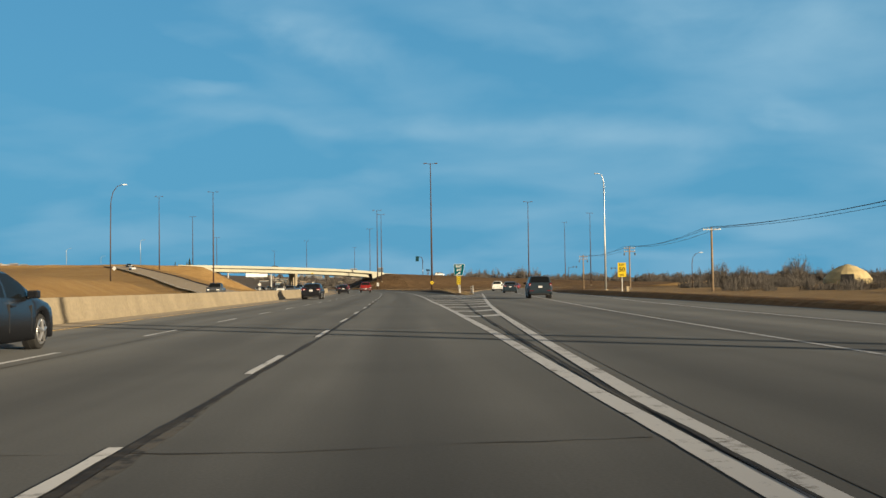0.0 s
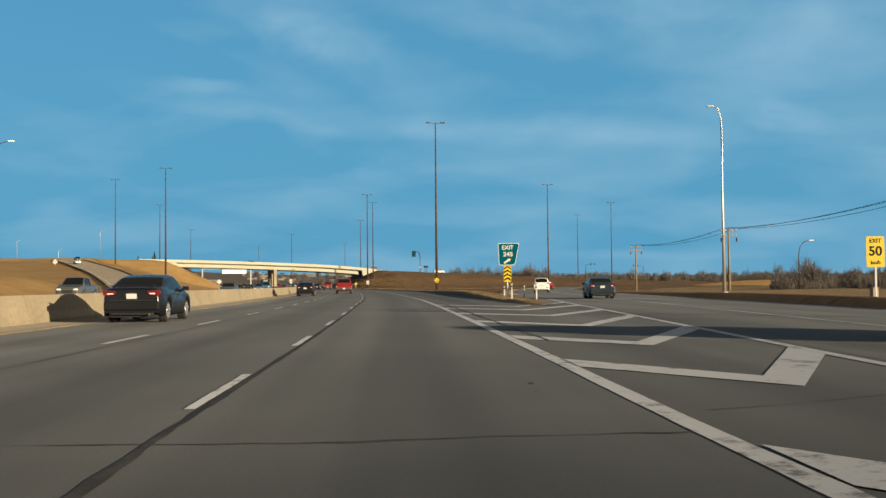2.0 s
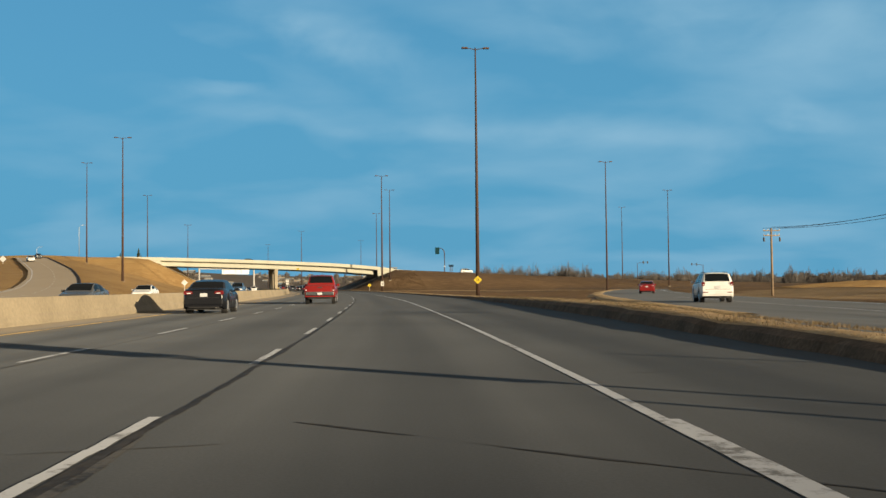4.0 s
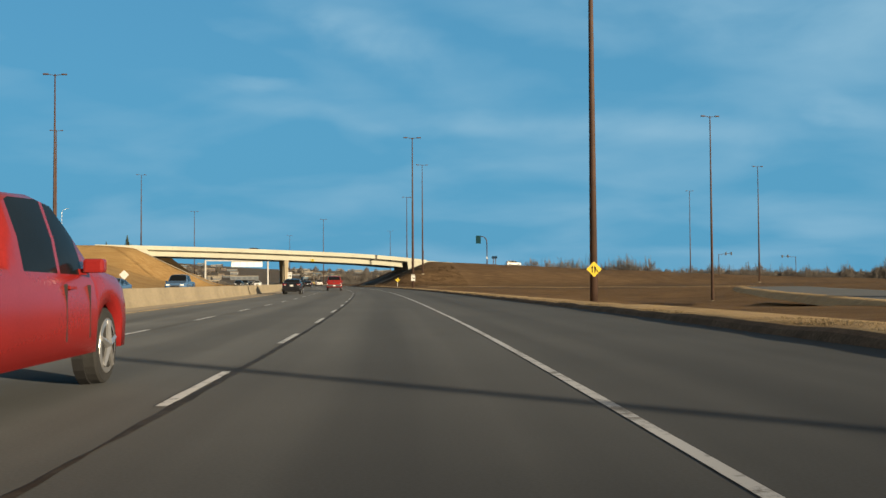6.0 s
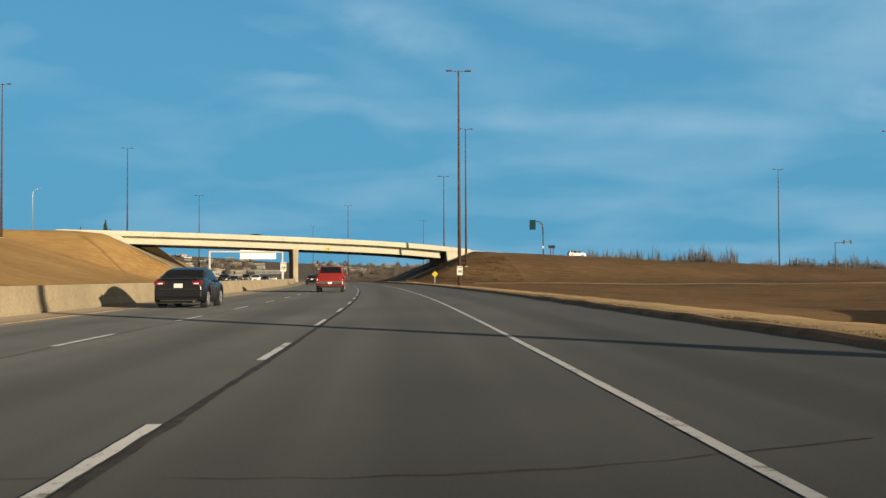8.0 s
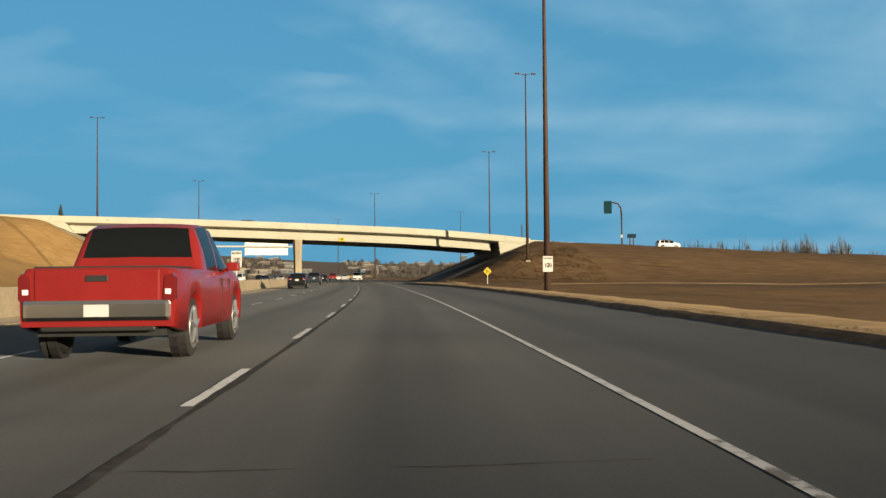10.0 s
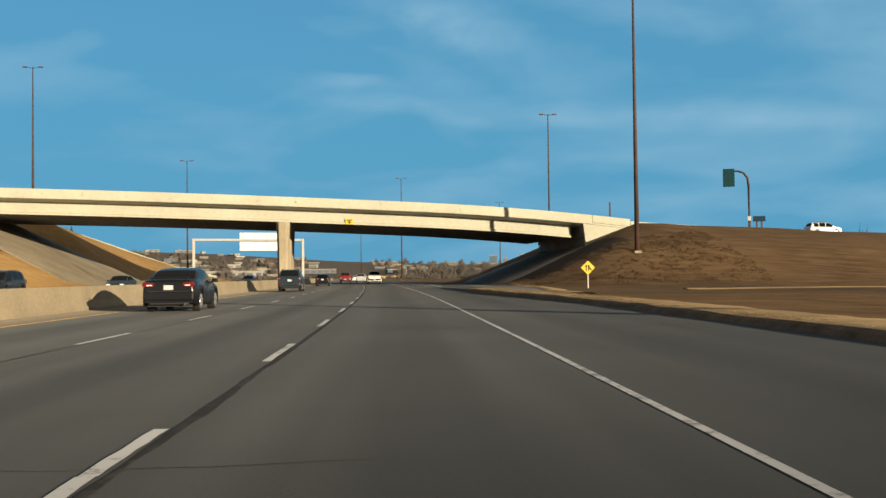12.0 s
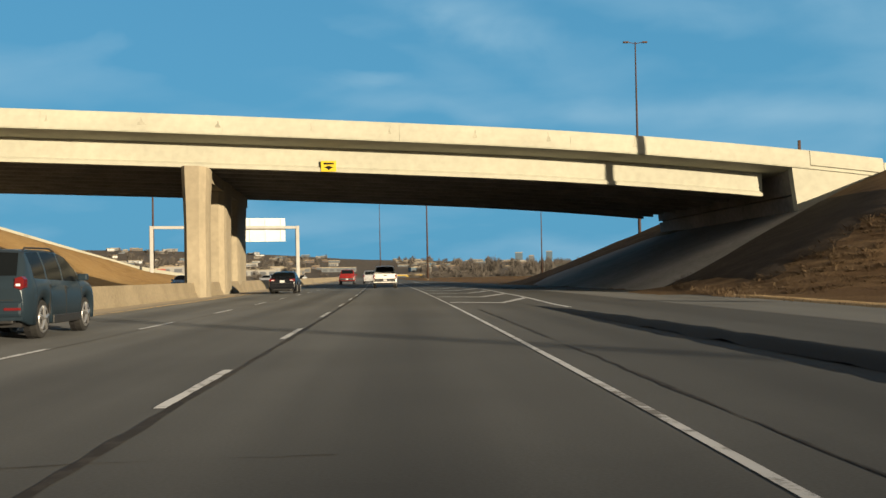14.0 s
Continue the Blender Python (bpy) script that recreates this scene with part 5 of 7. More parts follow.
def exit_sign():
    ob = thing("exit_sign", "green exit board above a yellow chevron plate on a post", "sign", spot(123.9, 7.42, 0.0, -2))
    cx = 0.0
    out = [(-0.62, 3.66), (0.76, 3.66), (0.46, 2.24), (-0.56, 2.24)]

    def corners(o, r):
        res = []
        for i, (x, z) in enumerate(o):
            px, pz = o[i - 1]; qx, qz = o[(i + 1) % len(o)]
            a = Vector((px - x, pz - z)).normalized() * r
            b = Vector((qx - x, qz - z)).normalized() * r
            for t in (0, 0.5, 1):
                c = Vector((x, z)) + a * (1 - t) ** 2 + b * t ** 2
                res.append((c.x, c.y))
        return res
    bm = bmesh.new(); plate(bm, corners(out, 0.10), 0.0, 0.03)
    board = part("border", bm, M_SIGNWHITE, ob)
    mid = (0.02, 2.95)
    inn = [(mid[0] + (x - mid[0]) * 0.945, mid[1] + (z - mid[1]) * 0.945) for x, z in out]
    bm = bmesh.new(); plate(bm, corners(inn, 0.09), -0.004, 0.0)
    part("board", bm, M_SIGNGREEN, ob)
    text_part("EXIT", 0.36, (0.0, -0.008, 3.36), M_SIGNWHITE, ob, width=1.0)
    text_part("245", 0.40, (0.02, -0.008, 2.93), M_SIGNWHITE, ob, width=1.05)
    bm = bmesh.new()
    d = Matrix.Rotation(radians(33), 2)
    arrow = [(-0.26, -0.055), (0.05, -0.055), (0.05, -0.135), (0.25, 0.0), (0.05, 0.135), (0.05, 0.055), (-0.26, 0.055)]
    plate(bm, [((d @ Vector(q)).x - 0.02, (d @ Vector(q)).y + 2.52) for q in arrow], -0.009, -0.0045)
    part("arrow", bm, M_SIGNWHITE, ob)
    bm = bmesh.new(); plate(bm, rounded(-0.27, 1.18, 0.22, 2.20, 0.04), 0.0, 0.02)
    ch = part("chevron_plate", bm, M_SIGNYELLOW, ob, "yellow plate with black chevrons")
    for k in range(4):
        z = 1.22 + k * 0.245
        bm = bmesh.new()
        o = [(-0.255, z), (-0.025, z + 0.15), (0.205, z), (0.205, z + 0.115), (-0.025, z + 0.265), (-0.255, z + 0.115)]
        o = [(x, min(zz, 2.185)) for x, zz in o]
        plate(bm, o, -0.006, -0.002)
        part("chevron", bm, M_SIGNBLACK, ch)
    post(ob, 2.3, -0.25, 0.04, x=-0.02, y=0.07)
    # flexible marker posts
    for s, l, h in ((122.5, 7.46, 1.15), (122.4, 9.0, 1.1), (129.5, 7.9, 1.0), (131.5, 9.6, 1.0)):
        mk = thing("marker_post", "white flexible gore marker post with a black band", "marker post", spot(s, l, -0.02), group="gore marker posts")
        bm = bmesh.new(); bm_tube(bm, [(0, 0, -0.2), (0, 0, h - 0.28)], 0.055, n=10); part("tube", bm, M_SIGNWHITE, mk, shade=True)
        bm = bmesh.new(); bm_tube(bm, [(0, 0, h - 0.28), (0, 0, h - 0.2)], 0.058, n=10); part("band", bm, M_SIGNBLACK, mk)
        bm = bmesh.new(); bm_tube(bm, [(0, 0, h - 0.2), (0, 0, h - 0.06)], 0.055, n=10); part("collar", bm, M_SIGNWHITE, mk)
        bm = bmesh.new(); bm_tube(bm, [(0, 0, h - 0.06), (0, 0, h)], [0.05, 0.04], n=10); part("cap", bm, M_SIGNBLACK, mk)


exit_sign()


def advisory_sign():
    p = Vector((24.75, 108.9, 0)); z0 = gz(p.x, p.y)
    ob = thing("advisory_sign", "yellow ramp speed sign on a white post", "sign", pose(p.x, p.y, 0, 0, 0, -6))
    bm = bmesh.new(); plate(bm, rounded(-0.45, 1.72, 0.45, 3.26, 0.07), 0, 0.02)
    part("board", bm, M_SIGNYELLOW, ob)
    text_part("EXIT", 0.28, (0, -0.006, 3.03), M_SIGNBLACK, ob)
    text_part("50", 0.66, (0, -0.006, 2.50), M_SIGNBLACK, ob)
    text_part("km/h", 0.24, (0, -0.006, 1.94), M_SIGNBLACK, ob)
    post(ob, 1.75 - z0 + 0.2, z0 - 0.2, 0.045)
    bx = thing("utility_cabinet", "small grey roadside utility cabinet on the grass", "cabinet", pose(25.9, 111.5, gz(25.9, 111.5), 0, 0, 12))
    bm = bmesh.new(); bm_box(bm, -0.17, -0.15, -0.1, 0.17, 0.15, 0.72, 0.03); part("body", bm, M_BARRIER, bx)
    bm = bmesh.new(); bm_box(bm, -0.19, -0.17, 0.72, 0.19, 0.17, 0.77, 0.02); part("lid", bm, M_BARRIER, bx)


advisory_sign()


def max_sign(m, z0, label, name="speed_sign"):
    ob = thing(name, label, "sign", m)
    bm = bmesh.new(); plate(bm, rounded(-0.385, z0, 0.385, z0 + 1.2, 0.06), 0, 0.02)
    part("board", bm, M_SIGNWHITE, ob)
    text_part("MAXIMUM", 0.165, (0, -0.006, z0 + 1.02), M_SIGNBLACK, ob, width=0.86)
    text_part("100", 0.52, (0, -0.006, z0 + 0.48), M_SIGNBLACK, ob, width=0.74)
    return ob


E_MAST = Vector((-6.1, 374.7, 0))
m_ = pose(-6.1 + 0.05, 374.7 - 0.30, 0, 0, 0, 8)
max_sign(m_, 1.28, "white speed limit sign strapped to a lamp mast")
l_ = max_sign(pose(-29.35, 370.74, 0, 0, 0, 8), 1.86, "white speed limit sign on a post in the median barrier")
post(l_, 2.2, 0.83, 0.035)


def diamond(name, label, m, zc, half, material, parent_post=None, symbol=False, back=False):
    ob = thing(name, label, "sign", m)
    bm = bmesh.new()
    pts = []
    for k in range(4):
        a, b = radians(90 * k), radians(90 * (k + 1))
        c = Vector((math.cos(a), math.sin(a))) * half
        d = Vector((math.cos(b), math.sin(b))) * half
        pts += [c.lerp(d, 0.06), c.lerp(d, 0.94)]
    plate(bm, [(q.x, zc + q.y) for q in pts], 0, 0.02)
    part("board", bm, material, ob)
    if symbol:
        k = half / 0.6
        for off, low in ((-0.15, -0.27), (0.06, -0.27)):
            bm = bmesh.new()
            plate(bm, [((x + off) * k, zc + z * k) for x, z in ((-0.042, low), (0.042, low), (0.042, 0.10), (0.105, 0.08), (0.0, 0.28), (-0.105, 0.08), (-0.042, 0.10))], -0.006, -0.002)
            part("arrow", bm, M_SIGNBLACK, ob)
        bm = bmesh.new()
        plate(bm, [(x * k, zc + z * k) for x, z in ((0.26, -0.26), (0.34, -0.20), (0.20, -0.02), (0.108, 0.09), (0.108, -0.04), (0.16, -0.10))], -0.007, -0.0025)
        part("side_stroke", bm, M_SIGNBLACK, ob)
    if parent_post:
        post(ob, parent_post[1] - parent_post[0], parent_post[0], 0.04)
    return ob


diamond("merge_sign", "yellow merge diamond strapped to a lamp mast", pose(9.05, 242.5, 0, 0, 0, 4), 1.80, 0.50, M_SIGNYELLOW, symbol=True)
diamond("merge_sign", "yellow merge diamond on a white post in the grass", pose(-11.86, 440.45, 0, 0, 0, 9), 1.60, 0.60, M_SIGNYELLOW, (min(-0.4, gz(-11.86, 440.45) - 0.2), 1.9), symbol=True)
diamond("warning_sign_back", "bare back of a diamond sign facing the opposite lanes", pose(-39.84, 303.44, 0, 0, 0, 6), 2.17, 0.60, M_SIGNWHITE, (-0.25, 2.4))
zz_ = gz(-104.7, 386.0)
diamond("warning_sign_back", "small pale diamond sign beside the climbing ramp", pose(-104.7, 386.0, 0, 0, 0, 0), 9.3, 0.9, M_SIGNWHITE, (min(zz_, 7.5) - 0.3, 9.0))


def guide_signs():
    b = Vector((14.07, 501.6, 7.3))
    b.z = gz(b.x, b.y)
    ob = thing("davit_sign", "dark green guide panel hung from a curved brown davit post", "sign", Matrix.Translation(b) @ Matrix.Rotation(radians(-8), 4, "Z"))
    top = 15.4 - b.z
    bm = bmesh.new()
    bm_tube(bm, [(0, 0, -0.3), (0, 0, top - 2.2), (-0.15, 0, top - 1.0), (-0.7, 0, top - 0.25), (-1.5, 0, top), (-2.4, 0, top - 0.05)], [0.2, 0.18, 0.17, 0.15, 0.13, 0.11], n=10)
    part("post", bm, M_RUST, ob, shade=True)
    bm = bmesh.new(); bm_box(bm, -3.5, -0.2, top - 2.2, -1.9, -0.12, top + 0.35, 0.02)
    pn = part("panel", bm, mat("sign_dark_green", (0.010, 0.045, 0.058), rough=0.8, vary=0.15, bump=0, spec=0.1), ob, "dark green panel")
    bm = bmesh.new(); bm_box(bm, -0.22, -0.22, 2.2, 0.22, -0.18, 2.8, 0.01); part("tag", bm, M_SIGNWHITE, ob, "small white tag")
    b = Vector((16.8, 507.9, 0)); b.z = gz(b.x, b.y)
    ob = thing("guide_sign", "small dark blue guide board on two posts", "sign", Matrix.Translation(b))
    h = 9.3 - b.z
    bm = bmesh.new(); bm_box(bm, -0.9, -0.03, h - 0.8, 0.9, 0.03, h, 0.02); part("board", bm, mat("sign_blue", (0.01, 0.03, 0.06), rough=0.6, vary=0.1, bump=0, spec=0.1), ob)
    for x in (-0.35, 0.35):
        bm = bmesh.new(); bm_box(bm, x - 0.12, 0.03, -0.2, x + 0.12, 0.15, h - 0.1); part("post", bm, M_RUST, ob)
    # signal masts on the cross street
    for (x, y, arm, up) in ((84.0, 487.0, 4.0, 6.6), (112.0, 500.0, -4.5, 6.4)):
        z = gz(x, y)
        ob = thing("signal_mast", "thin dark traffic signal mast with an arm", "traffic light", Matrix.Translation((x, y, z)), group="signal masts")
        bm = bmesh.new(); bm_tube(bm, [(0, 0, -0.2), (0, 0, up)], [0.13, 0.09], n=8); part("post", bm, M_RUST, ob)
        bm = bmesh.new(); bm_tube(bm, [(0, 0, up - 0.2), (arm, 0, up + 0.25)], [0.08, 0.05], n=6); a_ = part("arm", bm, M_RUST, ob)
        for k in (0.55, 0.95):
            bm = bmesh.new(); bm_box(bm, arm * k - 0.2, -0.15, up - 0.35, arm * k + 0.2, 0.15, up + 0.55, 0.03); part("signal_head", bm, M_BLACK, a_)


guide_signs()


M_GALV = mat("gantry_paint", (0.30, 0.30, 0.29), rough=0.6, vary=0.12, scale=0.6)


def sign_gantry():
    a, b = Vector((-94.4, 582.7, 0)), Vector((-71.5, 594.2, 0))
    ob = thing("sign_gantry", "silver overhead gantry with the pale back of a large sign", "gantry", Matrix.Translation(a) @ Matrix.Rotation(math.atan2(b.y - a.y, b.x - a.x), 4, "Z"))
    W = (b - a).length
    for x in (0, W):
        bm = bmesh.new(); bm_box(bm, x - 0.32, -0.3, -0.3, x + 0.32, 0.3, 10.4, 0.06); part("leg", bm, M_GALV, ob)
    bm = bmesh.new(); bm_box(bm, 0.33, -0.28, 9.85, W - 0.33, 0.28, 10.36, 0.06); part("beam", bm, M_GALV, ob)
    bm = bmesh.new(); bm_box(bm, W * 0.42, 0.75, 7.6, W * 0.92, 0.85, 11.8, 0.03)
    pn = part("sign_back", bm, mat("pale_panel", (0.62, 0.62, 0.58), rough=0.6, vary=0.1, scale=0.5), ob, "pale sign back")
    for k in range(5):
        x = W * (0.45 + 0.11 * k)
        bm = bmesh.new(); bm_box(bm, x - 0.07, 0.62, 7.7, x + 0.07, 0.75, 11.7); part("stiffener", bm, M_SIGNBACK, pn)


sign_gantry()


# ---- power line ----
def power_line():
    tops = []
    spots = [(41.5, 62.0, 8.2), (39.6, 124.5, 7.8), (43.75, 186.7, 7.85), (45.6, 243.0, 7.9)]
    for k, (x, y, h) in enumerate(spots):
        z = gz(x, y)
        ob = thing("utility_pole", "weathered timber utility pole with two crossarms", "utility pole", Matrix.Translation((x, y, z)) @ Matrix.Rotation(radians(-2 + k), 4, "Z"), group="utility poles")
        bm = bmesh.new(); bm_tube(bm, [(0, 0, -0.4), (0, 0, h - z)], [0.17, 0.12], n=10); part("pole", bm, M_WOOD, ob, shade=True)
        for dz, hw in ((0.35, 1.05), (0.95, 1.05)) if k > 1 else ((0.25, 1.1),):
            bm = bmesh.new(); bm_box(bm, -hw, -0.17, h - z - dz - 0.06, hw, -0.05, h - z - dz + 0.06, 0.01)
            arm = part("crossarm", bm, M_ZINC if k < 2 else M_WOOD, ob)
            for x_ in (-hw + 0.1, -0.45, 0.45, hw - 0.1):
                bm = bmesh.new(); bm_tube(bm, [(x_, -0.11, h - z - dz + 0.06), (x_, -0.11, h - z - dz + 0.22)], [0.05, 0.03], n=6)
                part("insulator", bm, M_SIGNWHITE, arm)
        if k > 1:
            for x_ in (-1.0, 1.0):
                bm = bmesh.new(); bm_tube(bm, [(x_, -0.2, h - z - 1.7), (x_, -0.2, h - z - 1.2)], 0.12, n=8); part("fuse_can", bm, M_BLACK, ob)
        tops.append(Vector((x, y, h)))
    wire = mat("wire_black", (0.02, 0.02, 0.022), rough=0.6, vary=0.1, bump=0)
    for dx in (-1.0, 0.0, 1.0):
        for a, b in zip(tops, tops[1:]):
            bm = bmesh.new()
            pts_ = []
            for i in range(13):
                t = i / 12
                p = a.lerp(b, t)
                p.z += -1.5 * 4 * t * (1 - t) * 0.5 - (0.05 if dx else -0.1)
                pts_.append((p.x + dx, p.y, p.z))
            bm_tube(bm, pts_, 0.022, n=4, cap=False)
            tagged(new("power_wire", mesh_of("power_wire", bm, wire)), "thin sagging black overhead wire between utility poles", "wire", "power wires")


power_line()


# ---- vehicles ----
def paint(name, c, rough=0.25, metal=0.0):
    return mat("car_paint_" + name, c, rough=rough, metal=metal, vary=0.12, scale=1.5, fine=40, bump=0.0, spec=0.4)


P_BLACK, P_DARKBLUE, P_WHITE, P_RED = paint("black", (0.010, 0.011, 0.014)), paint("dark_blue", (0.020, 0.034, 0.048), 0.32, 0.2), paint("white", (0.72, 0.72, 0.70)), paint("red", (0.20, 0.014, 0.014))
P_SILVER, P_BLUE, P_GREY, P_YELLOW = paint("silver", (0.45, 0.47, 0.5), 0.3, 0.3), paint("blue", (0.06, 0.12, 0.22)), paint("grey", (0.07, 0.075, 0.08)), paint("yellow", (0.6, 0.42, 0.02))


def loft(bm, rings, close=True):
    vr = [[bm.verts.new(p) for p in r] for r in rings]
    n = len(vr[0])
    for a, b in zip(vr, vr[1:]):
        for i in range(n):
            bm.faces.new((a[i], a[(i + 1) % n], b[(i + 1) % n], b[i]))
    if close:
        bm.faces.new(vr[0][::-1]); bm.faces.new(vr[-1])
    return vr


# upper outline (y, z) from tail to nose, shoulder height, glass limits, wheels
SPECS = {
    "sedan": dict(L=4.65, W=1.80, low=0.20, wr=0.325, wb=(-1.40, 1.36), roofw=0.66, tail=0.86,
                  top=[(-2.325, 0.78), (-2.30, 0.93), (-2.22, 1.03), (-1.80, 1.055), (-1.62, 1.075), (-1.30, 1.22), (-0.95, 1.36), (-0.55, 1.425), (-0.10, 1.45), (0.25, 1.425), (0.65, 1.28), (1.20, 0.99), (1.45, 0.93), (1.95, 0.84), (2.20, 0.74), (2.30, 0.62), (2.325, 0.55)],
                  belt=[(-2.325, 0.74), (-2.30, 0.90), (-2.0, 1.00), (-1.6, 1.0), (-0.6, 0.96), (0.8, 0.91), (1.25, 0.90), (1.9, 0.80), (2.2, 0.69), (2.325, 0.5)],
                  rear=(-1.62, -0.85), front=(0.25, 1.12), side=(-1.22, 0.78), posts=(-0.22, -0.98)),
    "suv": dict(L=4.45, W=1.83, low=0.27, wr=0.36, wb=(-1.32, 1.30), roofw=0.66, tail=0.90,
                top=[(-2.225, 0.95), (-2.20, 1.08), (-2.12, 1.20), (-1.98, 1.46), (-1.88, 1.60), (-1.74, 1.665), (-1.2, 1.69), (-0.5, 1.70), (0.1, 1.675), (0.45, 1.60), (0.85, 1.38), (1.25, 1.13), (1.50, 1.08), (1.90, 1.01), (2.10, 0.92), (2.20, 0.76), (2.225, 0.66)],
                belt=[(-2.225, 0.92), (-2.16, 1.08), (-1.9, 1.13), (-0.6, 1.09), (0.8, 1.05), (1.3, 1.05), (1.9, 0.96), (2.15, 0.82), (2.225, 0.6)],
                rear=(-2.13, -1.84), front=(0.42, 1.22), side=(-1.72, 0.92), posts=(-0.08, -1.02)),
    "pickup": dict(L=5.75, W=2.02, low=0.36, wr=0.40, wb=(-1.80, 1.78), roofw=0.66, tail=0.94,
                   top=[(-2.875, 1.16), (-2.84, 1.20), (-0.92, 1.20), (-0.90, 1.24), (-0.80, 1.55), (-0.66, 1.80), (-0.45, 1.87), (0.2, 1.90), (0.60, 1.86), (0.95, 1.64), (1.45, 1.26), (1.70, 1.22), (2.50, 1.14), (2.74, 1.04), (2.84, 0.86), (2.875, 0.74)],
                   belt=[(-2.875, 1.13), (-2.84, 1.17), (-0.9, 1.17), (1.3, 1.14), (1.6, 1.16), (2.5, 1.06), (2.74, 0.95), (2.875, 0.7)],
                   rear=(-0.86, -0.64), front=(0.60, 1.40), side=(-0.55, 1.05), posts=(0.35,)),
}


def along(table, y):
    for (a, p), (b, q) in zip(table, table[1:]):
        if y <= b:
            return p + (q - p) * max(0.0, (y - a)) / (b - a)
    return table[-1][1]


def car_rings(sp):
    """Cross-sections of the shell from tail to nose, fine over the wheels."""
    y0, y1 = -sp["L"] / 2, sp["L"] / 2
    h, H = sp["W"] / 2, max(z for y, z in sp["top"])
    R = sp["wr"] * 1.15
    ys = set(round(y, 3) for y, z in sp["top"]) | set(round(y, 3) for y, z in sp["belt"])
    for w in sp["wb"]:
        ys |= set(round(w + R * math.sin(math.pi / 2 * k / 6), 3) for k in range(-6, 7)) | {round(w - R - 0.03, 3), round(w + R + 0.03, 3)}
    for k in ("rear", "front", "side"):
        ys |= set(sp[k])
    for p in sp["posts"]:
        ys |= {p - 0.04, p + 0.04}
    ys = sorted(y for y in ys if y0 <= y <= y1)
    ys = [y for i, y in enumerate(ys) if i == 0 or y - ys[i - 1] > 0.006]
    rings = []
    for y in ys:
        k = 1.0
        dr, df = y - y0, y1 - y
        if dr < 0.45:
            k -= (1 - sp["tail"]) * (1 - dr / 0.45) ** 2.2
        if df < 0.62:
            k -= 0.22 * (1 - df / 0.62) ** 2.2
        w = h * k
        zs = sp["low"] + (0.10 * (1 - dr / 0.3) if dr < 0.3 else 0) + (0.06 * (1 - df / 0.3) if df < 0.3 else 0)
        for c in sp["wb"]:
            if abs(y - c) < R:
                zs = max(zs, sp["wr"] + math.sqrt(R * R - (y - c) ** 2))
        zr = along(sp["top"], y)
        zb = min(along(sp["belt"], y), zr - 0.015)
        zs = min(zs, zb - 0.06)
        f = max(0.0, min(1.0, (zr - zb) / (H - zb)))
        re = w * 0.90 + (sp["roofw"] * sp["W"] / 1.8 * 1.0 - w * 0.90) * f
        ze = zr - 0.012 - 0.055 * f
        gb = w * 0.925
        half = [(w * 0.90, zs), (w * 0.985, zs + 0.005), (w * 1.0, zs + 0.40 * (zb - zs)), (w * 0.995, zs + 0.66 * (zb - zs)), (w * 0.965, zs + 0.90 * (zb - zs)), (gb, zb),
                (gb + (re - gb) * 0.42 + 0.018 * f, zb + (ze - zb) * 0.47), (re + 0.006 * f, ze), (re * 0.90, ze + (zr - ze) * 0.62), (re * 0.5, zr - 0.006), (0.0, zr)]
        rings.append([(-x, y, z) for x, z in half] + [(x, y, z) for x, z in half[-2::-1]])
    return ys, rings


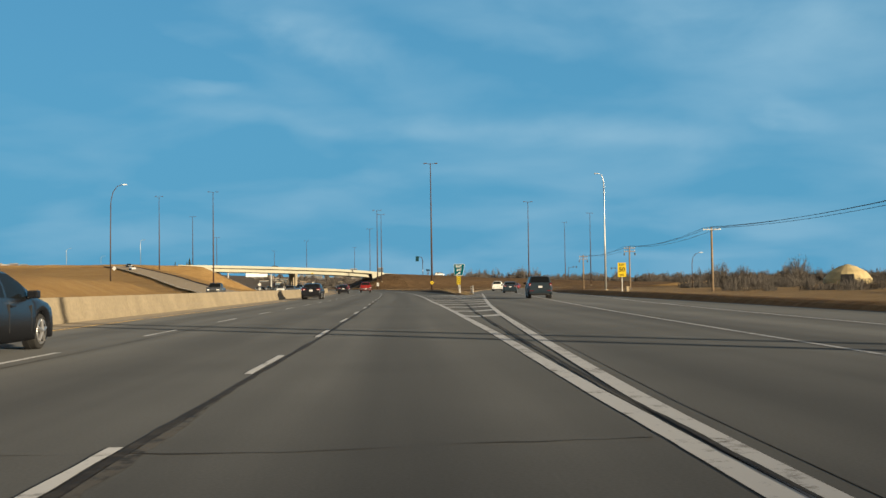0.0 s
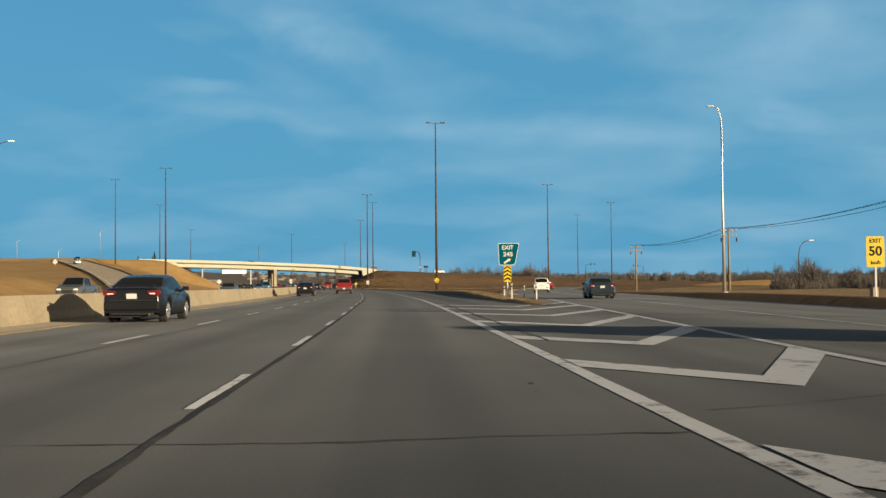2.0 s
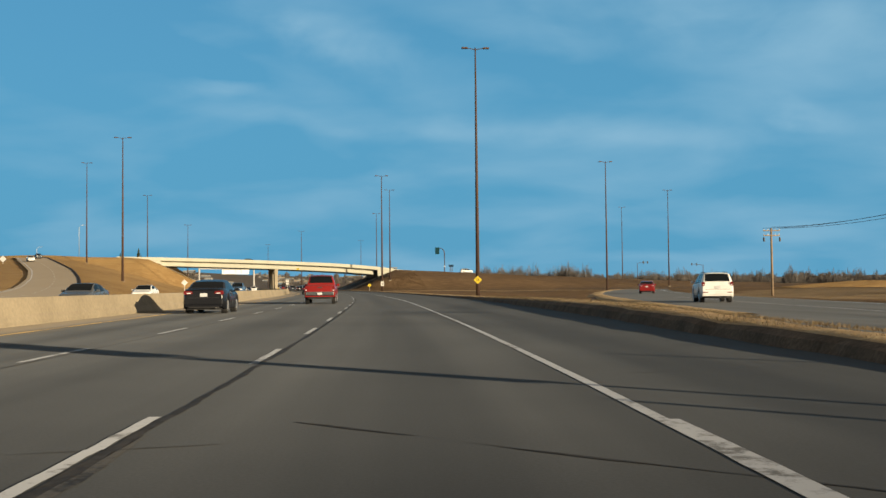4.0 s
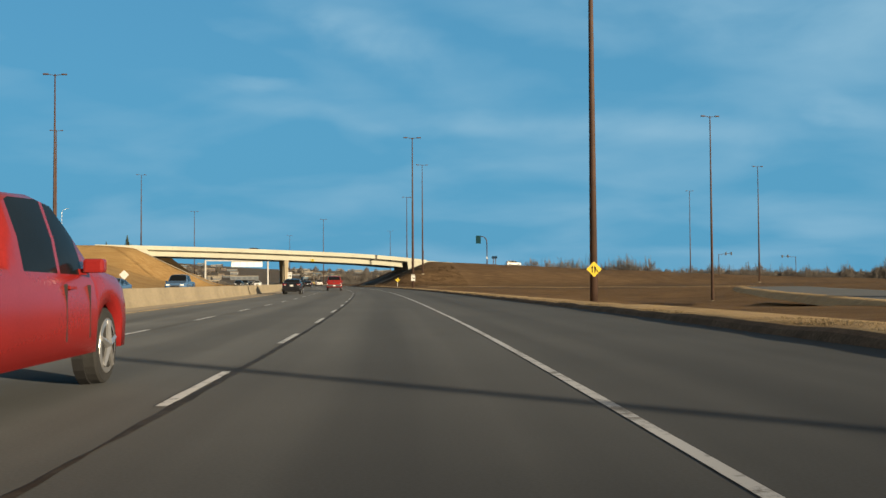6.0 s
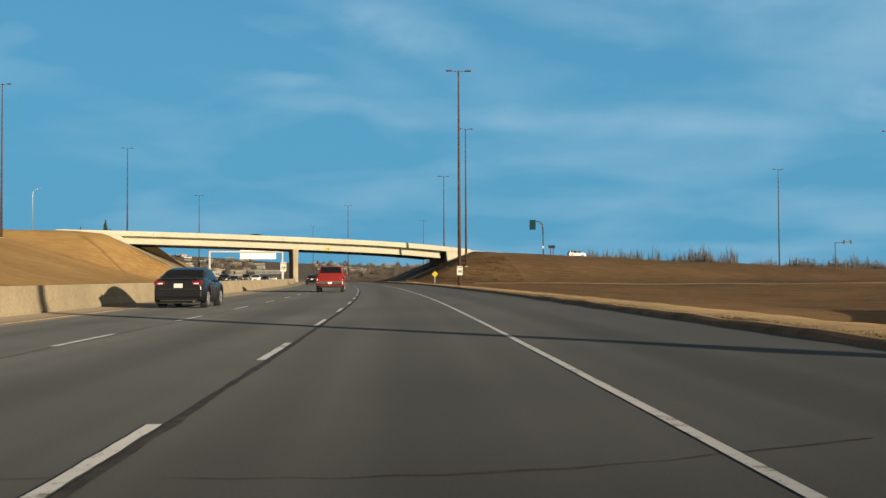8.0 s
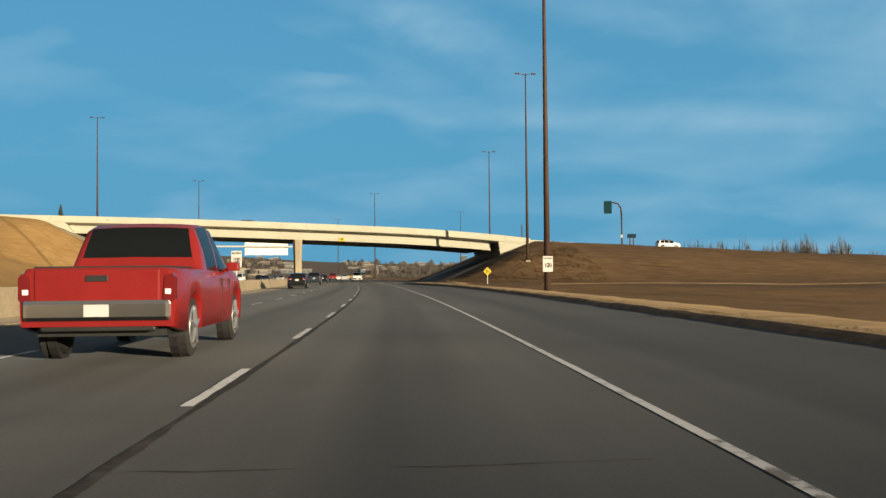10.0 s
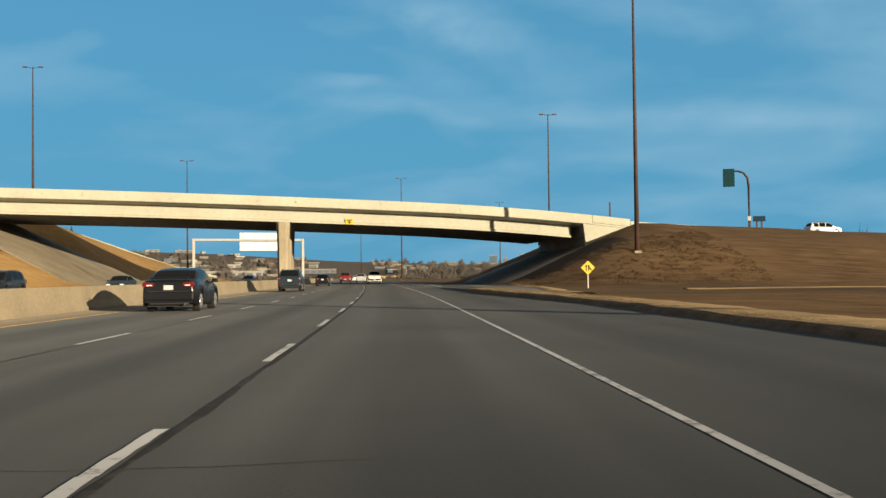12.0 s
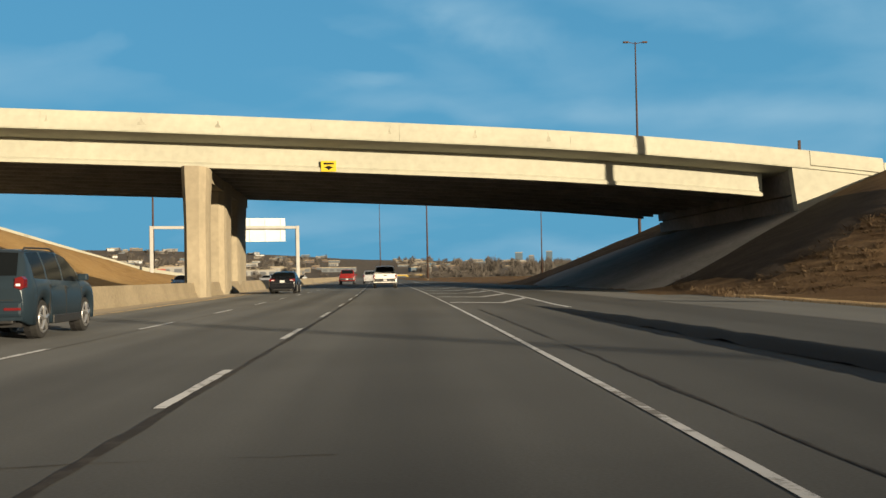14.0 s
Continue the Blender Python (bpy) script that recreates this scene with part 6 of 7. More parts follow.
def vehicle(name, kind, body, label, category, m, group="", lit=False):
    sp = SPECS[kind]
    L, W = sp["L"], sp["W"]
    H = max(z for y, z in sp["top"])
    h, y0, y1 = W / 2, -L / 2, L / 2
    low, wr = sp["low"], sp["wr"]
    ob = thing(name, label, category, m, group)
    ys, rings = car_rings(sp)
    shells = {k: bmesh.new() for k in ("body", "side_window", "side_window_r", "rear_window", "windshield", "roof")}
    seen = {}

    def vert(k, i, j):
        if (k, i, j) not in seen:
            seen[(k, i, j)] = shells[k].verts.new(rings[i][j])
        return seen[(k, i, j)]
    n = len(rings[0])
    for i in range(len(ys) - 1):
        ym = (ys[i] + ys[i + 1]) / 2
        for j in range(n - 1):
            jj = j if j < n // 2 else n - 2 - j
            k = "body"
            if jj in (5, 6) and sp["side"][0] < ym < sp["side"][1] and all(abs(ym - p) > 0.04 for p in sp["posts"]):
                k = "side_window" if j < n // 2 else "side_window_r"
            elif jj in (8, 9) and sp["rear"][0] < ym < sp["rear"][1]:
                k = "rear_window"
            elif jj in (8, 9) and sp["front"][0] < ym < sp["front"][1]:
                k = "windshield"
            elif jj >= 7 and sp["rear"][1] < ym < sp["front"][0]:
                k = "roof"
            shells[k].faces.new((vert(k, i, j), vert(k, i, j + 1), vert(k, i + 1, j + 1), vert(k, i + 1, j)))
    for i in (0, len(ys) - 1):
        f = [vert("body", i, j) for j in range(n)]
        shells["body"].faces.new(f if i == 0 else f[::-1])
    for k, bm in shells.items():
        bmesh.ops.recalc_face_normals(bm, faces=bm.faces)
        o = part("side_window" if k.startswith("side") else k, bm, body if k in ("body", "roof") else M_GLASS, ob, "" if k in ("body", "roof") else "dark tinted glass")
        for p in o.data.polygons:
            p.use_smooth = len(p.vertices) == 4
    # dark underbody and wheel wells
    bm = bmesh.new(); bm_box(bm, -h * 0.80, y0 + 0.22, low - 0.03, h * 0.80, y1 - 0.25, low + 0.42)
    part("underbody", bm, M_BLACK, ob)
    for y in sp["wb"]:
        for sx in (-1, 1):
            x = sx * (h - 0.15)
            bm = bmesh.new()
            bm_tube(bm, [(x - sx * 0.13, y, wr), (x - sx * 0.11, y, wr), (x + sx * 0.085, y, wr), (x + sx * 0.110, y, wr), (x + sx * 0.116, y, wr)], [wr * 0.9, wr, wr, wr * 0.93, wr * 0.70], n=24)
            ty = part("wheel", bm, M_RUBBER, ob, "black tyre")
            bm = bmesh.new()
            bm_tube(bm, [(x + sx * 0.110, y, wr), (x + sx * 0.122, y, wr), (x + sx * 0.124, y, wr), (x + sx * 0.127, y, wr)], [wr * 0.74, wr * 0.72, wr * 0.62, wr * 0.58], n=24, cap=False)
            bm_tube(bm, [(x + sx * 0.112, y, wr), (x + sx * 0.130, y, wr)], wr * 0.17, n=12)
            for q in range(5):
                a = 2 * math.pi * q / 5 + 0.3
                bm_tube(bm, [(x + sx * 0.118, y + math.cos(a) * wr * 0.06, wr + math.sin(a) * wr * 0.06), (x + sx * 0.118, y + math.cos(a) * wr * 0.66, wr + math.sin(a) * wr * 0.66)], [0.05, 0.032], n=6)
            part("rim", bm, M_ALLOY, ty, "alloy rim")
            bm = bmesh.new()
            bm_tube(bm, [(x - sx * 0.13, y, wr + 0.02), (x - sx * 0.02, y, wr + 0.02)], wr * 1.10, n=20)
            part("wheel_well", bm, M_BLACK, ob)
    # lamps
    for sx in (-1, 1):
        if kind == "sedan":
            lens = (h * 0.50, h * 0.92, 0.80, 0.97, 0.10)
        elif kind == "suv":
            lens = (h * 0.74, h * 0.93, 0.92, 1.16, 0.16)
        else:
            lens = (h * 0.80, h * 0.955, 0.76, 1.12, 0.10)
        a, b, za, zb_, dy = lens
        bm = bmesh.new()
        outline = [(sx * a, za + 0.05), (sx * a * 1.03, zb_ - 0.03), (sx * (b - 0.04), zb_), (sx * b, zb_ - 0.05), (sx * b, za + 0.04), (sx * (b - 0.05), za)]
        bm_prism(bm, outline, y0 - 0.018, y0 + dy)
        tl = part("tail_light", bm, M_REDLENS, ob, "red tail light")
        # pale bar on the lens stands for its glow and glare
        bm = bmesh.new()
        bm_prism(bm, [(sx * (a + (b - a) * (0.12 + 0.76 * x)), za + (zb_ - za) * z) for x, z in ((0.1, 0.28), (0.1, 0.46), (0.7, 0.46), (0.7, 0.28))], y0 - 0.024, y0 + 0.02)
        part("lens_glow", bm, M_CLEARLENS, tl, "pale lens bar standing for the tail light's glow")
        hz = along(sp["top"], y1 - 0.12)
        bm = bmesh.new()
        bm_prism(bm, [(sx * h * 0.46, hz - 0.13), (sx * h * 0.46, hz - 0.03), (sx * h * 0.74, hz - 0.01), (sx * h * 0.80, hz - 0.05), (sx * h * 0.78, hz - 0.15)], y1 - 0.34, y1 - 0.03)
        part("headlight", bm, M_CLEARLENS, ob, "clear headlight")
        my = sp["front"][1] - 0.42
        mz = along(sp["belt"], my)
        bm = bmesh.new(); bm_box(bm, min(sx * h * 0.97, sx * (h + 0.17)), my - 0.08, mz + 0.02, max(sx * h * 0.97, sx * (h + 0.17)), my + 0.07, mz + 0.16, 0.03)
        bm_box(bm, min(sx * h * 0.90, sx * h * 0.99), my - 0.03, mz, max(sx * h * 0.90, sx * h * 0.99), my + 0.05, mz + 0.06)
        part("mirror", bm, body, ob)
        for yy in [p + 0.14 for p in sp["posts"]]:
            z = along(sp["belt"], yy) - 0.13
            bm = bmesh.new(); bm_box(bm, min(sx * h * 0.975, sx * (h + 0.018)), yy - 0.1, z - 0.018, max(sx * h * 0.975, sx * (h + 0.018)), yy + 0.1, z + 0.018, 0.008)
            part("door_handle", bm, body, ob)
        for yy in list(sp["posts"]) + [sp["side"][1] + 0.02]:
            z = along(sp["belt"], yy)
            bm = bmesh.new(); bm_box(bm, min(sx * h * 0.96, sx * (h + 0.003)), yy - 0.006, low + 0.16, max(sx * h * 0.96, sx * (h + 0.003)), yy + 0.006, z - 0.10)
            part("door_gap", bm, M_BLACK, ob)
        if kind == "suv":
            bm = bmesh.new(); bm_box(bm, min(sx * h * 0.93, sx * (h + 0.012)), sp["wb"][0] + 0.48, low - 0.02, max(sx * h * 0.93, sx * (h + 0.012)), sp["wb"][1] - 0.48, low + 0.15, 0.02)
            part("sill_trim", bm, M_BLACK, ob)
            tw = sp["roofw"] * W / 1.8
            bm = bmesh.new(); bm_tube(bm, [(sx * tw * 0.90, -1.62, H - 0.06), (sx * tw * 0.90, -1.5, H - 0.005), (sx * tw * 0.90, -0.2, H + 0.015), (sx * tw * 0.90, 0.1, H - 0.05)], 0.02, n=6)
            part("roof_rail", bm, M_BLACK, ob)
            bm = bmesh.new(); bm_box(bm, min(sx * h * 0.55, sx * h * 0.88), y0 - 0.055, 0.55, max(sx * h * 0.55, sx * h * 0.88), y0 + 0.02, 0.60, 0.01)
            part("reflector", bm, M_REDLENS, ob, "red bumper reflector")
    # bumpers, plate, lower trim
    bm = bmesh.new(); bm_box(bm, -h * 0.90, y0 - 0.05, low + 0.16, h * 0.90, y0 + 0.14, low + 0.44, 0.06)
    part("rear_bumper", bm, M_CHROME if kind == "pickup" else body, ob)
    bm = bmesh.new(); bm_box(bm, -h * 0.70, y0 + 0.02, low + 0.04, h * 0.70, y0 + 0.2, low + 0.18, 0.02)
    part("rear_valance", bm, M_BLACK, ob)
    bm = bmesh.new(); bm_box(bm, -h * 0.74, y1 - 0.16, low + 0.02, h * 0.74, y1 + 0.04, low + 0.26, 0.05)
    part("front_bumper", bm, body, ob)
    bm = bmesh.new(); bm_box(bm, -h * 0.42, y1 - 0.08, low + 0.28, h * 0.42, y1 + 0.012, low + 0.28 + (0.16 if kind == "sedan" else 0.24), 0.02)
    part("grille", bm, M_BLACK, ob)
    pz = 0.79 if kind == "sedan" else (0.86 if kind == "suv" else 0.66)
    bm = bmesh.new(); bm_box(bm, -0.15, y0 - (0.02 if kind != "pickup" else 0.065), pz - 0.075, 0.15, y0 + 0.05, pz + 0.075)
    part("number_plate", bm, M_PLATE, ob, "blank pale number plate")
    if kind == "pickup":
        bm = bmesh.new(); bm_box(bm, -h * 0.80, y0 + 0.10, 1.18, h * 0.80, -1.0, 1.215)
        part("bed_cover", bm, M_BLACK, ob, "dark cargo bed cover")
        bm = bmesh.new(); bm_box(bm, -h * 0.76, y0 - 0.02, 0.70, h * 0.76, y0 + 0.05, 1.17, 0.02)
        part("tailgate", bm, body, ob)
        bm = bmesh.new(); bm_box(bm, -0.14, y0 - 0.035, 1.02, 0.14, y0 - 0.01, 1.10, 0.01)
        part("tailgate_handle", bm, M_BLACK, ob)
    else:
        bm = bmesh.new(); bm_box(bm, -h * 0.72, y0 - 0.006, low + 0.46, h * 0.72, y0 + 0.06, low + 0.475)
        part("trunk_seam", bm, M_BLACK, ob)
    if kind == "sedan":
        bm = bmesh.new(); bm_box(bm, -h * 0.72, y0 + 0.05, 1.09, h * 0.72, y0 + 0.20, 1.115, 0.01)
        for sx in (-1, 1):
            bm_box(bm, sx * h * 0.60 - 0.02, y0 + 0.10, 1.02, sx * h * 0.60 + 0.02, y0 + 0.16, 1.095)
        part("spoiler", bm, body, ob)
        bm = bmesh.new(); bm_tube(bm, [(0.52, y0 + 0.2, low + 0.05), (0.52, y0 - 0.02, low + 0.05)], 0.035, n=10)
        part("exhaust_pipe", bm, M_CHROME, ob, "bright exhaust tip")
    return ob


def on_road(s, l, turn=0.0, z=0.004):
    return spot(s, l, z, turn)


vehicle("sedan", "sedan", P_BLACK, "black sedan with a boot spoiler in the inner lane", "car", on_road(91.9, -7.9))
# the same black sedan, added again at other spots along the inner lane
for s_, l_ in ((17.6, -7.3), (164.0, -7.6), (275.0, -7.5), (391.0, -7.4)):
    vehicle("sedan", "sedan", P_BLACK, "repeat of the black sedan, added elsewhere along the inner lane", "car", on_road(s_, l_), "inner lane traffic")
# the same red pickup, added again earlier along the middle lane
for s_, l_ in ((187.0, -3.9), (312.0, -3.8)):
    vehicle("pickup_truck", "pickup", P_RED, "repeat of the red pickup truck, added in the middle lane", "truck", on_road(s_, l_), "middle lane traffic")
vehicle("suv", "suv", P_DARKBLUE, "dark blue compact suv with roof rails in the inner lane", "car", on_road(435.6, -7.45))
vehicle("pickup_truck", "pickup", P_WHITE, "white pickup truck with a chrome bumper", "truck", on_road(502.0, -0.2))
vehicle("pickup_truck", "pickup", P_RED, "red pickup truck with a dark bed cover", "truck", on_road(546, -4.6))
vehicle("sedan", "sedan", P_WHITE, "white sedan far ahead", "car", on_road(600, -2.4))
vehicle("sedan", "sedan", P_DARKBLUE, "dark blue sedan on the exit ramp", "car", on_road(128.0, 14.2, -6))
# the ramp's dark blue car, added a second time
vehicle("suv", "suv", P_DARKBLUE, "repeat of the dark blue ramp car, added as an suv nearer its start", "car", on_road(77.0, 10.4, -4))
vehicle("suv", "suv", P_WHITE, "white suv on the exit ramp", "car", on_road(176, 19.0, -11))
vehicle("sedan", "sedan", P_RED, "small red car far along the exit ramp", "car", on_road(234, 32.5, -17))
# on the climbing ramp
for s_, o_, body_, lab_ in ((402.0, -1.6, P_WHITE, "white sedan coming down the climbing ramp"), (436.0, 1.6, P_DARKBLUE, "dark sedan at the top of the climbing ramp")):
    vehicle("sedan", "sedan", body_, lab_, "car", spot(s_, up_l(s_) + o_, up_z(s_) + 0.02, 180 + 17))
# on the cross street over the bridge
for u_, w_, kind_, body_, lab_ in ((62.6, 10.0, "suv", P_WHITE, "white suv on the cross street"), (-16.0, 9.0, "suv", P_GREY, "grey suv crossing the bridge")):
    q_ = bp(u_, w_, max(bz_top(u_) - 1.05, gz(*bp(u_, w_).xy) + 0.02) if u_ > 36 else bz_top(u_) - 1.05)
    vehicle("suv", kind_, body_, lab_, "car", pose(q_.x, q_.y, q_.z, 0, 0, math.degrees(BA) - 90), "cross street traffic")
# opposite carriageway
for s_, l_, kind_, body_, lab_, cat_ in (
        (143.0, -24.8, "pickup", P_GREY, "dark grey pickup truck on the opposite lanes", "truck"), (178.0, -17.0, "sedan", P_GREY, "grey sedan on the opposite lanes", "car"),
        (214.0, -20.8, "sedan", P_WHITE, "white sedan on the opposite lanes", "car"), (249.8, -18.3, "sedan", P_BLUE, "steel blue sedan on the opposite lanes", "car"),
        (275.0, -18.0, "pickup", P_BLUE, "dark blue pickup truck on the opposite lanes", "truck"), (415.5, -22.6, "suv", P_BLACK, "black suv on the opposite lanes", "car"),
        (447.0, -23.2, "sedan", P_DARKBLUE, "navy sedan on the opposite lanes", "car"), (449.0, -19.0, "suv", P_WHITE, "white suv on the opposite lanes", "car"),
        (486.0, -22.8, "pickup", P_GREY, "grey pickup truck under the bridge", "truck"), (512.0, -19.0, "sedan", P_BLUE, "blue sedan beyond the bridge", "car"),
        (548.0, -22.5, "suv", P_BLACK, "black suv beyond the bridge", "car"), (580.0, -18.5, "sedan", P_SILVER, "silver sedan beyond the bridge", "car"), (625.0, -22.0, "suv", P_GREY, "grey suv far off", "car"), (660.0, -18.5, "sedan", P_WHITE, "white sedan far off", "car")):
    vehicle("sedan" if kind_ == "sedan" else ("suv" if kind_ == "suv" else "pickup_truck"), kind_, body_, lab_, cat_, on_road(s_, l_, 180), "oncoming traffic")
# the inner-lane black sedan, added once more past the bridge face
vehicle("sedan", "sedan", P_BLACK, "repeat of the black sedan, added beside the median barrier", "car", on_road(483.0, -6.9))
vehicle("suv", "suv", P_SILVER, "silver suv ahead of the white pickup", "car", on_road(548, -1.7))


# ---- trees, brush and distance ----
M_TWIG = mat("bare_twigs", (0.135, 0.122, 0.110), rough=0.95, vary=0.35, scale=0.4, fine=6, bump=0, coord="World", spec=0.1)
M_BARK = mat("bark", (0.12, 0.09, 0.065), rough=0.95, vary=0.3, scale=2, fine=12)
M_NEEDLE = mat("spruce_needles", (0.035, 0.05, 0.028), rough=0.9, vary=0.35, scale=1.5, fine=10, bump=0)


def twigs(rnd, height, spread, n, base=0.25, w0=0.05, lean=0.35):
    """Thin forked strips of a leafless crown: vertices and faces."""
    vs, fs = [], []

    def strip_(a, b, wa, wb):
        d = (b - a)
        side = d.cross(Vector((rnd.uniform(-1, 1), rnd.uniform(-1, 1), 0.2)))
        if side.length < 1e-4:
            return
        side.normalize()
        k = len(vs)
        vs.extend([a - side * wa, a + side * wa, b + side * wb, b - side * wb])
        fs.append((k, k + 1, k + 2, k + 3))

    for _ in range(n):
        ang, out = rnd.uniform(0, 2 * math.pi), spread * math.sqrt(rnd.random())
        z = height * rnd.uniform(base, 0.98) * (1 - 0.45 * (out / spread) ** 2)
        a = Vector((math.cos(ang) * out * lean, math.sin(ang) * out * lean, z * rnd.uniform(0.05 if lean > 0.5 else 0.25, 0.6)))
        b = Vector((math.cos(ang) * out, math.sin(ang) * out, z))
        strip_(a, b, w0, w0 * 0.5)
        for _k in range(3):
            c = b + Vector((rnd.uniform(-1, 1), rnd.uniform(-1, 1), rnd.uniform(0.1, 1.2))) * height * 0.11
            strip_(a.lerp(b, rnd.uniform(0.4, 1)), c, w0 * 0.55, w0 * 0.2)
    return vs, fs


def tree_proto(seed, height, spread, n, name="bare_tree", label="leafless grey-brown tree at the roadside brush", group="bare trees"):
    rnd = random.Random(seed)
    ob = thing(name, label, "tree", group=group)
    bm = bmesh.new()
    lean = Vector((rnd.uniform(-0.3, 0.3), rnd.uniform(-0.3, 0.3), 0))
    bm_tube(bm, [(0, 0, -0.3), tuple(lean * 0.4 + Vector((0, 0, height * 0.4))), tuple(lean + Vector((0, 0, height * 0.8)))], [height * 0.022, height * 0.015, height * 0.005], n=6)
    for k in range(6):
        a = rnd.uniform(0, 6.28)
        z = height * rnd.uniform(0.25, 0.55)
        bm_tube(bm, [(lean.x * 0.3, lean.y * 0.3, z), (math.cos(a) * spread * 0.55, math.sin(a) * spread * 0.55, z + height * 0.28)], [height * 0.010, height * 0.003], n=5)
    part("trunk", bm, M_BARK, ob)
    vs, fs = twigs(rnd, height, spread, n)
    me = bpy.data.meshes.new("crown")
    me.from_pydata(vs, [], fs)
    me.materials.append(M_TWIG)
    cr = new("crown", me)
    cr.parent = ob
    return ob


def brush(name, label, places, seed, w0=0.045, n=150):
    """One thicket out of many leafless shrubs: (x, y, height, spread)."""
    rnd = random.Random(seed)
    protos = []
    for k in range(6):
        vs, fs = twigs(random.Random(seed * 10 + k), 1.0, 0.62, n, base=0.12, w0=w0 / 4, lean=0.82)
        protos.append((np.array([v[:] for v in vs]), np.array(fs)))
    V, F, off = [], [], 0
    for x, y, h, sp_ in places:
        v, f = protos[rnd.randrange(6)]
        a = rnd.uniform(0, 6.28)
        c, s_ = math.cos(a), math.sin(a)
        q = v * np.array([sp_, sp_, h])
        q = np.stack([q[:, 0] * c - q[:, 1] * s_ + x, q[:, 0] * s_ + q[:, 1] * c + y, q[:, 2] + gz(x, y) - 0.1], 1)
        V.append(q); F.append(f + off); off += len(v)
    me = bpy.data.meshes.new(name)
    me.from_pydata(np.concatenate(V).tolist(), [], np.concatenate(F).tolist())
    me.materials.append(M_TWIG)
    tagged(new(name, me), label, "brush", "", "stuff")


def build_trees():
    rnd = random.Random(11)
    near = []
    for _ in range(420):
        s, l = rnd.uniform(95, 330), rnd.uniform(66, 112)
        l += max(0, (s - 240)) * 0.25
        p = at(s, l)
        if p.x < 0.385 * (p.y - 59) or (abs(p.x - 0.456 * p.y) < 9 and p.y < 255):
            continue
        near.append((p.x, p.y, rnd.uniform(1.4, 2.9), rnd.uniform(1.6, 3.2)))
    for _ in range(45):
        s, l = rnd.uniform(60, 135), rnd.uniform(42, 60)
        p = at(s, l)
        near.append((p.x, p.y, rnd.uniform(1.0, 1.9), rnd.uniform(1.4, 2.6)))
    brush("roadside_brush", "dense leafless grey-brown brush beyond the ramp", near, 5)
    far = []
    for _ in range(620):
        a = rnd.uniform(-26, 26)
        d = rnd.uniform(620, 1900)
        x, y = -20 + math.sin(radians(a)) * d, 200 + math.cos(radians(a)) * d
        s, l = [float(v[0]) for v in road_coords(np.array([x]), np.array([y]))]
        if l < 30 and l > -70:
            continue
        far.append((x, y, rnd.uniform(5, 11), rnd.uniform(4, 9)))
    brush("far_woods", "belt of far leafless woods on the horizon", far, 6, w0=0.11, n=100)
    edge = []
    for _ in range(330):
        a = rnd.uniform(7, 40)
        d = rnd.uniform(480, 760)
        x, y = 10 + math.sin(radians(a)) * d, 130 + math.cos(radians(a)) * d
        s, l = [float(v[0]) for v in road_coords(np.array([x]), np.array([y]))]
        if l < 110 and s > 420:
            continue
        if l < 75:
            continue
        edge.append((x, y, rnd.uniform(4.5, 10.0), rnd.uniform(3, 6)))
    for _ in range(46):
        x, y = rnd.uniform(26, 84), rnd.uniform(565, 650)
        edge.append((x, y, rnd.uniform(8.0, 12.0), rnd.uniform(3.5, 6)))
    brush("field_woods", "leafless woods behind the interchange fields", edge, 7, w0=0.075, n=120)
    far2 = []
    for _ in range(90):
        s, l = rnd.uniform(690, 1100), rnd.choice([rnd.uniform(14, 60), rnd.uniform(-90, -34)])
        p = at(s, l)
        far2.append((p.x, p.y, rnd.uniform(1.4, 3.4), rnd.uniform(3, 5)))
    brush("verge_woods", "low leafless brush along the far highway", far2, 8, w0=0.06, n=140)
    protos = [tree_proto(20 + k, (6.5, 5.2, 7.6)[k], (2.4, 2.0, 2.9)[k], 120) for k in range(3)]
    spots_ = []
    for _ in range(26):
        s, l = rnd.uniform(110, 330), rnd.uniform(72, 118)
        l += max(0, (s - 240)) * 0.25
        spots_.append((s, l))
    for k, (s, l) in enumerate(spots_):
        p = on_ground(s, l)
        if k > 2 and (p.x < 0.385 * (p.y - 59) or (abs(p.x - 0.456 * p.y) < 9 and p.y < 255)):
            continue
        mm = pose(p.x, p.y, p.z, 0, 0, rnd.uniform(0, 360))
        if k < 3:
            protos[k].matrix_world = mm
        else:
            copy_thing(protos[k % 3], mm)
    # dark spruces on the far left bank
    first = None
    for k in range(16):
        s_ = 508 + k * 4.6 + rnd.uniform(-2, 2)
        p = at(s_, float(np.interp(s_, [500, 537, 594], [-52, -56, -43])) - rnd.uniform(5, 13))
        z = gz(p.x, p.y)
        if first is None:
            first = thing("spruce_tree", "small dark spruce on the grassy bank", "tree", group="spruces")
            bm = bmesh.new(); bm_tube(bm, [(0, 0, -0.3), (0, 0, 4.6)], [0.12, 0.03], n=6); part("trunk", bm, M_BARK, first)
            bm = bmesh.new()
            r2 = random.Random(3)
            for tier in range(13):
                z0 = 0.5 + tier * 0.33
                r = 1.25 * (1 - tier / 13.5)
                for q in range(11):
                    a = q * 2 * math.pi / 11 + tier * 0.7 + r2.uniform(-0.2, 0.2)
                    rr_ = r * r2.uniform(0.75, 1.15)
                    c = Vector((math.cos(a), math.sin(a), 0)); sd = Vector((-c.y, c.x, 0)) * 0.16
                    bm.faces.new([bm.verts.new(v) for v in (Vector((0, 0, z0 + 0.30)), c * rr_ + sd + Vector((0, 0, z0 - 0.1)), c * rr_ * 1.15 + Vector((0, 0, z0 - 0.18)), c * rr_ - sd + Vector((0, 0, z0 - 0.1)))])
            part("crown", bm, M_NEEDLE, first)
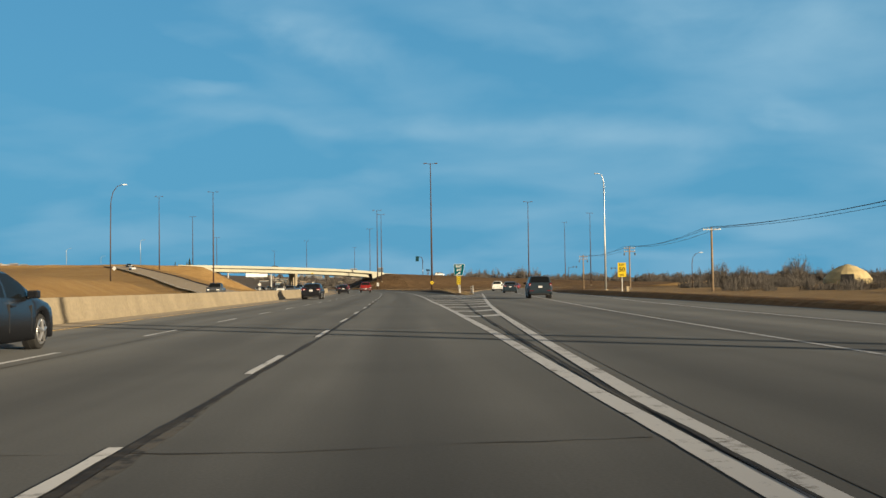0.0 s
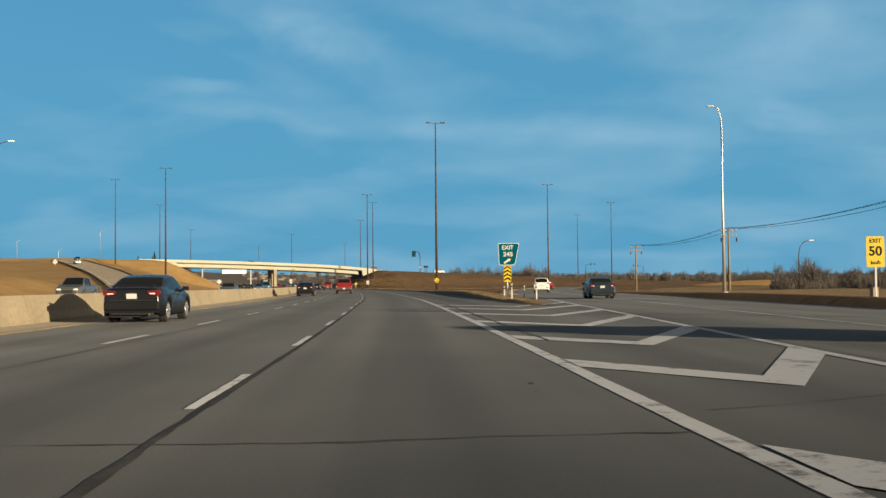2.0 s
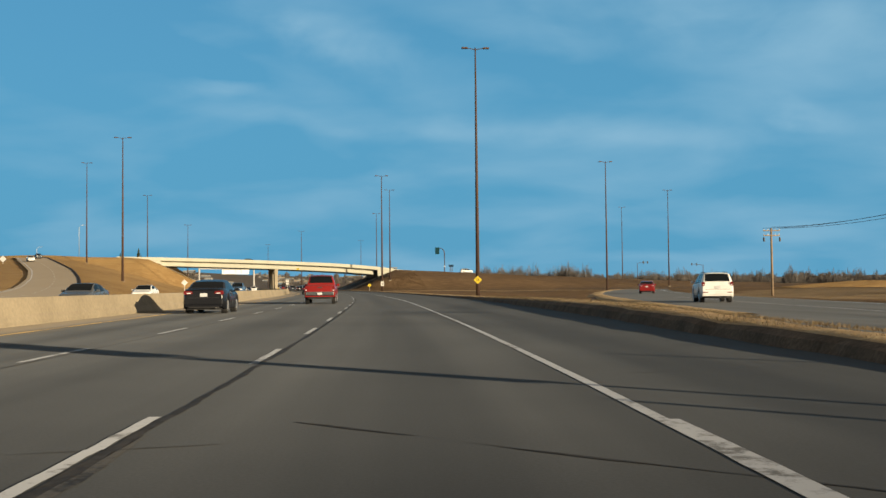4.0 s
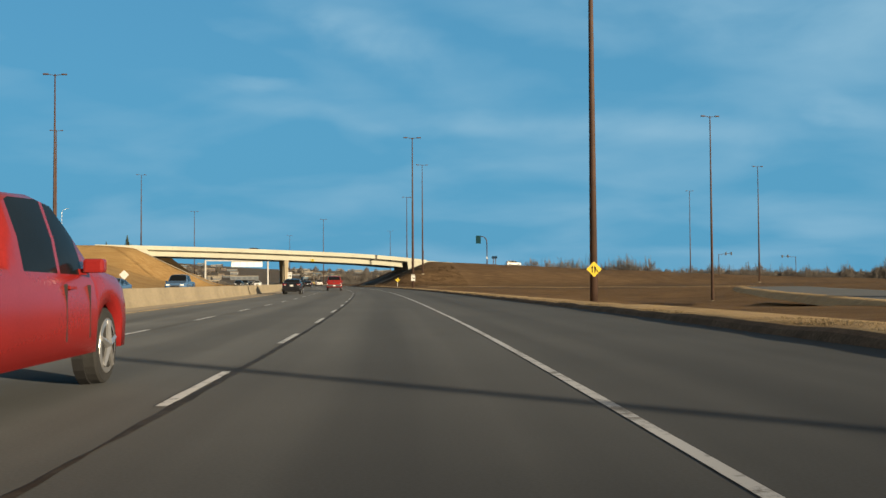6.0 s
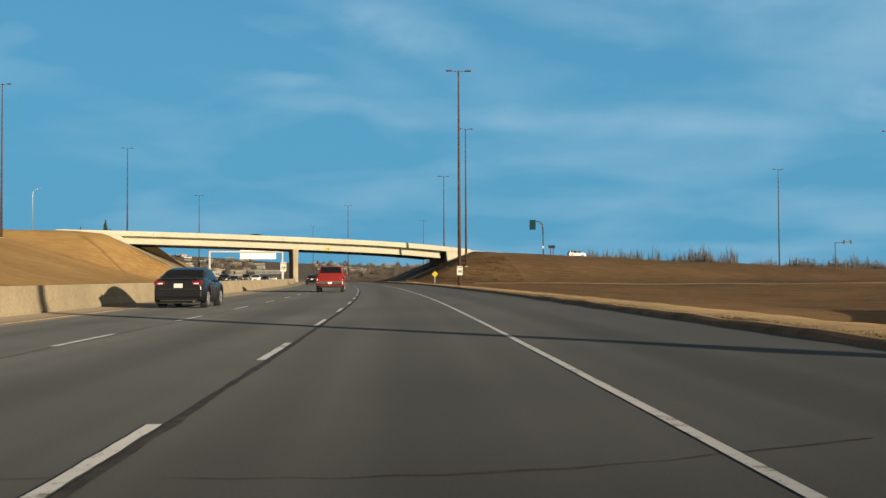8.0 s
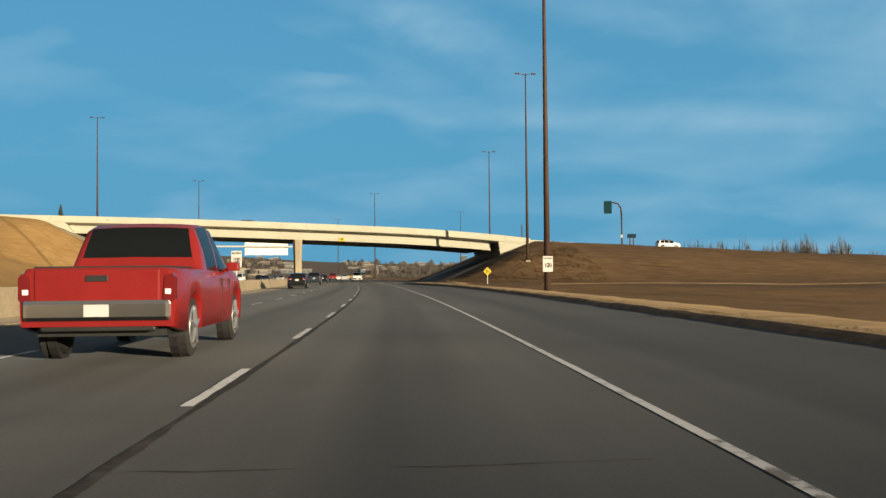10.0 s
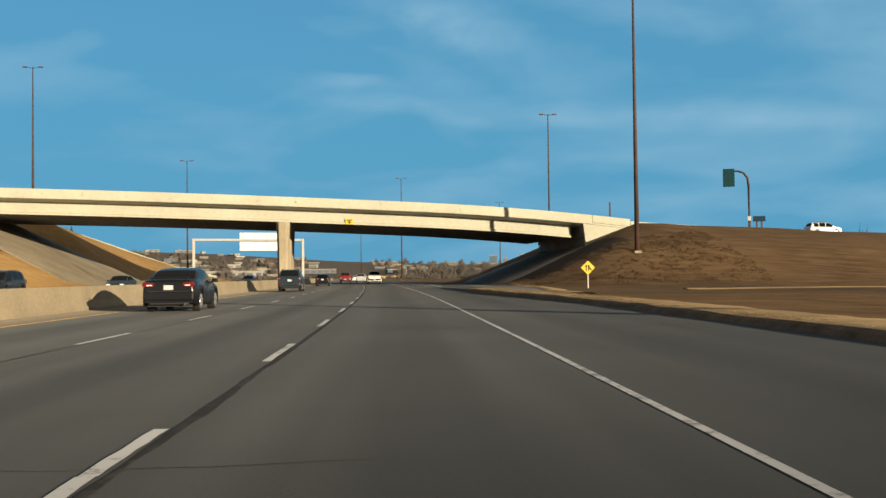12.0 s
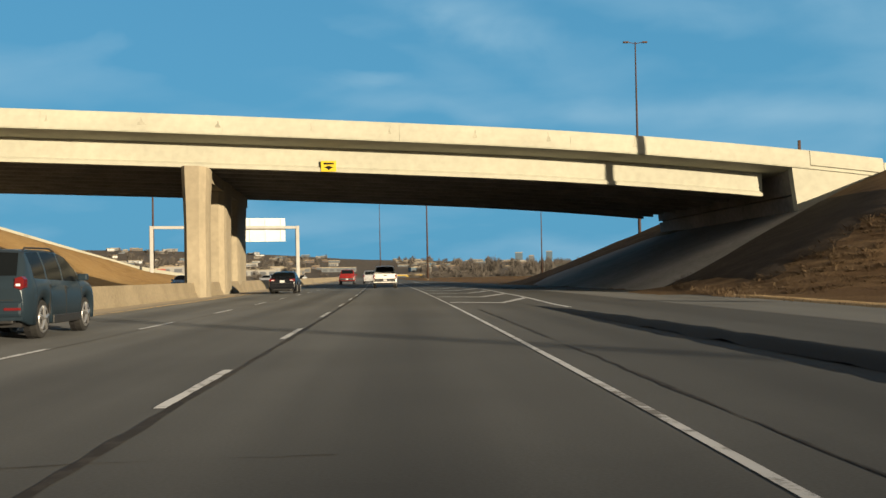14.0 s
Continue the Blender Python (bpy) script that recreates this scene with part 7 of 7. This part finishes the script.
            first.matrix_world = pose(p.x, p.y, z, 0, 0, 0)
        else:
            ob = copy_thing(first, Matrix.Identity(4))
            ob.matrix_world = Matrix.LocRotScale((p.x, p.y, z), Euler((0, 0, k)), (1, 1, 1)) @ Matrix.Scale(rnd.uniform(0.45, 0.95), 4)


build_trees()


# dry tufts along the verge and the foot of the bank
def build_tufts():
    rnd = np.random.RandomState(3)
    n = 15000
    s = rnd.uniform(136, 424, n)
    o = np.abs(rnd.normal(0, 1.0, n)) * 0.22 + 0.42
    V, F = [], []
    k = 0
    for a, b in zip(s, o):
        e = verge_l(a)
        if a < 232 and b > ramp_l(a) - 1.2 - e:
            continue
        hh = verge_h(a)
        z = hh * float(np.interp(b, [0, 0.1, 0.28, 0.7, 1.5, 2.6, 4.0, 5.5, 7], [0, 0.58, 0.86, 0.97, 1.0, 0.55, 0.15, 0.0, 0.0]))
        p = at(a, e + b, z - 0.03)
        if b > 3.6:
            p.z = max(p.z, gz(p.x, p.y))
        for _ in range(3):
            ang, hgt = rnd.uniform(0, 6.28), rnd.uniform(0.025, 0.06)
            d = Vector((math.cos(ang), math.sin(ang), 0))
            tip = p + d * rnd.uniform(0.02, 0.12) + Vector((0, 0, hgt))
            sd = Vector((-d.y, d.x, 0)) * 0.012
            V += [p - sd, p + sd, tip]
            F.append((k, k + 1, k + 2)); k += 3
    # longer grass on the two raised ends of the verge
    for a in np.concatenate([rnd.uniform(108, 200, 6000), rnd.uniform(392, 424, 2400)]):
        b = rnd.uniform(0.45, 2.6)
        e = verge_l(a)
        if a < 232 and b > ramp_l(a) - 1.2 - e:
            continue
        z = verge_h(a) * float(np.interp(b, [0, 0.1, 0.28, 0.7, 1.5, 2.6], [0, 0.58, 0.86, 0.97, 1.0, 0.55]))
        p = at(a, e + b, z - 0.02)
        for _ in range(3):
            ang, hgt = rnd.uniform(0, 6.28), rnd.uniform(0.03, 0.10)
            d = Vector((math.cos(ang), math.sin(ang), 0))
            q = p + d * rnd.uniform(0.0, 0.08)
            tip = q + d * rnd.uniform(0.02, 0.14) + Vector((0, 0, hgt))
            sd = Vector((-d.y, d.x, 0)) * 0.009
            V += [q - sd, q + sd, tip]
            F.append((k, k + 1, k + 2)); k += 3
    me = bpy.data.meshes.new("dry_tufts")
    me.from_pydata(V, [], F)
    me.materials.append(M_STRAW)
    tagged(new("dry_tufts", me), "dry straw tufts along the verge", "grass", "", "stuff")
    V, F, k = [], [], 0
    # tussocks on the open bank
    for _ in range(5600):
        u, w = rnd.uniform(14, 40), rnd.uniform(-40, -5)
        p = bp(u, w)
        z = gz(p.x, p.y)
        if z < 0.05 or noise.noise((u * 0.45, w * 0.45, 0)) < -0.22 or w > -9.3 + 7.2 * (u - 16.6) / 12.4 - 8.5:
            continue
        r, top = rnd.uniform(0.18, 0.5), rnd.uniform(0.08, 0.30)
        for _ in range(16):
            ang, q = rnd.uniform(0, 6.28), rnd.uniform(0, 1)
            d = Vector((math.cos(ang), math.sin(ang), 0))
            b0 = p + d * r * q * 0.5 + Vector((0, 0, z - 0.03))
            tip = b0 + d * r * (0.3 + q) + Vector((0, 0, top * rnd.uniform(0.5, 1.0)))
            sd = Vector((-d.y, d.x, 0)) * 0.018
            V += [b0 - sd, b0 + sd, tip]
            F.append((k, k + 1, k + 2)); k += 3
    # straw at the foot of the bank
    for _ in range(2600):
        a = rnd.uniform(432, 470)
        p = at(a, float(np.interp(a, [432, 450, 462, 470], [12.4, 12.3, 13.2, 15.6])) + abs(rnd.normal(0, 0.5)))
        p.z = gz(p.x, p.y) - 0.02
        d = Vector((rnd.uniform(-1, 1), rnd.uniform(-1, 1), 0)) * 0.16
        sd = Vector((-d.y, d.x, 0)) * 0.12
        V += [p - sd, p + sd, p + d + Vector((0, 0, rnd.uniform(0.06, 0.28)))]
        F.append((k, k + 1, k + 2)); k += 3
    me = bpy.data.meshes.new("bank_tussocks")
    me.from_pydata(V, [], F)
    me.materials.append(M_TUSSOCK)
    tagged(new("bank_tussocks", me), "matted brown tussocks on the bank by the bridge", "grass", "", "stuff")


M_TUSSOCK = grass("tussock_straw", (0.125, 0.088, 0.056), (0.078, 0.054, 0.034), (0.20, 0.145, 0.09))
build_tufts()


# ---- cross street ----
def street_post():
    p = bp(35.3, 15.8, bz_top(35.3) - 1.1)
    ob = thing("street_post", "square dark post standing on the cross street", "post", Matrix.Translation(p))
    bm = bmesh.new(); bm_box(bm, -0.10, -0.10, -0.1, 0.10, 0.10, 10.72 - p.z, 0.015)
    part("shaft", bm, M_RUST, ob)
    bm = bmesh.new(); bm_box(bm, -0.22, -0.22, -0.3, 0.22, 0.22, 0.08, 0.02)
    part("footing", bm, M_PIER, ob)


street_post()


# ---- far buildings ----
M_FARGLASS = mat("far_window_glass", (0.10, 0.11, 0.125), rough=0.2, vary=0.1, bump=0)


def building(name, label, x, y, w, d, h, wall, turn=0.0, roof=None, floors=None, group="", category="building", cols=None, z=None):
    zz = (gz(x, y) - (0.0 if y < 900 else 1.0)) if z is None else z
    ob = thing(name, label, category, pose(x, y, zz, 0, 0, turn), group)
    bm = bmesh.new(); bm_box(bm, -w / 2, -d / 2, -0.5, w / 2, d / 2, h)
    part("wall", bm, wall, ob)
    bm = bmesh.new(); bm_box(bm, -w / 2 - 0.25, -d / 2 - 0.25, h, w / 2 + 0.25, d / 2 + 0.25, h + max(0.4, h * 0.03))
    part("roof", bm, roof or M_PIER, ob)
    floors = floors or max(1, int(h / 3.6))
    cols = cols or max(2, int(w / 6))
    wm = None
    for f in range(floors):
        for c in range(cols):
            cw, ch = w / cols, h / floors
            x0, z0 = -w / 2 + cw * (c + 0.18), ch * f + ch * 0.3
            if wm is None:
                bm = bmesh.new(); bm_box(bm, 0, -0.06, 0, cw * 0.64, 0.1, ch * 0.45)
                wm = mesh_of("window", bm, M_FARGLASS)
            o = new("window", wm); o.parent = ob; o.location = (x0, -d / 2, z0)
    return ob


def ahead(bearing, dist, eye=(-26.0, 413.0)):
    """A place that many metres from the far end of the drive; bearing in degrees to the left of the first heading."""
    return eye[0] - math.sin(radians(bearing)) * dist, eye[1] + math.cos(radians(bearing)) * dist


def build_city():
    rnd = random.Random(21)
    walls = {n: mat("far_wall_" + n, c, rough=0.85, vary=0.15, scale=0.05, fine=0.8, bump=0) for n, c in dict(white=(0.25, 0.25, 0.245), tan=(0.16, 0.145, 0.125), grey=(0.13, 0.145, 0.16), red=(0.30, 0.085, 0.065), blue=(0.07, 0.12, 0.17), yellow=(0.45, 0.31, 0.04), brown=(0.14, 0.10, 0.075)).items()}
    # named larger ones
    for nm, lab, b, d, w, dp, h, wl in (("store_building", "long low red and grey store", 22.6, 560, 20, 24, 7.5, "red"), ("warehouse", "white warehouse with a flat roof", 20.9, 590, 20, 28, 8.5, "white"), ("warehouse", "long white warehouse behind the trees", 17.4, 760, 46, 40, 5, "white"), ("store_building", "low yellow store building", 8.2, 520, 15, 10, 2.1, "yellow"), ("warehouse", "grey industrial hall beside the highway", 12.2, 900, 30, 30, 4.5, "grey"), ("warehouse", "tan industrial hall beside the highway", 14.6, 900, 26, 30, 4.5, "tan")):
        x, y = ahead(b, d)
        building(nm, lab, x, y, w, dp, h, walls[wl], turn=b)
    for k in range(190):
        b, d = (rnd.uniform(6, 27), rnd.uniform(700, 1500)) if k % 2 else (rnd.uniform(-2, 27), rnd.uniform(900, 2300))
        x, y = ahead(b, d)
        s, l = [float(v[0]) for v in road_coords(np.array([x]), np.array([y]))]
        if -45 < l < 22:
            continue
        wl = rnd.choice(["white", "white", "tan", "grey", "grey", "blue", "brown", "tan"])
        building("low_building", f"far {wl} low-rise building", x, y, rnd.uniform(6, 18), rnd.uniform(6, 14), rnd.uniform(2.2, 5.0), walls[wl], turn=b + rnd.uniform(-15, 15), cols=rnd.choice([2, 3, 4]), floors=1, group="far low-rise buildings")
    # downtown towers, the blue walls carrying distance haze in their colour
    for b, w, h, wl in ((2.15, 24, 52, "blue"), (1.45, 17, 42, "grey"), (0.45, 20, 54, "blue"), (4.9, 30, 30, "grey"), (4.3, 20, 26, "blue"), (3.7, 34, 20, "grey"), (5.6, 40, 18, "tan")):
        x, y = ahead(b, 3300)
        building("office_tower", f"far {wl} office tower on the skyline", x, y, w, 40, h, walls[wl], turn=b, floors=16, cols=6, group="skyline towers", z=14.0)
    # straw-coloured storage dome behind the brush
    dm = thing("storage_dome", "straw-coloured storage dome behind bare brush", "building", pose(118.0, 259.5, gz(118.0, 259.5), 0, 0, -25))
    bm = bmesh.new()
    prof = [(6.2, 0), (6.0, 1.4), (4.6, 3.2), (2.2, 4.6), (0.3, 5.2)]
    rings = [[(math.cos(2 * math.pi * q / 20) * r, math.sin(2 * math.pi * q / 20) * r, z) for q in range(20)] for r, z in prof]
    loft(bm, rings)
    part("shell", bm, mat("dome_cover", (0.52, 0.42, 0.22), rough=0.8, vary=0.25, scale=0.4, fine=4), dm)
    bm = bmesh.new(); bm_box(bm, -1.6, -6.3, 0, 1.6, -5.6, 2.6, 0.05)
    part("doorway", bm, M_BLACK, dm)
    # grassy spoil mound by the ramp
    bm = bmesh.new()
    rings = []
    rr_ = random.Random(2)
    for r, z in ((16, -0.6), (12, 0.2), (7, 0.9), (3, 1.35), (0.4, 1.5)):
        rings.append([(math.cos(2 * math.pi * q / 28) * r * 1.7 * (1 + 0.1 * math.sin(q * 1.3)), math.sin(2 * math.pi * q / 28) * r * 0.6, z * (1 + 0.08 * math.sin(q * 2.1))) for q in range(28)])
    loft(bm, rings)
    ob = structure("grass_mound", mesh_of("grass_mound", bm, M_GRASS_L, True), "low dry grass mound beyond the ramp", "mound")
    ob.matrix_world = pose(118.0, 374.0, gz(118.0, 374.0), 0, 0, -18)


build_city()
